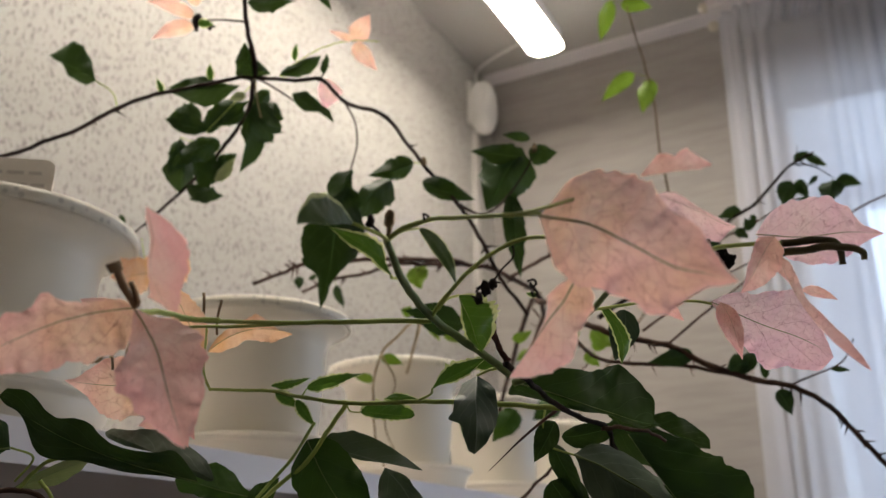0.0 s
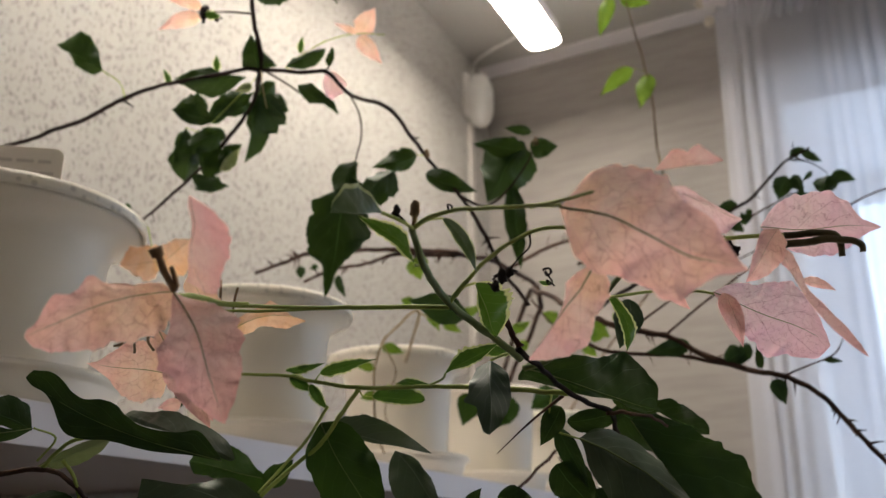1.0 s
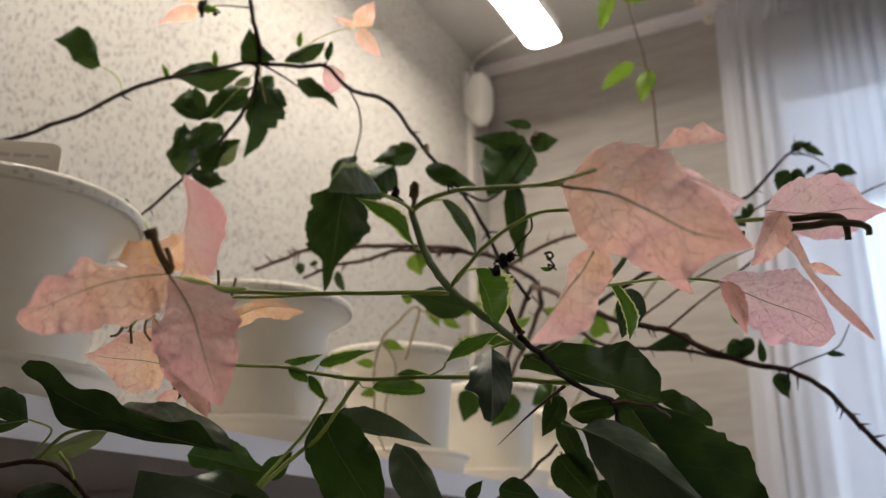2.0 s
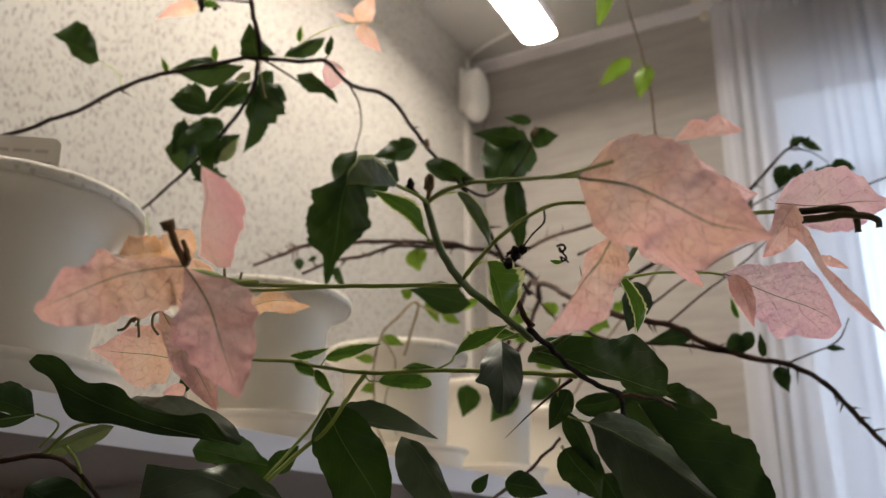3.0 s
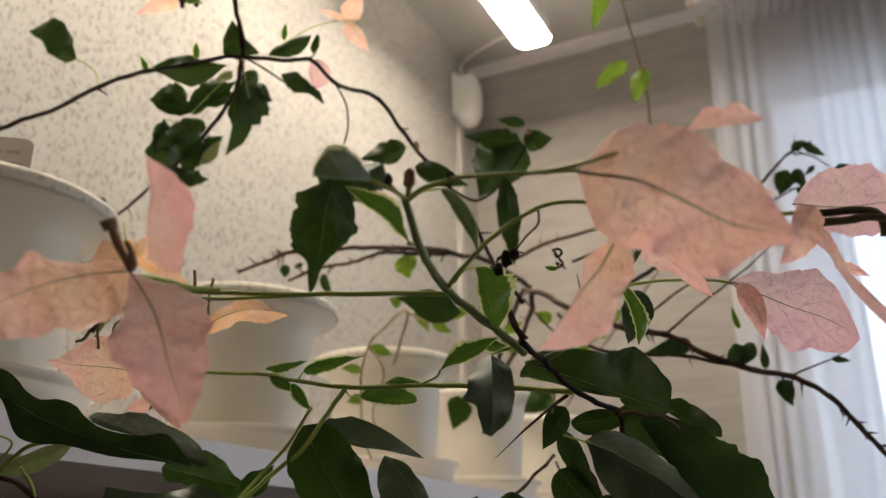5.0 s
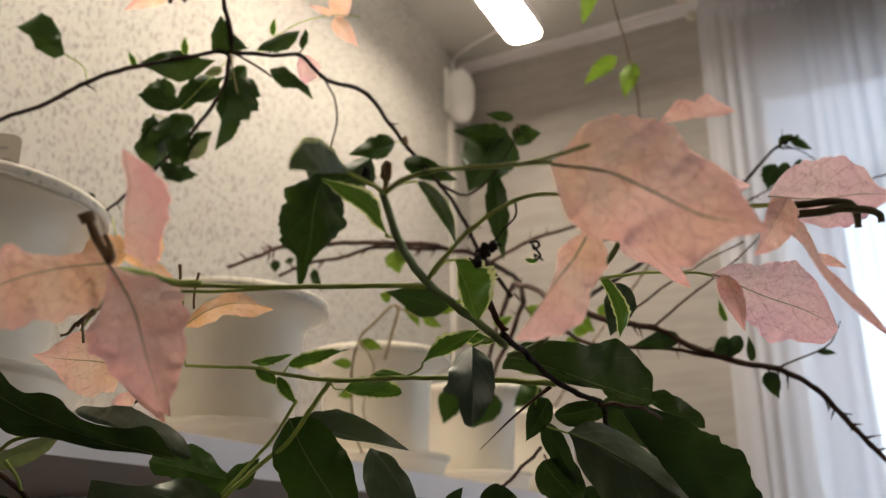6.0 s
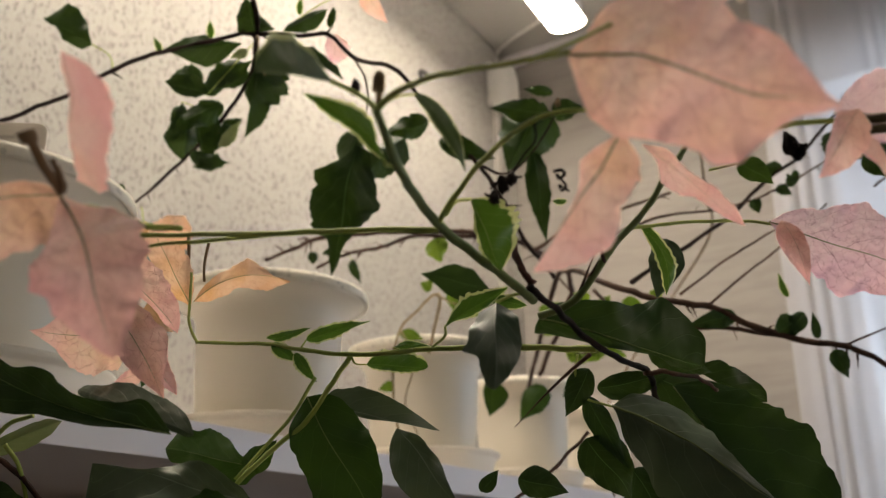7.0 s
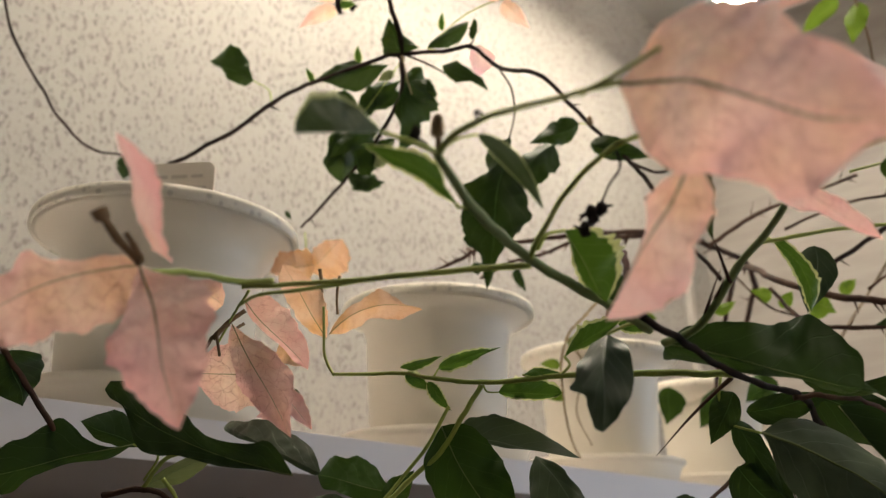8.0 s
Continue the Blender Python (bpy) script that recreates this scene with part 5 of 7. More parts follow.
leaf(thorny, "leaf", LIME, (-0.2688, 0.7626, 1.8041), (-0.2575, 0.7634, 1.8163), (0.33, -0.91, -0.24), 0.0057, 0.0062)
leaf(thorny, "leaf", LIME, (-0.2996, 0.7598, 1.7723), (-0.2878, 0.7710, 1.7601), (0.45, -0.83, -0.32), 0.0057, 0.0062)
leaf(thorny, "leaf", LIME, (-0.2695, 0.7754, 1.7723), (-0.2545, 0.7861, 1.7650), (0.46, -0.84, -0.29), 0.0057, 0.0062)
leaf(thorny, "leaf", LIME, (-0.3214, 0.7954, 1.8042), (-0.3350, 0.7916, 1.7964), (0.38, -0.89, -0.23), 0.0061, 0.0066)
stem(thorny, "twig", STEM_BROWN, [(-0.3014, 0.7563, 1.8369), (-0.2823, 0.7775, 1.8093), (-0.2583, 0.7950, 1.7968), (-0.2695, 0.7754, 1.7723), (-0.3004, 0.7614, 1.7674)], 0.00090, 0.00060, 0.12)
leaf(thorny, "leaf", MIDGREEN, (-0.3616, 0.7379, 1.7479), (-0.3711, 0.7451, 1.7186), (0.39, -0.86, -0.34), 0.0146, 0.0115)
leaf(thorny, "leaf", MIDGREEN, (-0.3230, 0.7598, 1.7430), (-0.3477, 0.7588, 1.7146), (0.32, -0.91, -0.25), 0.0115, 0.0115)
leaf(thorny, "leaf", MIDGREEN, (-0.2852, 0.7773, 1.7479), (-0.3108, 0.7702, 1.7332), (0.36, -0.92, -0.17), 0.0115, 0.0115)
leaf(thorny, "leaf", LIME, (-0.2695, 0.7754, 1.7723), (-0.2943, 0.7666, 1.7625), (0.39, -0.90, -0.19), 0.0073, 0.0073)
leaf(thorny, "leaf", LIME, (-0.2490, 0.7698, 1.8114), (-0.2330, 0.7841, 1.7968), (0.41, -0.84, -0.37), 0.0083, 0.0073)
stem(thorny, "twig", STEM_BROWN, [(-0.1882, 0.5036, 1.6613), (-0.2030, 0.4913, 1.6435), (-0.2150, 0.4783, 1.6308), (-0.2263, 0.4656, 1.6185)], 0.00090, 0.00100, 0.2)
stem(thorny, "twig", STEM_BROWN, [(-0.2223, 0.6026, 1.6692), (-0.2184, 0.6121, 1.6508), (-0.2174, 0.6187, 1.6362)], 0.00080, 0.00050, 0.12)

# young plant with lime-green leaves in the last pot

young = thing("young_plant", (-0.522, 1.39, 1.79), "young potted plant with a thin stem and lime-green leaves", "plant")
stem(young, "stem", TUBE, [(-0.5220, 1.3900, 1.7850), (-0.3841, 1.2592, 1.8935), (-0.2255, 1.0226, 1.9403), (-0.2009, 0.9299, 1.9622), (-0.1932, 0.8972, 1.9926), (-0.1941, 0.8810, 2.0304), (-0.1912, 0.8656, 2.0711), (-0.1921, 0.8482, 2.1118), (-0.1974, 0.8260, 2.1583), (-0.2010, 0.8071, 2.1990)], 0.00140, 0.00080, 0.12)
leaf(young, "leaf", LIME, (-0.2041, 0.8417, 2.1119), (-0.2415, 0.8339, 2.0824), (0.45, -0.82, -0.35), 0.0087, 0.0093, stalk=[(-0.1926, 0.8491, 2.1089)])
leaf(young, "leaf", LIME, (-0.1893, 0.8521, 2.1060), (-0.2039, 0.8592, 2.0700), (0.29, -0.91, -0.30), 0.0124, 0.0136)
leaf(young, "leaf", LIME, (-0.2129, 0.8055, 2.1875), (-0.2317, 0.8138, 2.1434), (0.35, -0.88, -0.31), 0.0087, 0.0087, stalk=[(-0.1987, 0.8156, 2.1816)])
leaf(young, "leaf", LIME, (-0.2050, 0.8117, 2.1828), (-0.1746, 0.8296, 2.1791), (0.35, -0.72, -0.60), 0.0099, 0.0099)
leaf(young, "leaf", LIME, (-0.1977, 0.8137, 2.1874), (-0.1832, 0.8131, 2.2076), (0.42, -0.85, -0.32), 0.0099, 0.0099)

# trailing vine in the third pot

vine = thing("trailing_vine", (-0.522, 0.88, 1.79), "thin straw-coloured vine with small yellow-green leaves, trailing over a pot", "plant")
stem(vine, "stem", STEM_TAN, [(-0.5220, 0.8800, 1.7900), (-0.4209, 0.7463, 1.8278), (-0.4027, 0.7081, 1.8269), (-0.4120, 0.6881, 1.8056), (-0.4207, 0.6783, 1.7895), (-0.4273, 0.6773, 1.7690), (-0.4330, 0.6862, 1.7402), (-0.4356, 0.6968, 1.7115), (-0.4329, 0.7061, 1.6923)], 0.00140, 0.00080, 0.12)
stem(vine, "stem", STEM_TAN, [(-0.4027, 0.7081, 1.8269), (-0.3830, 0.7224, 1.8169), (-0.3622, 0.7408, 1.8272)], 0.00100, 0.00060, 0.12)
stem(vine, "stem", STEM_TAN, [(-0.4207, 0.6783, 1.7895), (-0.4083, 0.6836, 1.7632), (-0.4230, 0.6898, 1.7298), (-0.4187, 0.7037, 1.7012)], 0.00080, 0.00050, 0.12)
leaf(vine, "leaf", LIME, (-0.4286, 0.6777, 1.7666), (-0.4441, 0.6687, 1.7690), (0.47, -0.86, -0.21), 0.0051, 0.0051)
leaf(vine, "leaf", LIME, (-0.4211, 0.6791, 1.7870), (-0.4039, 0.6906, 1.7808), (0.48, -0.85, -0.23), 0.0051, 0.0051)
leaf(vine, "leaf", LIME, (-0.3978, 0.7214, 1.8298), (-0.3892, 0.7342, 1.8095), (0.48, -0.82, -0.32), 0.0054, 0.0054)
leaf(vine, "leaf", LIME, (-0.3851, 0.7322, 1.8196), (-0.3700, 0.7441, 1.8095), (0.47, -0.84, -0.29), 0.0054, 0.0054)
leaf(vine, "leaf", LIME, (-0.3723, 0.7367, 1.8247), (-0.3465, 0.7458, 1.8348), (0.42, -0.86, -0.28), 0.0054, 0.0054)
leaf(vine, "leaf", LIME, (-0.4090, 0.7136, 1.8348), (-0.4177, 0.7070, 1.8399), (0.47, -0.84, -0.28), 0.0054, 0.0054)
leaf(vine, "leaf", LIME, (-0.4313, 0.6852, 1.7450), (-0.4444, 0.6804, 1.7402), (0.41, -0.88, -0.23), 0.0051, 0.0051)

# the flowering plant close by; its pot stands on a tall stand

bougain = thing("bougainvillea", (0.02, 0.47, 1.40), "flowering bougainvillea with dusty pink papery bracts, green leaves and thorns", "plant", "potted bougainvilleas")
stem(bougain, "trunk", STEM_PLUM, [(0.0200, 0.4700, 1.4000), (0.0250, 0.4650, 1.5000), (-0.1371, 0.4732, 1.5954), (-0.1277, 0.4358, 1.6251), (-0.1222, 0.4170, 1.6485), (-0.1135, 0.3786, 1.6568), (-0.1067, 0.3496, 1.6571)], 0.00170, 0.00100, 0.18)
stem(bougain, "branch", STEM_PLUM, [(-0.1067, 0.3496, 1.6571), (-0.1097, 0.3296, 1.6582), (-0.1130, 0.3087, 1.6614), (-0.1136, 0.2888, 1.6652), (-0.1148, 0.2747, 1.6687)], 0.00100, 0.00105, 0.16)
stem(bougain, "branch", STEM_RED, [(-0.1150, 0.2742, 1.6689), (-0.1188, 0.2745, 1.6788), (-0.1248, 0.2845, 1.6905)], 0.00110, 0.00090, 0.25, label="reddish brown side shoot")
stem(bougain, "stem", STEM_BLUE, [(-0.1168, 0.2816, 1.6677), (-0.1210, 0.2590, 1.6730), (-0.1225, 0.2373, 1.6769), (-0.1180, 0.2129, 1.6802), (-0.1139, 0.2007, 1.6827), (-0.1112, 0.1928, 1.6850)], 0.00138, 0.00090, 0.10)
stem(bougain, "stem", STEM_GREEN, [(-0.1112, 0.1928, 1.6850), (-0.1054, 0.1916, 1.6866), (-0.0980, 0.1917, 1.6873), (-0.0883, 0.1914, 1.6861), (-0.0765, 0.1922, 1.6846), (-0.0678, 0.1916, 1.6829)], 0.00068, 0.00045, 0.15)
stem(bougain, "stem", STEM_GREEN, [(-0.1230, 0.2372, 1.6764), (-0.1150, 0.2324, 1.6808), (-0.1028, 0.2269, 1.6865), (-0.0897, 0.2239, 1.6904), (-0.0807, 0.2248, 1.6911), (-0.0721, 0.2256, 1.6886)], 0.00066, 0.00052, 0.14)
stem(bougain, "stem", STEM_GREEN, [(-0.1241, 0.2391, 1.6763), (-0.1400, 0.2252, 1.6746), (-0.1588, 0.2152, 1.6744), (-0.1736, 0.2082, 1.6751), (-0.1921, 0.2034, 1.6772)], 0.00080, 0.00060, 0.08)
stem(bougain, "stem", STEM_GREEN, [(-0.1588, 0.2152, 1.6744), (-0.1752, 0.2100, 1.6743), (-0.1907, 0.2082, 1.6761), (-0.2025, 0.2094, 1.6756)], 0.00055, 0.00040, 0.10)
stem(bougain, "stem", STEM_GREEN, [(-0.1184, 0.3312, 1.6628), (-0.1434, 0.3283, 1.6663), (-0.1795, 0.3256, 1.6698), (-0.2130, 0.3238, 1.6718), (-0.2310, 0.3186, 1.6756), (-0.2497, 0.3120, 1.6790), (-0.2602, 0.3005, 1.6783), (-0.2642, 0.2950, 1.6778)], 0.00115, 0.00060, 0.12)
stem(bougain, "stem", STEM_GREEN, [(-0.2642, 0.2950, 1.6778), (-0.2639, 0.2901, 1.6842), (-0.2606, 0.2862, 1.6949), (-0.2589, 0.2841, 1.7022)], 0.00055, 0.00045, 0.12)
stem(bougain, "stem", STEM_GREEN, [(-0.2131, 0.3239, 1.6713), (-0.2201, 0.3205, 1.6589), (-0.2271, 0.3156, 1.6471), (-0.2384, 0.3086, 1.6347), (-0.2496, 0.3020, 1.6218), (-0.2691, 0.3014, 1.5980), (-0.2915, 0.3208, 1.5661), (0.0000, 0.4400, 1.4000)], 0.00100, 0.00090, 0.10)
stem(bougain, "stem", STEM_GREEN, [(-0.2270, 0.3206, 1.6643), (-0.2340, 0.3167, 1.6499), (-0.2436, 0.3112, 1.6365), (-0.2503, 0.3057, 1.6264)], 0.00070, 0.00070, 0.10)
stem(bougain, "stem", STEM_BLUE, [(-0.1231, 0.3004, 1.6672), (-0.1103, 0.2987, 1.6711), (-0.0996, 0.2983, 1.6834), (-0.0914, 0.3004, 1.6917), (-0.0846, 0.2993, 1.6978), (-0.0759, 0.2981, 1.7079), (-0.0708, 0.2994, 1.7149)], 0.00120, 0.00085, 0.10)
stem(bougain, "stem", STEM_GREEN, [(-0.0940, 0.3032, 1.6917), (-0.0866, 0.3164, 1.6957), (-0.0777, 0.3316, 1.6997), (-0.0655, 0.3436, 1.7012), (-0.0571, 0.3488, 1.6995)], 0.00060, 0.00045, 0.12)
stem(bougain, "stem", STEM_GREEN, [(-0.0504, 0.2443, 1.6833), (-0.0410, 0.2582, 1.6910), (-0.0306, 0.2685, 1.6941), (-0.0221, 0.2763, 1.6953)], 0.00070, 0.00060, 0.12)
stem(bougain, "flower_tube", OLIVE, [(-0.0241, 0.2730, 1.6946), (-0.0175, 0.2765, 1.6950), (-0.0114, 0.2799, 1.6945), (-0.0098, 0.2819, 1.6917), (-0.0098, 0.2833, 1.6885)], 0.00110, 0.00095, 0.12, label="brown dried flower tube")
stem(bougain, "flower_tube", OLIVE, [(-0.0244, 0.2718, 1.6914), (-0.0162, 0.2758, 1.6923), (-0.0075, 0.2816, 1.6924), (-0.0037, 0.2842, 1.6913), (-0.0036, 0.2851, 1.6891)], 0.00120, 0.00095, 0.12, label="brown dried flower tube")
stem(bougain, "twig", STEM_BROWN, [(-0.1069, 0.3471, 1.6571), (-0.1000, 0.3556, 1.6568), (-0.0953, 0.3676, 1.6568), (-0.0928, 0.3900, 1.6550)], 0.00090, 0.00060, 0.30)
thorn(bougain, (-0.1232, 0.3405, 1.6633), (-0.1590, 0.3525, 1.6432), 0.00080)
thorn(bougain, (-0.1014, 0.2980, 1.6805), (-0.0998, 0.2862, 1.6924), 0.00070)
thorn(bougain, (-0.1096, 0.2990, 1.6719), (-0.1014, 0.2960, 1.6816), 0.00080)
thorn(bougain, (-0.1102, 0.2985, 1.6719), (-0.1019, 0.2947, 1.6834), 0.00060)
leaf(bougain, "bract", PINK, (-0.1634, 0.1595, 1.6656), (-0.1821, 0.1325, 1.6496), (0.61, -0.73, -0.31), fine=3, rib=0.0003, wave=0.14, fold=0.12, ragged=0.07,
     bow=-0.054, outline=[(2.5, 1.9), (6.6, 2.7), (10.0, 2.8), (10.5, 2.9), (10.4, 3.2), (10.7, 3.8), (10.4, 5.4), (10.0, 7.6), (9.5, 6.0), (9.0, 5.0), (8.0, 6.3), (7.0, 4.4), (5.9, 2.5), (4.5, 1.5), (2.8, 1.4)])
leaf(bougain, "bract", ROSE, (-0.1634, 0.1595, 1.6656), (-0.1433, 0.1606, 1.6304), (0.64, -0.77, 0.05), fine=3, rib=0.0004, wave=0.1, fold=0.14, ragged=0.07,
     bow=0.030, outline=[(0.9, 0.6), (2.5, 1.5), (4.9, 2.6), (7.9, 3.9), (10.3, 5.2), (11.2, 8.4), (10.6, 10.1), (10.0, 10.4), (9.1, 9.3), (7.9, 8.2), (6.5, 6.5), (5.1, 5.0), (3.6, 3.4), (2.0, 2.1), (0.9, 0.9)])
leaf(bougain, "bract", ROSE, (-0.1536, 0.1611, 1.6641), (-0.1437, 0.1423, 1.6824), (-0.28, -0.79, -0.53), frill=0.02, ragged=0.03, crumple=0.05, fine=3, wave=0.03, fold=0.0,
     outline=[(6.5, 1.7), (5.7, 4.6), (4.9, 8.0), (3.9, 9.5), (2.9, 10.3), (2.0, 11.3), (1.4, 12.3), (0.7, 13.3), (0.2, 14.3), (0.2, 14.4), (0.2, 14.4), (0.2, 14.0), (0.4, 12.3), (0.2, 10.7), (0.2, 8.5)])
stem(bougain, "flower_tube", TUBE, [(-0.1583, 0.1484, 1.6723), (-0.1606, 0.1530, 1.6690), (-0.1634, 0.1595, 1.6656)], 0.00090, 0.00100, 0.12, label="brown cut flower tube")
stem(bougain, "flower_tube", TUBE, [(-0.1590, 0.1535, 1.6694), (-0.1600, 0.1562, 1.6678), (-0.1616, 0.1588, 1.6664)], 0.00060, 0.00070, 0.12)
stem(bougain, "stem", STEM_GREEN, [(-0.1674, 0.1635, 1.6661), (-0.1705, 0.1748, 1.6695), (-0.1745, 0.1907, 1.6717), (-0.1711, 0.1981, 1.6726)], 0.00080, 0.00070, 0.12)
stem(bougain, "flower_end", TUBE, [(-0.1583, 0.1478, 1.6728), (-0.1583, 0.1483, 1.6721), (-0.1585, 0.1490, 1.6713)], 0.00170, 0.00150, 0.12, label="brown dried flower end")
leaf(bougain, "bract", PEACHPINK, (-0.2724, 0.2692, 1.6737), (-0.2948, 0.2449, 1.6762), (0.71, -0.67, -0.22), fine=2, rib=0.0003, wave=0.08, fold=0.1,
     outline=[(9.1, 5.4), (10.1, 11.4), (11.2, 12.1), (11.9, 12.9), (12.6, 13.6), (12.9, 13.0), (12.0, 12.2), (11.1, 11.4), (8.7, 9.7), (6.3, 7.4), (4.3, 5.1), (3.0, 2.5), (1.9, 1.1), (1.1, 0.6), (0.4, 0.2)])
leaf(bougain, "bract", ROSE, (-0.2700, 0.2750, 1.6628), (-0.2778, 0.2698, 1.6599), (0.60, -0.77, -0.23), 0.0031, 0.0031)
leaf(bougain, "bract", ROSE, (-0.2708, 0.2654, 1.6792), (-0.2522, 0.2761, 1.6534), (0.54, -0.84, 0.05), fine=2, rib=0.0003, wave=0.12, ragged=0.05,
     outline=[(0.4, 1.2), (1.1, 3.0), (2.0, 4.7), (2.9, 4.7), (3.7, 4.4), (4.4, 3.5), (3.6, 2.7), (2.6, 1.6), (1.0, 0.6)])
stem(bougain, "flower_tube", TUBE, [(-0.2645, 0.2525, 1.6952), (-0.2686, 0.2487, 1.6907), (-0.2743, 0.2457, 1.6849)], 0.00080, 0.00100, 0.12, label="dark dried flower tube")
stem(bougain, "flower_tube", TUBE, [(-0.2738, 0.2458, 1.6853), (-0.2766, 0.2455, 1.6824), (-0.2794, 0.2444, 1.6816)], 0.00070, 0.00050, 0.12)
stem(bougain, "flower_tube", TUBE, [(-0.2663, 0.2535, 1.6905), (-0.2672, 0.2506, 1.6876), (-0.2685, 0.2517, 1.6836), (-0.2671, 0.2538, 1.6801)], 0.00060, 0.00050, 0.12)
leaf(bougain, "bract", PINK, (-0.2519, 0.2392, 1.6854), (-0.2298, 0.2502, 1.6460), (0.67, -0.72, 0.16), fine=2, rib=0.0003, wave=0.1,
     outline=[(0.4, 0.9), (1.1, 2.4), (2.0, 3.6), (3.4, 4.4), (5.5, 5.1), (7.5, 6.0), (8.5, 6.7), (9.3, 7.2), (9.9, 6.4), (8.4, 5.6), (6.6, 4.5), (4.3, 3.6), (2.5, 2.4), (1.3, 1.3), (0.6, 0.5)])
leaf(bougain, "bract", ROSE, (-0.2493, 0.2416, 1.6938), (-0.2446, 0.2670, 1.6725), (0.82, -0.45, -0.35), fine=2, rib=0.0003, wave=0.15,
     outline=[(2.0, 0.5), (5.3, 1.3), (7.0, 2.3), (7.6, 2.6), (8.2, 2.5), (8.4, 2.4), (8.3, 2.2), (8.2, 1.8), (7.6, 1.4), (6.9, 1.3), (6.2, 1.5), (5.1, 1.6), (3.7, 1.1), (2.5, 0.6), (1.1, 0.2)])
leaf(bougain, "bract", PEACH, (-0.2645, 0.2698, 1.6876), (-0.2600, 0.2789, 1.6777), (0.77, -0.60, -0.21), 0.0059, 0.0047)
leaf(bougain, "bract", PINK, (-0.2718, 0.2477, 1.6976), (-0.2821, 0.2367, 1.7061), (0.67, -0.73, -0.13), 0.0062, 0.0058, wave=0.2)
stem(bougain, "stem", STEM_GREEN, [(-0.2491, 0.2430, 1.6972), (-0.2645, 0.2481, 1.6931), (-0.2707, 0.2491, 1.6881), (-0.2741, 0.2483, 1.6833)], 0.00050, 0.00040, 0.12)
stem(bougain, "flower_tube", TUBE, [(-0.2669, 0.2477, 1.6893), (-0.2689, 0.2446, 1.6859), (-0.2703, 0.2470, 1.6783)], 0.00060, 0.00050, 0.12)
leaf(bougain, "bract", PEACH, (-0.2667, 0.2937, 1.6942), (-0.2419, 0.3215, 1.7054), (0.77, -0.59, -0.24), fine=2, rib=0.0003, wave=0.28, ragged=0.1,
     bow=0.156, outline=[(0.6, 0.9), (1.6, 2.5), (2.8, 4.1), (3.3, 4.7), (3.6, 5.3), (4.0, 5.5), (4.6, 4.1), (5.4, 4.8), (6.2, 5.9), (5.3, 6.3), (3.0, 6.0), (0.2, 4.7), (0.2, 3.0), (0.2, 1.6), (0.2, 0.7)])
leaf(bougain, "bract", PEACH, (-0.2678, 0.2935, 1.6925), (-0.2696, 0.2713, 1.7188), (0.77, -0.51, -0.37), fine=2, rib=0.0003, wave=0.25, ragged=0.1,
     outline=[(1.4, 1.4), (3.6, 3.4), (5.1, 5.6), (5.8, 7.1), (5.8, 7.6), (5.6, 6.7), (5.3, 5.6), (4.4, 4.0), (1.7, 1.9)])
leaf(first, "bract", PEACH, (-0.4561, 0.4339, 1.8026), (-0.4647, 0.4020, 1.7919), (0.96, -0.19, -0.20), fine=2, wave=0.1, ragged=0.12,
     outline=[(3.2, 5.9), (7.9, 12.4), (12.5, 12.2), (12.4, 12.1), (12.2, 12.0), (9.5, 12.1), (6.1, 12.1), (3.3, 7.8), (1.3, 3.0)])
leaf(first, "bract", PEACH, (-0.4611, 0.4307, 1.7996), (-0.4388, 0.4418, 1.8194), (0.67, -0.63, -0.40), fine=2, wave=0.1, ragged=0.12, stalk=[(-0.5018, 0.4572, 1.8454)],
     outline=[(1.3, 5.3), (3.2, 13.4), (5.7, 17.1), (8.5, 17.7), (8.2, 18.2), (7.9, 18.3), (6.3, 14.7), (3.4, 11.4), (1.3, 7.6)])
leaf(first, "leaf", PALE, (-0.4755, 0.5012, 1.9066), (-0.4577, 0.5055, 1.9265), (0.64, -0.65, -0.40), fine=2,
     outline=[(0.3, 1.2), (0.8, 3.1), (1.3, 5.5), (2.0, 6.1), (2.6, 6.3), (2.8, 6.5), (2.7, 6.6), (2.5, 6.6), (2.4, 5.5), (2.3, 4.4), (1.7, 3.3), (1.2, 2.3), (0.8, 1.5), (0.4, 0.8), (0.2, 0.3)])
leaf(first, "leaf", FAR_GREEN, (-0.4797, 0.5061, 1.9043), (-0.4966, 0.4965, 1.8920), (0.64, -0.66, -0.40), fine=2,
     outline=[(6.3, 0.2), (11.1, 0.5), (10.9, 0.8), (10.6, 1.3), (10.3, 1.7), (10.1, 1.9), (9.8, 1.9), (9.5, 1.8), (8.7, 1.8), (7.0, 1.6), (5.2, 1.2), (3.7, 0.8), (2.4, 0.5), (1.3, 0.3), (0.5, 0.2)])
leaf(first, "leaf", FAR_GREEN, (-0.4277, 0.4931, 1.9616), (-0.4177, 0.5127, 1.9464), (0.58, -0.65, -0.48), fine=2,
     outline=[(1.5, 0.8), (3.9, 2.2), (6.2, 3.8), (6.2, 5.8), (6.2, 6.7), (6.2, 6.4), (6.2, 6.1), (6.2, 5.8), (5.6, 5.4), (4.5, 5.1), (3.4, 4.3), (2.4, 3.1), (1.5, 2.0), (0.8, 1.1), (0.4, 0.4)])
stem(bougain, "flower_tube", TUBE, [(-0.2673, 0.2907, 1.6988), (-0.2648, 0.2878, 1.7094), (-0.2629, 0.2848, 1.7191)], 0.00055, 0.00070, 0.12)
stem(bougain, "flower_tube", TUBE, [(-0.2623, 0.2939, 1.7018), (-0.2606, 0.2918, 1.7094), (-0.2581, 0.2908, 1.7161)], 0.00050, 0.00060, 0.12)

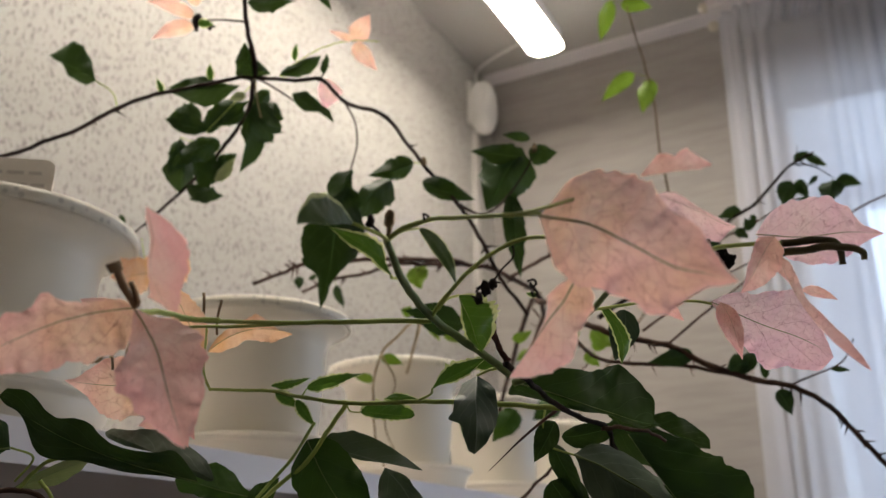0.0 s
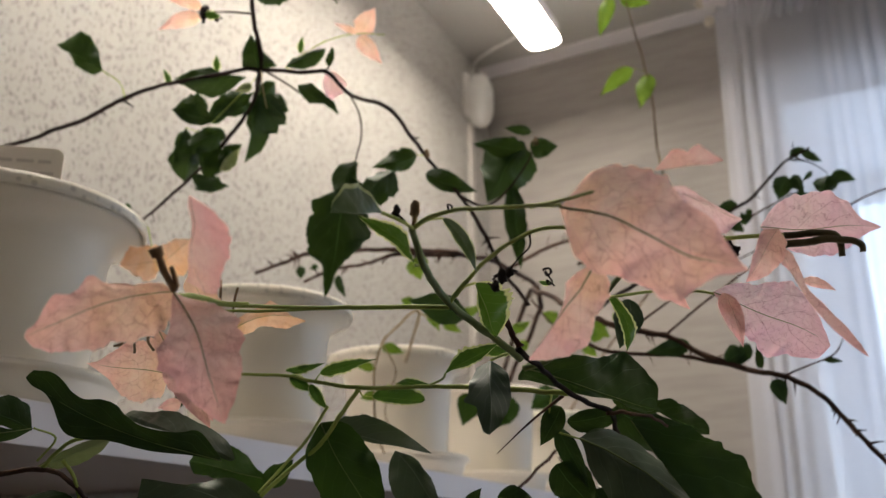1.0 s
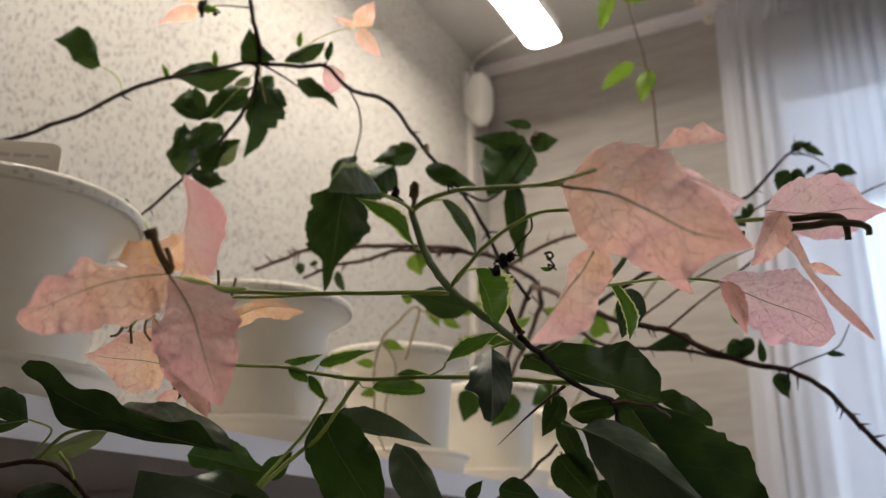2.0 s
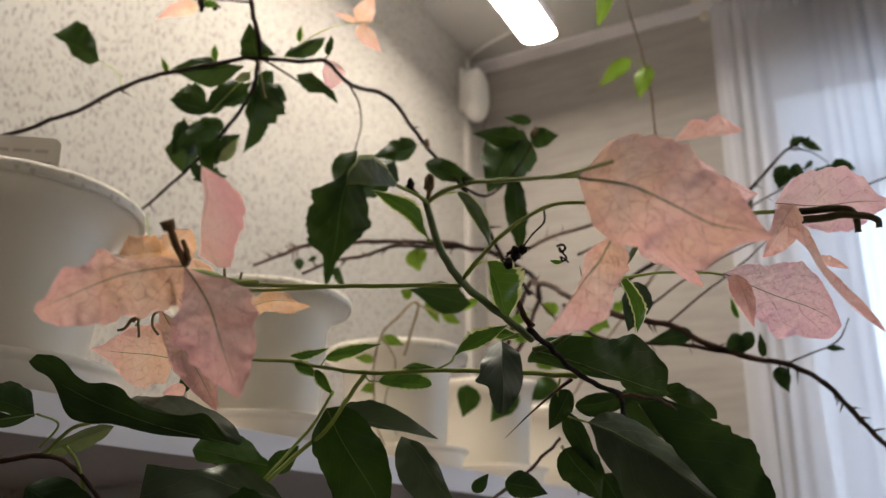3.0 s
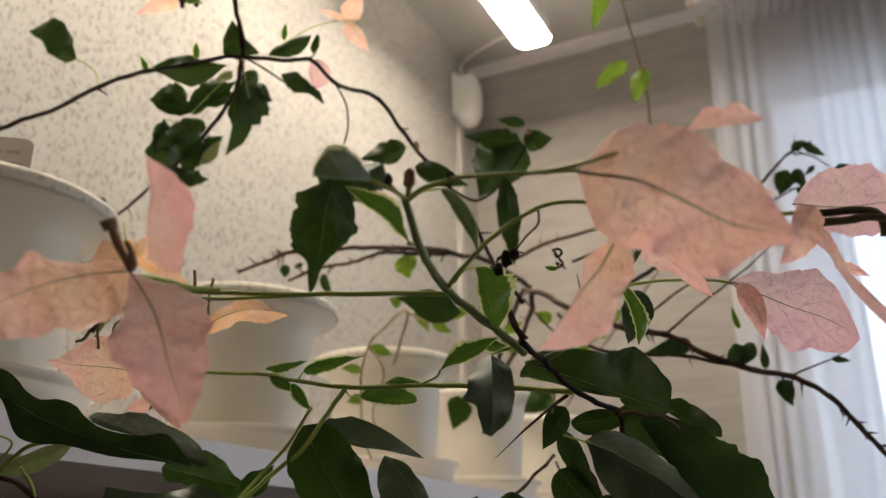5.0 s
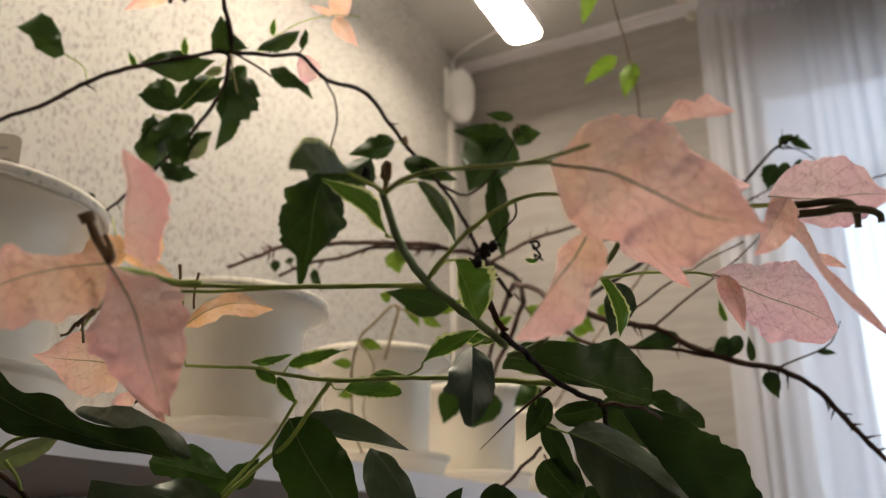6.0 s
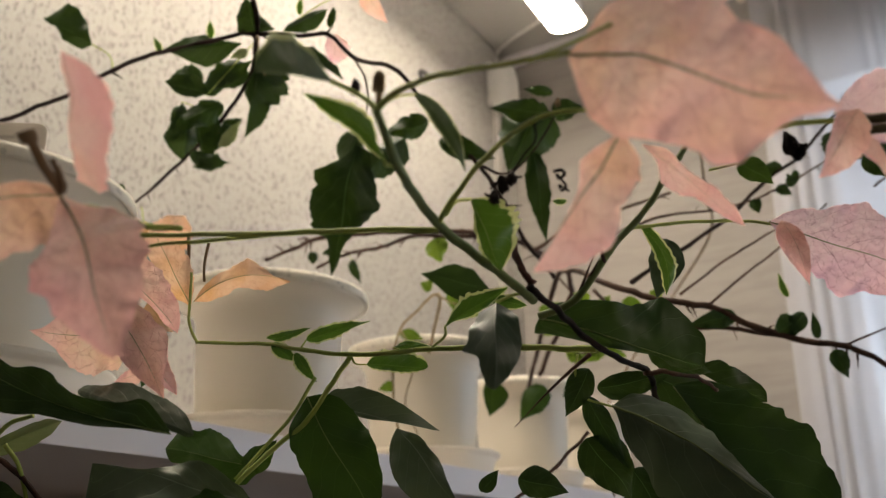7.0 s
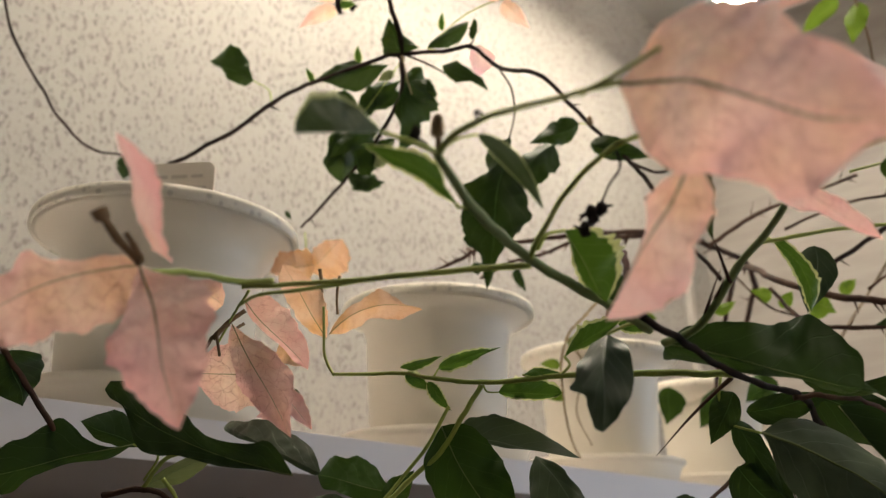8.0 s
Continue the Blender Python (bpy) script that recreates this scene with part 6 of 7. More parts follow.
# the large bracts
leaf(bougain, "bract", PINK, (-0.0682, 0.1915, 1.6827), (-0.0257, 0.1902, 1.6594), (-0.12, -0.98, -0.16), fine=3, rib=0.0006, wave=0.17, fold=0.24, curl=0.06, ragged=0.045, crumple=0.10, sway=0.11,
     outline=[(4.1, 2.3), (10.0, 5.7), (12.6, 9.0), (14.3, 10.8), (15.2, 12.0), (15.6, 12.3), (14.8, 11.4), (13.1, 10.9), (10.8, 11.9), (9.3, 12.9), (8.2, 11.6), (5.9, 6.0), (3.5, 3.3), (1.4, 2.0), (0.5, 0.9)])
leaf(bougain, "bract", PINK, (-0.0639, 0.2056, 1.6723), (-0.0849, 0.2087, 1.6489), (0.27, -0.89, -0.37), fine=3, rib=0.0004, wave=0.07, fold=0.12,
     outline=[(2.4, 0.4), (5.5, 1.1), (6.6, 2.0), (7.6, 2.7), (7.7, 3.3), (7.8, 2.0), (8.6, 0.9), (9.5, 0.5), (9.4, 0.2), (9.1, 0.2), (7.8, 0.2), (6.0, 0.2), (4.4, 0.2), (2.4, 0.2), (1.0, 0.2)])
leaf(bougain, "bract", ROSE, (-0.0476, 0.2069, 1.6946), (-0.0306, 0.2082, 1.6942), (0.07, -0.91, -0.42), fine=2, wave=0.1,
     outline=[(0.5, 0.2), (1.3, 0.2), (2.3, 0.2), (3.3, 0.2), (4.2, 0.2), (4.7, 0.2), (4.2, 0.2), (3.7, 0.2), (4.3, 0.3), (4.9, 0.4), (3.8, 0.5), (2.7, 0.6), (1.7, 0.4), (1.0, 0.2), (0.4, 0.2)])
leaf(bougain, "bract", LILAC, (-0.0523, 0.2404, 1.7035), (-0.0338, 0.2544, 1.6950), (0.38, -0.80, -0.46), fine=3, wave=0.3, ragged=0.1,
     outline=[(0.6, 0.5), (1.7, 1.5), (2.3, 2.5), (2.5, 2.8), (2.5, 2.8), (2.0, 3.0), (1.5, 3.5), (1.2, 4.2), (0.9, 5.0), (0.7, 5.8), (0.5, 6.0), (0.3, 6.0), (0.2, 5.3), (0.2, 2.2), (0.2, 0.9)])
leaf(bougain, "bract", ROSE, (-0.0749, 0.2578, 1.6951), (-0.0573, 0.2837, 1.6777), (0.41, -0.68, -0.60), fine=2, wave=0.22, ragged=0.1,
     outline=[(1.2, 0.4), (3.0, 1.0), (2.3, 4.1), (2.1, 4.5), (2.6, 2.4), (2.8, 1.9), (2.5, 1.7), (1.8, 1.2), (0.7, 0.5)])
leaf(bougain, "bract", LILAC, (-0.0314, 0.2749, 1.6992), (0.0029, 0.2908, 1.6985), (0.39, -0.85, -0.36), fine=3, rib=0.0003, wave=0.06,
     outline=[(2.0, 1.0), (5.3, 2.6), (7.4, 4.5), (9.3, 6.8), (9.8, 7.7), (10.3, 8.6), (11.0, 9.1), (11.4, 9.3), (10.6, 8.7), (7.8, 6.8), (4.4, 4.2), (2.5, 2.8), (1.6, 1.6), (0.9, 0.9), (0.4, 0.4)])
leaf(bougain, "bract", LILAC, (-0.0602, 0.3469, 1.7010), (-0.0207, 0.3552, 1.6764), (0.07, -0.98, -0.20), fine=3, rib=0.0004, wave=0.06, fold=0.08,
     bow=0.017, outline=[(1.6, 1.0), (4.4, 2.6), (6.9, 4.6), (8.1, 6.8), (9.2, 8.2), (11.3, 9.7), (13.4, 11.8), (15.5, 14.0), (14.3, 14.8), (12.7, 13.1), (10.1, 10.8), (7.8, 9.3), (5.1, 8.2), (2.9, 6.9), (1.2, 4.8)])
leaf(bougain, "bract", ROSE, (-0.0253, 0.2664, 1.6947), (-0.0362, 0.2635, 1.6784), (0.33, -0.94, -0.09), fine=2, wave=0.15, ragged=0.05,
     outline=[(1.4, 1.0), (3.8, 2.6), (4.5, 3.9), (4.9, 3.7), (5.4, 3.4), (5.8, 3.2), (5.7, 2.9), (5.5, 2.6), (5.3, 2.2), (4.7, 1.8), (3.9, 1.2), (3.2, 0.8), (2.2, 0.5), (1.2, 0.3), (0.5, 0.2)])
leaf(bougain, "bract", ROSE, (-0.0257, 0.2721, 1.6905), (-0.0068, 0.2793, 1.6557), (0.03, -0.98, -0.19), fold=0.5, wave=0.06, ragged=0.025, fine=2,
     bow=-0.087, outline=[(1.1, 0.7), (2.4, 1.9), (2.5, 1.1), (2.6, 0.2), (2.3, 0.2), (1.9, 0.2), (2.3, 0.2), (2.8, 0.2), (3.0, 0.2), (3.1, 0.2), (3.0, 0.2), (2.4, 0.2), (1.9, 0.2), (1.1, 0.2), (0.5, 0.2)])
leaf(bougain, "bract", ROSE, (-0.0243, 0.3152, 1.6919), (-0.0144, 0.3219, 1.6884), (0.41, -0.81, -0.41), 0.0023, 0.0017)
leaf(bougain, "bract", ROSE, (-0.0560, 0.3434, 1.6993), (-0.0510, 0.3457, 1.6769), (0.12, -0.99, -0.08), 0.0034, 0.0059, wave=0.25)
stem(bougain, "stem", STEM_GREEN, [(-0.0763, 0.1924, 1.6846), (-0.0707, 0.1908, 1.6840), (-0.0642, 0.1886, 1.6832), (-0.0582, 0.1871, 1.6830)], 0.00050, 0.00035, 0.12)
withered(bougain, (-0.0432, 0.2823, 1.6973), 0.00260, 9)
withered(bougain, (-0.0419, 0.2838, 1.6953), 0.00220, 10)

# leaves of the flowering plant
leaf(bougain, "leaf", SHADED_RIM, (-0.1123, 0.1787, 1.6849), (-0.1160, 0.1613, 1.6796), (0.74, -0.67, -0.51), fine=3, fold=0.1, wave=0.1, twist=0.0, sway=0.0, stalk=[(-0.1109, 0.1930, 1.6850), (-0.1104, 0.1861, 1.6846)],
     outline=[(0.2, 0.6), (0.2, 1.5), (0.2, 2.6), (0.2, 3.8), (0.2, 4.9), (0.2, 6.0), (0.2, 6.7), (0.2, 7.4), (0.2, 7.3), (0.2, 7.0), (0.2, 7.2), (0.2, 6.7), (0.2, 5.0), (0.2, 3.3), (0.2, 2.0)])
leaf(bougain, "leaf", RIMMED, (-0.1173, 0.2051, 1.6796), (-0.1222, 0.1822, 1.6870), (0.73, -0.25, -0.64), fold=0.5, fine=2, stalk=[(-0.1172, 0.2107, 1.6807), (-0.1181, 0.2070, 1.6798)],
     bow=-0.083, outline=[(0.3, 0.2), (0.7, 0.3), (1.3, 0.5), (1.7, 0.7), (1.8, 2.5), (1.8, 3.5), (1.9, 3.4), (2.0, 3.3), (2.0, 3.0), (2.1, 2.4), (1.8, 1.9), (1.3, 1.3), (0.8, 0.8), (0.5, 0.4), (0.2, 0.2)])
leaf(bougain, "leaf", SHADED_RIM, (-0.1038, 0.1967, 1.6882), (-0.1039, 0.2176, 1.6783), (0.56, -0.35, -0.75), 0.0023, 0.0017, fold=0.5, wave=0.3, twist=0.3, bow=0.06, fine=2, stalk=[(-0.1104, 0.1929, 1.6856), (-0.1064, 0.1934, 1.6869)])
leaf(bougain, "leaf", RIMMED, (-0.1161, 0.2425, 1.6840), (-0.1178, 0.2618, 1.6705), (0.48, -0.48, -0.74), fine=2, rib=0.0003, stalk=[(-0.1206, 0.2375, 1.6789), (-0.1169, 0.2361, 1.6812)],
     outline=[(1.3, 0.2), (3.4, 0.3), (5.9, 0.4), (7.6, 0.9), (8.8, 1.5), (10.1, 2.3), (10.0, 2.7), (9.9, 2.8), (9.8, 3.0), (8.5, 2.9), (7.2, 2.5), (5.0, 2.1), (3.2, 1.7), (1.7, 0.9), (0.7, 0.4)])
leaf(bougain, "leaf", GREY, (-0.1248, 0.2723, 1.6653), (-0.1199, 0.2596, 1.6379), (0.46, -0.77, 0.44), fine=3, wave=0.12, curl=0.14, crumple=0.02, frill=0.0, ragged=0.02, fold=0.55, stalk=[(-0.1172, 0.2812, 1.6681), (-0.1205, 0.2770, 1.6682)],
     outline=[(3.0, 1.9), (4.7, 4.6), (5.3, 5.1), (6.0, 5.8), (6.4, 6.5), (6.7, 7.2), (7.0, 7.3), (7.1, 7.6), (6.6, 8.7), (6.0, 4.8), (5.1, 4.1), (4.2, 3.4), (3.3, 2.8), (1.8, 2.3), (0.7, 1.7)])
leaf(bougain, "leaf", RIMMED, (-0.1530, 0.2924, 1.6670), (-0.1315, 0.2945, 1.6768), (0.20, -0.93, -0.30), fine=2, ragged=0.08, wave=0.2, stalk=[(-0.1784, 0.3261, 1.6703), (-0.1637, 0.3103, 1.6689)],
     outline=[(0.5, 0.2), (1.3, 0.2), (2.3, 0.3), (3.5, 0.8), (4.0, 1.4), (4.5, 2.1), (5.0, 2.3), (4.8, 2.3), (4.1, 2.2), (3.4, 2.1), (2.7, 1.6), (1.9, 1.1), (1.2, 0.7), (0.7, 0.4), (0.3, 0.2)])
leaf(bougain, "leaf", RIMMED, (-0.1388, 0.3244, 1.6794), (-0.1499, 0.3181, 1.6823), (0.40, -0.88, -0.28), fine=2,
     outline=[(0.2, 0.2), (0.7, 0.6), (1.2, 1.0), (1.7, 1.5), (2.1, 1.8), (2.4, 2.0), (2.6, 2.3), (2.9, 2.5), (3.1, 2.5), (3.1, 2.4), (3.0, 2.3), (2.9, 2.2), (2.0, 1.5), (1.1, 0.8), (0.4, 0.3)])
leaf(bougain, "leaf", RIMMED, (-0.2452, 0.3125, 1.6804), (-0.2277, 0.3183, 1.6834), (0.34, -0.90, -0.26), 0.0022, 0.0020, wave=0.5, fold=0.5, ragged=0.1)
leaf(bougain, "leaf", RIMMED, (-0.2304, 0.3187, 1.6790), (-0.2058, 0.3271, 1.6847), (0.37, -0.90, -0.25), 0.0035, 0.0027, wave=0.4, fold=0.45, ragged=0.09, fine=2, stalk=[(-0.2320, 0.3178, 1.6760)])
leaf(bougain, "leaf", RIMMED, (-0.2070, 0.3263, 1.6678), (-0.1858, 0.3360, 1.6660), (0.40, -0.90, -0.15), 0.0063, 0.0024, a=0.5, b=0.5, wave=0.4, fine=2, ragged=0.09, stalk=[(-0.2127, 0.3241, 1.6713), (-0.2113, 0.3249, 1.6684)])
leaf(bougain, "leaf", RIMMED, (-0.1939, 0.3243, 1.6721), (-0.1773, 0.3265, 1.6705), (0.12, -0.98, -0.15), 0.0021, 0.0014, wave=0.5, fold=0.5, stalk=[(-0.1908, 0.3239, 1.6710)])
leaf(bougain, "leaf", RIMMED, (-0.2438, 0.3141, 1.6785), (-0.2342, 0.3199, 1.6711), (0.48, -0.88, -0.07), 0.0032, 0.0030)
leaf(bougain, "leaf", RIMMED, (-0.2352, 0.3181, 1.6744), (-0.2285, 0.3239, 1.6631), (0.56, -0.82, -0.10), 0.0025, 0.0030)
leaf(bougain, "leaf", RIMMED, (-0.0926, 0.3079, 1.6938), (-0.0925, 0.3309, 1.6769), (0.41, -0.52, -0.75), fold=0.4, fine=2, stalk=[(-0.0936, 0.3033, 1.6921)],
     bow=0.124, outline=[(0.9, 0.2), (2.2, 0.6), (2.3, 1.1), (2.4, 1.6), (2.4, 1.9), (2.5, 2.2), (2.8, 2.5), (3.0, 2.6), (3.3, 2.5), (3.6, 2.4), (2.9, 2.3), (2.3, 2.1), (1.7, 1.4), (0.9, 0.7), (0.4, 0.3)])
leaf(bougain, "leaf", GREY, (-0.0968, 0.3553, 1.7052), (-0.1039, 0.3599, 1.6850), (0.26, -0.92, -0.30), 0.0066, 0.0061, fine=2)
leaf(bougain, "leaf", RIMMED, (-0.0988, 0.2649, 1.6876), (-0.1040, 0.2672, 1.6898), (-0.42, -0.91, -0.04), 0.0011, 0.0009)
withered(bougain, (-0.1148, 0.1901, 1.6899), 0.00140, 11)
withered(bougain, (-0.1092, 0.1907, 1.6897), 0.00190, 12, TUBE, label="brown withered bud")
stem(bougain, "twig", TUBE, [(-0.1111, 0.1929, 1.6850), (-0.1098, 0.1919, 1.6875), (-0.1092, 0.1907, 1.6897)], 0.00050, 0.00090, 0.12)
stem(bougain, "twig", DRIED, [(-0.1116, 0.1926, 1.6850), (-0.1130, 0.1909, 1.6873), (-0.1149, 0.1889, 1.6895)], 0.00040, 0.00030, 0.12)
stem(bougain, "twig", DRIED, [(-0.0990, 0.1911, 1.6873), (-0.0990, 0.1905, 1.6888), (-0.0981, 0.1912, 1.6883), (-0.0986, 0.1915, 1.6869)], 0.00030, 0.00030, 0.12)
stem(bougain, "twig", DRIED, [(-0.0893, 0.2241, 1.6904), (-0.0914, 0.2287, 1.6880), (-0.0957, 0.2309, 1.6860), (-0.1000, 0.2342, 1.6842)], 0.00030, 0.00025, 0.12)
withered(bougain, (-0.1035, 0.2357, 1.6820), 0.00200, 13)
withered(bougain, (-0.1061, 0.2363, 1.6800), 0.00160, 14)
withered(bougain, (-0.1014, 0.2361, 1.6836), 0.00150, 15)
stem(bougain, "twig", DRIED, [(-0.0899, 0.2360, 1.6829), (-0.0885, 0.2374, 1.6835), (-0.0876, 0.2371, 1.6820), (-0.0888, 0.2360, 1.6808), (-0.0896, 0.2374, 1.6826), (-0.0884, 0.2374, 1.6806), (-0.0875, 0.2372, 1.6788), (-0.0893, 0.2389, 1.6786), (-0.0893, 0.2374, 1.6796), (-0.0886, 0.2390, 1.6791), (-0.0875, 0.2386, 1.6779)], 0.00036, 0.00024, 0.3, label="curled dried tendril")
leaf(bougain, "leaf", MIDGREEN, (-0.0607, 0.3072, 1.7062), (-0.0526, 0.3139, 1.7001), (0.29, -0.81, -0.51), 0.0040, 0.0033, fine=2, stalk=[(-0.0704, 0.3141, 1.7093)])
leaf(thorny, "leaf", FAR_GREEN, (-0.0343, 0.5459, 1.8017), (-0.0206, 0.5579, 1.7898), (0.22, -0.80, -0.56), 0.0078, 0.0085)

# large dark leaves low on the plant
leaf(bougain, "leaf", GREEN, (-0.2136, 0.2396, 1.6325), (-0.2958, 0.2186, 1.6657), (0.18, -0.98, 0.06), fine=3, rib=0.0004, wave=0.12, fold=0.0, twist=0.0, curl=0.0,
     bow=0.048, outline=[(0.2, 2.3), (0.2, 5.7), (0.5, 8.4), (1.5, 6.5), (2.5, 5.1), (3.3, 4.6), (3.9, 5.5), (5.2, 7.8), (7.7, 7.8), (8.8, 5.0), (5.5, 5.1), (1.6, 7.2), (0.5, 7.2), (0.9, 5.2), (0.6, 3.4)])
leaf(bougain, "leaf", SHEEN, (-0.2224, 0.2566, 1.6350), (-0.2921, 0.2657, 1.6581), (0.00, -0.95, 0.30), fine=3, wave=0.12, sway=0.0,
     outline=[(1.2, 1.8), (1.6, 4.1), (1.7, 5.6), (1.5, 6.6), (1.2, 7.2), (0.8, 6.9), (0.5, 7.5), (1.0, 8.0), (1.5, 6.5), (1.9, 5.1), (1.9, 4.2), (1.9, 3.6), (1.7, 3.0), (0.9, 2.6), (0.4, 1.1)])
leaf(bougain, "leaf", MIDGREEN, (-0.2671, 0.3371, 1.6346), (-0.3145, 0.3299, 1.6452), (-0.01, -0.99, 0.14), fine=3, rib=0.0004, wave=0.15, twist=0.0,
     outline=[(3.3, 0.6), (6.5, 1.5), (7.7, 2.5), (7.8, 3.9), (7.5, 5.9), (6.9, 8.2), (6.1, 9.9), (5.5, 11.5), (5.2, 11.4), (4.9, 9.7), (4.6, 9.8), (4.8, 10.0), (5.0, 9.2), (3.6, 8.1), (1.9, 7.3)])
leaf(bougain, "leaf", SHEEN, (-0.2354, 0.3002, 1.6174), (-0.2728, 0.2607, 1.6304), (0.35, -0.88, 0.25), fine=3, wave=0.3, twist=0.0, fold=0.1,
     outline=[(5.5, 0.8), (7.7, 2.2), (9.8, 3.3), (11.1, 4.5), (12.4, 6.2), (13.7, 7.6), (14.6, 8.1), (15.4, 7.2), (16.2, 3.8), (16.3, 1.3), (16.3, 0.6), (16.1, 0.3), (14.5, 0.2), (13.1, 0.2), (10.9, 0.2)])
leaf(bougain, "leaf", MIDGREEN, (-0.2343, 0.2903, 1.6119), (-0.2741, 0.2658, 1.6130), (0.35, -0.90, 0.00), fine=3, wave=0.12, twist=0.0,
     outline=[(2.4, 3.4), (6.4, 6.7), (7.9, 8.4), (9.0, 9.4), (10.2, 10.3), (10.8, 10.4), (10.4, 10.4), (10.0, 10.5), (9.6, 11.6), (8.8, 12.1), (6.8, 10.7), (5.1, 8.4), (3.6, 6.5), (1.9, 4.9), (0.8, 2.1)])
leaf(bougain, "leaf", GREEN, (-0.3194, 0.2437, 1.6512), (-0.3632, 0.2018, 1.6381), (0.71, -0.68, -0.19), fine=2, rib=0.0004, wave=0.06, stalk=[(-0.3290, 0.2551, 1.6394), (-0.3180, 0.2539, 1.6481)],
     outline=[(1.7, 0.2), (3.5, 1.3), (2.5, 6.5), (2.1, 15.5), (3.0, 13.4), (4.6, 11.1), (8.0, 9.5), (7.6, 5.2), (2.9, 2.0)])
leaf(bougain, "leaf", GREEN, (-0.3324, 0.2529, 1.6521), (-0.3468, 0.2345, 1.6620), (0.78, -0.63, -0.04), fine=2, wave=0.05,
     outline=[(0.7, 2.2), (1.7, 5.6), (2.9, 8.9), (3.2, 9.2), (3.6, 9.5), (3.9, 9.1), (2.8, 6.5), (1.5, 3.8), (0.6, 1.5)])
leaf(bougain, "leaf", PALE, (-0.3250, 0.2516, 1.6363), (-0.2991, 0.2663, 1.6476), (0.56, -0.79, -0.24), fine=2, wave=0.08, twist=0.0, rib=0.0004,
     outline=[(0.4, 0.9), (1.0, 2.2), (1.8, 3.8), (2.5, 4.4), (2.8, 4.9), (3.2, 4.7), (2.9, 3.7), (2.5, 2.6), (1.0, 1.0)])
leaf(bougain, "leaf", GREEN, (-0.3139, 0.2393, 1.6217), (-0.2768, 0.2535, 1.6047), (0.41, -0.90, 0.16), 0.0092, 0.0103, fine=2)
leaf(bougain, "leaf", MIDGREEN, (-0.2291, 0.3189, 1.6568), (-0.2055, 0.3287, 1.6132), (0.47, -0.88, 0.06), fine=2, rib=0.0005, fold=0.2,
     outline=[(6.6, 4.9), (10.1, 10.1), (12.2, 13.2), (13.2, 13.8), (13.7, 14.4), (12.6, 14.6), (11.1, 14.9), (8.1, 8.1), (4.6, 3.1)])
leaf(bougain, "leaf", SHEEN, (-0.2273, 0.3247, 1.6538), (-0.1938, 0.3574, 1.6455), (0.66, -0.73, -0.18), fine=2, fold=0.35,
     outline=[(6.3, 0.2), (8.3, 0.6), (10.0, 0.8), (9.9, 1.0), (8.7, 0.5), (7.0, 0.2), (4.9, 0.2), (2.8, 0.2), (1.1, 0.2)])
leaf(bougain, "leaf", SHEEN, (-0.2085, 0.3492, 1.6469), (-0.1847, 0.3562, 1.6162), (0.36, -0.93, 0.07), fine=2,
     outline=[(1.3, 4.9), (3.2, 8.6), (5.0, 11.2), (5.0, 12.5), (5.1, 12.5), (3.8, 12.4), (2.6, 8.6), (1.4, 4.6), (0.5, 1.8)])
leaf(bougain, "leaf", MIDGREEN, (-0.2546, 0.3138, 1.6316), (-0.2410, 0.3167, 1.6415), (0.40, -0.87, -0.30), 0.0047, 0.0052, fine=2)
leaf(bougain, "leaf", GREEN, (-0.2842, 0.2928, 1.6745), (-0.2915, 0.2937, 1.6632), (0.58, -0.70, -0.43), 0.0034, 0.0039)
leaf(bougain, "leaf", GREEN, (-0.1274, 0.3080, 1.6691), (-0.0877, 0.3516, 1.6569), (0.64, -0.69, -0.33), fine=3, rib=0.0005, wave=0.22,
     outline=[(2.5, 4.1), (6.1, 3.8), (7.9, 3.5), (9.9, 3.3), (10.8, 3.2), (11.9, 3.0), (12.1, 2.5), (13.0, 2.0), (14.4, 1.6), (17.8, 1.3), (16.4, 2.1), (14.3, 3.0), (11.9, 3.1), (9.7, 3.1), (6.6, 1.6)])
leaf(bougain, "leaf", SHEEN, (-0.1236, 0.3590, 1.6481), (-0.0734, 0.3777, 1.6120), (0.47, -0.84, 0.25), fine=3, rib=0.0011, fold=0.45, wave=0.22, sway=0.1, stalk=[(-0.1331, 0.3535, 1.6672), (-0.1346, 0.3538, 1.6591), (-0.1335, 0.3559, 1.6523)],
     outline=[(5.8, 1.2), (9.7, 3.7), (13.8, 7.7), (15.5, 11.1), (17.0, 13.2), (16.1, 15.0), (15.1, 16.5), (12.0, 15.3), (6.7, 13.2), (4.8, 11.2), (3.4, 9.2), (2.5, 7.4), (1.7, 4.8), (0.9, 2.6), (0.4, 1.1)])
leaf(bougain, "leaf", GREEN, (-0.1368, 0.3688, 1.6548), (-0.1266, 0.3791, 1.6283), (0.36, -0.91, -0.21), 0.0045, 0.0049, fold=0.4, fine=2)
leaf(bougain, "leaf", GREEN, (-0.1301, 0.3947, 1.6298), (-0.1181, 0.4060, 1.6033), (0.37, -0.90, -0.22), 0.0087, 0.0087, fine=2)
leaf(bougain, "leaf", GREEN, (-0.1115, 0.3975, 1.6602), (-0.0710, 0.4295, 1.5905), (0.30, -0.92, -0.25), fine=3, rib=0.0005, wave=0.25, ragged=0.06,
     outline=[(10.8, 0.3), (15.9, 0.5), (22.7, 0.3), (27.9, 0.2), (29.0, 0.2), (26.9, 0.5), (22.5, 1.2), (15.5, 0.9), (8.1, 0.3)])
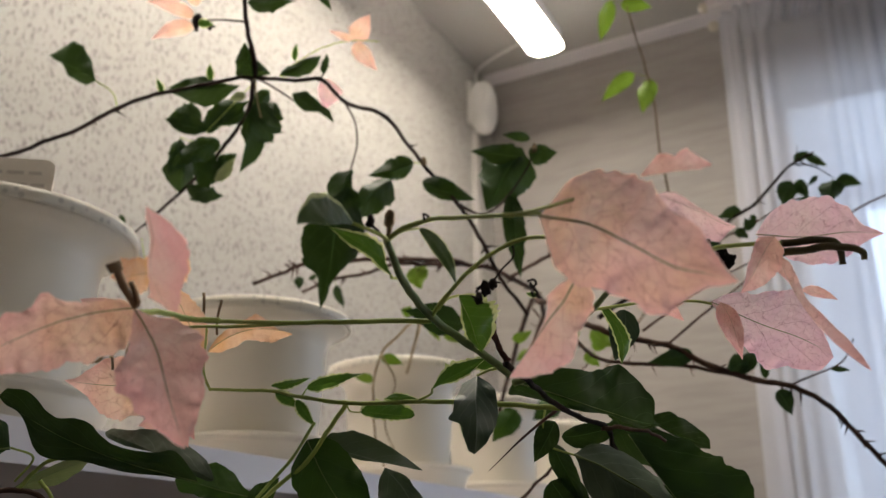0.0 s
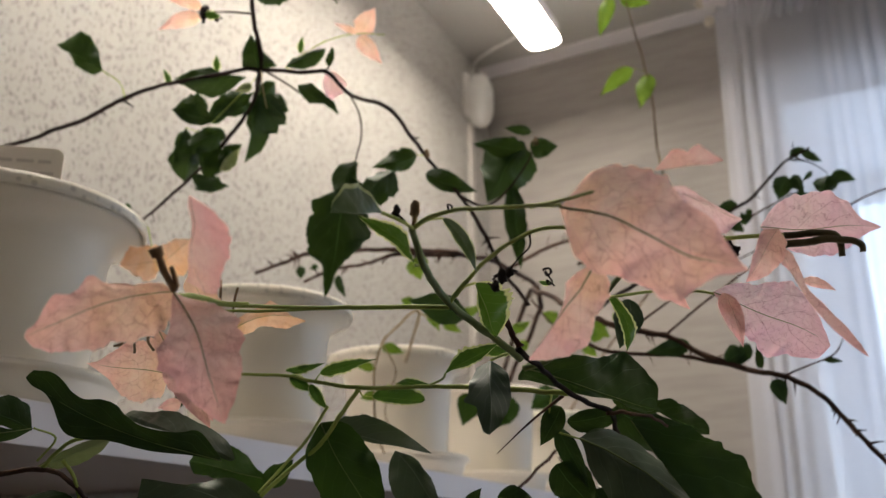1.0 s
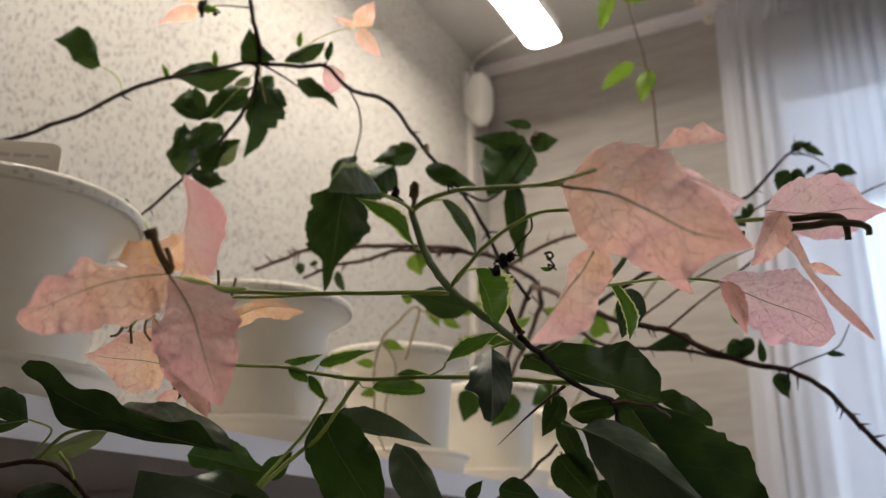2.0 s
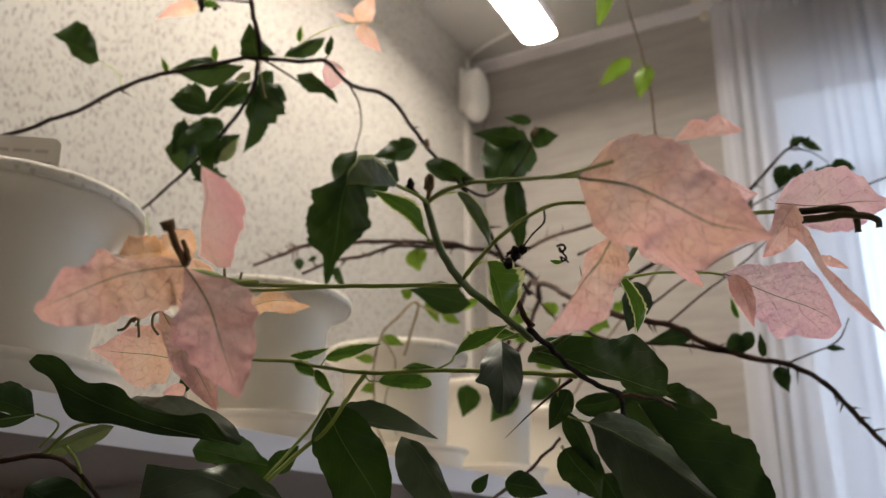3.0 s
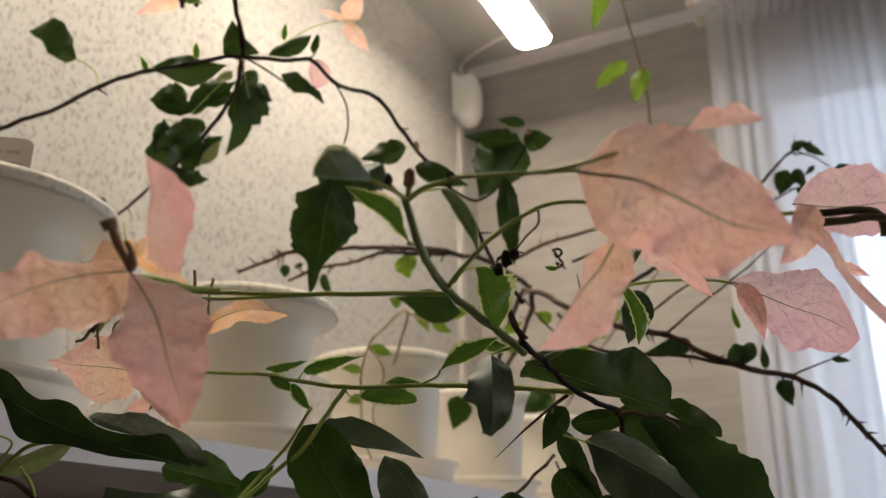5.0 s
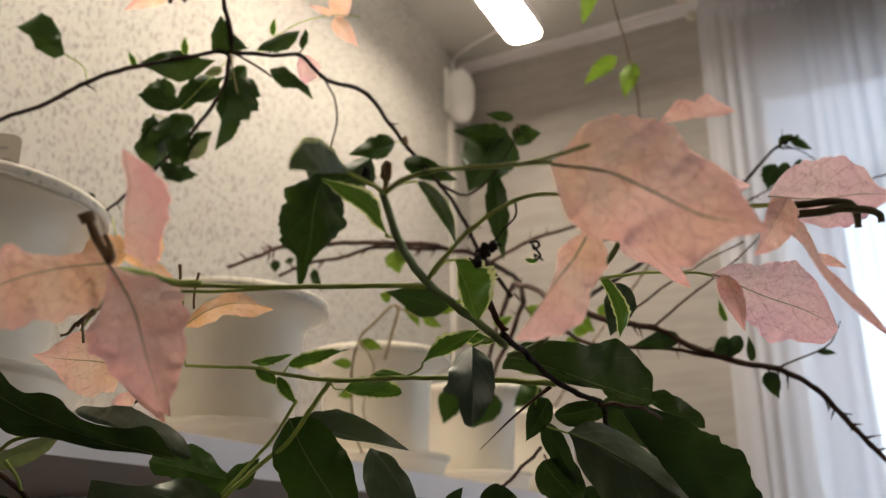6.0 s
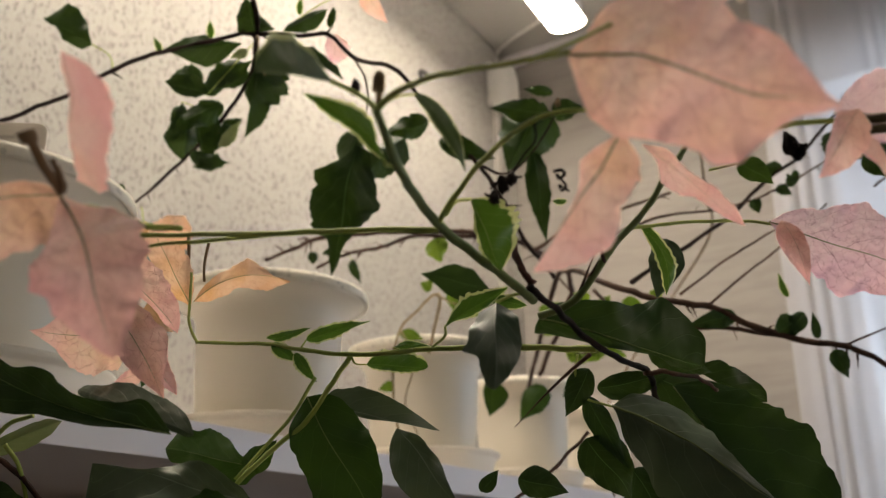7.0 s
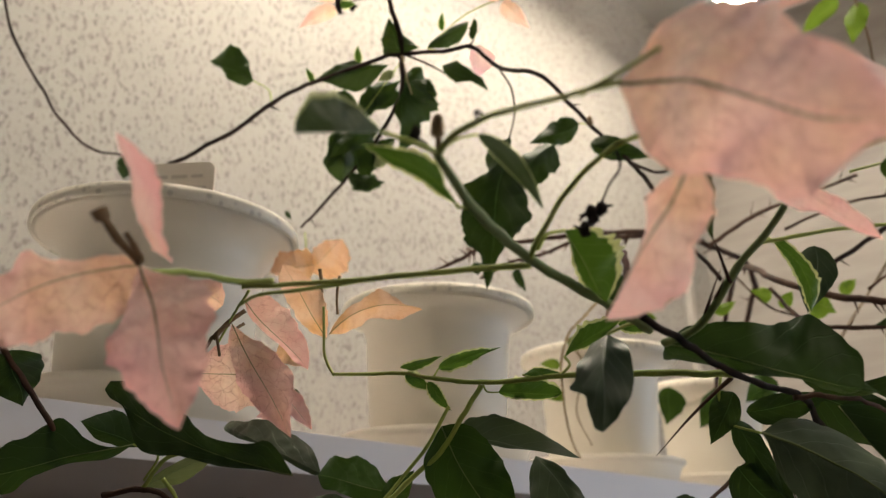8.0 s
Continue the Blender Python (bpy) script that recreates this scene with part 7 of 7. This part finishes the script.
leaf(bougain, "leaf", GREEN, (-0.1057, 0.4033, 1.6678), (-0.0825, 0.4265, 1.6552), (0.54, -0.75, -0.38), fine=2,
     outline=[(2.0, 0.2), (5.1, 0.3), (7.6, 0.7), (7.4, 1.2), (7.3, 1.6), (6.8, 1.9), (5.8, 1.9), (4.8, 1.9), (2.9, 0.8)])
leaf(bougain, "leaf", GREEN, (-0.1099, 0.3582, 1.6701), (-0.0919, 0.3812, 1.6603), (0.61, -0.66, -0.43), 0.0054, 0.0057, fine=2)
leaf(bougain, "leaf", GREEN, (-0.1214, 0.3996, 1.6660), (-0.0890, 0.4344, 1.6427), (0.53, -0.75, -0.38), 0.0087, 0.0102, fine=2)
leaf(bougain, "leaf", GREEN, (-0.1293, 0.3541, 1.6616), (-0.1401, 0.3551, 1.6456), (0.28, -0.93, -0.25), 0.0046, 0.0055, fine=2)
leaf(bougain, "leaf", GREEN, (-0.1316, 0.3668, 1.6569), (-0.1059, 0.3783, 1.6613), (0.42, -0.89, -0.15), 0.0042, 0.0059, fine=2)
leaf(bougain, "leaf", GREEN, (-0.1387, 0.3704, 1.6393), (-0.1279, 0.3851, 1.6173), (0.45, -0.83, -0.33), 0.0094, 0.0094, fine=2)
leaf(bougain, "leaf", GREEN, (-0.1680, 0.3723, 1.6270), (-0.1519, 0.3830, 1.6213), (0.52, -0.85, -0.12), 0.0060, 0.0060, fine=2)
leaf(bougain, "leaf", GREEN, (-0.1817, 0.3672, 1.6225), (-0.1739, 0.3679, 1.6304), (0.31, -0.93, -0.21), 0.0036, 0.0036)
stem(bougain, "stem", STEM_BROWN, [(-0.3341, 0.2422, 1.6332), (-0.3182, 0.2496, 1.6350), (-0.3084, 0.2567, 1.6301), (-0.3003, 0.2672, 1.6148)], 0.00120, 0.00090, 0.12)
stem(bougain, "stem", STEM_GREEN, [(-0.3182, 0.2496, 1.6350), (-0.3096, 0.2492, 1.6411), (-0.3022, 0.2488, 1.6455), (-0.2935, 0.2502, 1.6472)], 0.00090, 0.00070, 0.12)
stem(bougain, "stem", STEM_GREEN, [(-0.3099, 0.2525, 1.6383), (-0.3065, 0.2577, 1.6301), (-0.3069, 0.2634, 1.6158)], 0.00080, 0.00070, 0.12)
stem(bougain, "stem", STEM_BROWN, [(-0.3494, 0.1926, 1.6971), (-0.3470, 0.1994, 1.6880), (-0.3440, 0.2087, 1.6749), (-0.3408, 0.2194, 1.6597), (-0.3365, 0.2289, 1.6486)], 0.00130, 0.00110, 0.12)
leaf(bougain, "leaf", GREEN, (-0.3446, 0.2031, 1.6850), (-0.3465, 0.2114, 1.6648), (0.92, -0.33, -0.22), 0.0097, 0.0129, fine=2)
leaf(bougain, "leaf", GREEN, (-0.1211, 0.4315, 1.6389), (-0.0964, 0.4552, 1.5982), (0.37, -0.88, -0.29), 0.0174, 0.0174, fine=2)
leaf(bougain, "leaf", GREEN, (-0.0925, 0.4321, 1.6296), (-0.1023, 0.4346, 1.6117), (0.14, -0.97, -0.21), 0.0096, 0.0096, fine=2)

# pot and stand that carry the flowering plant
flower_pot((0.02, 0.47, 1.30), 0.095, 0.15, "pale grey plastic flower pot under the flowering plant", "flower pots")
stand = thing("plant_stand", (0.02, 0.47, 0.0), "tall white wooden plant stand under the flowering plant", "plant stand")
part("top", box(bmesh.new(), -0.12, 0.16, 0.33, 0.61, 1.275, 1.2995, 0.004), WHITEPAINT, stand)
for x in (-0.10, 0.14):
    for y in (0.35, 0.59):
        part("leg", box(bmesh.new(), x - 0.014, x + 0.014, y - 0.014, y + 0.014, 0.0, 1.275, 0.003), WHITEPAINT, stand)
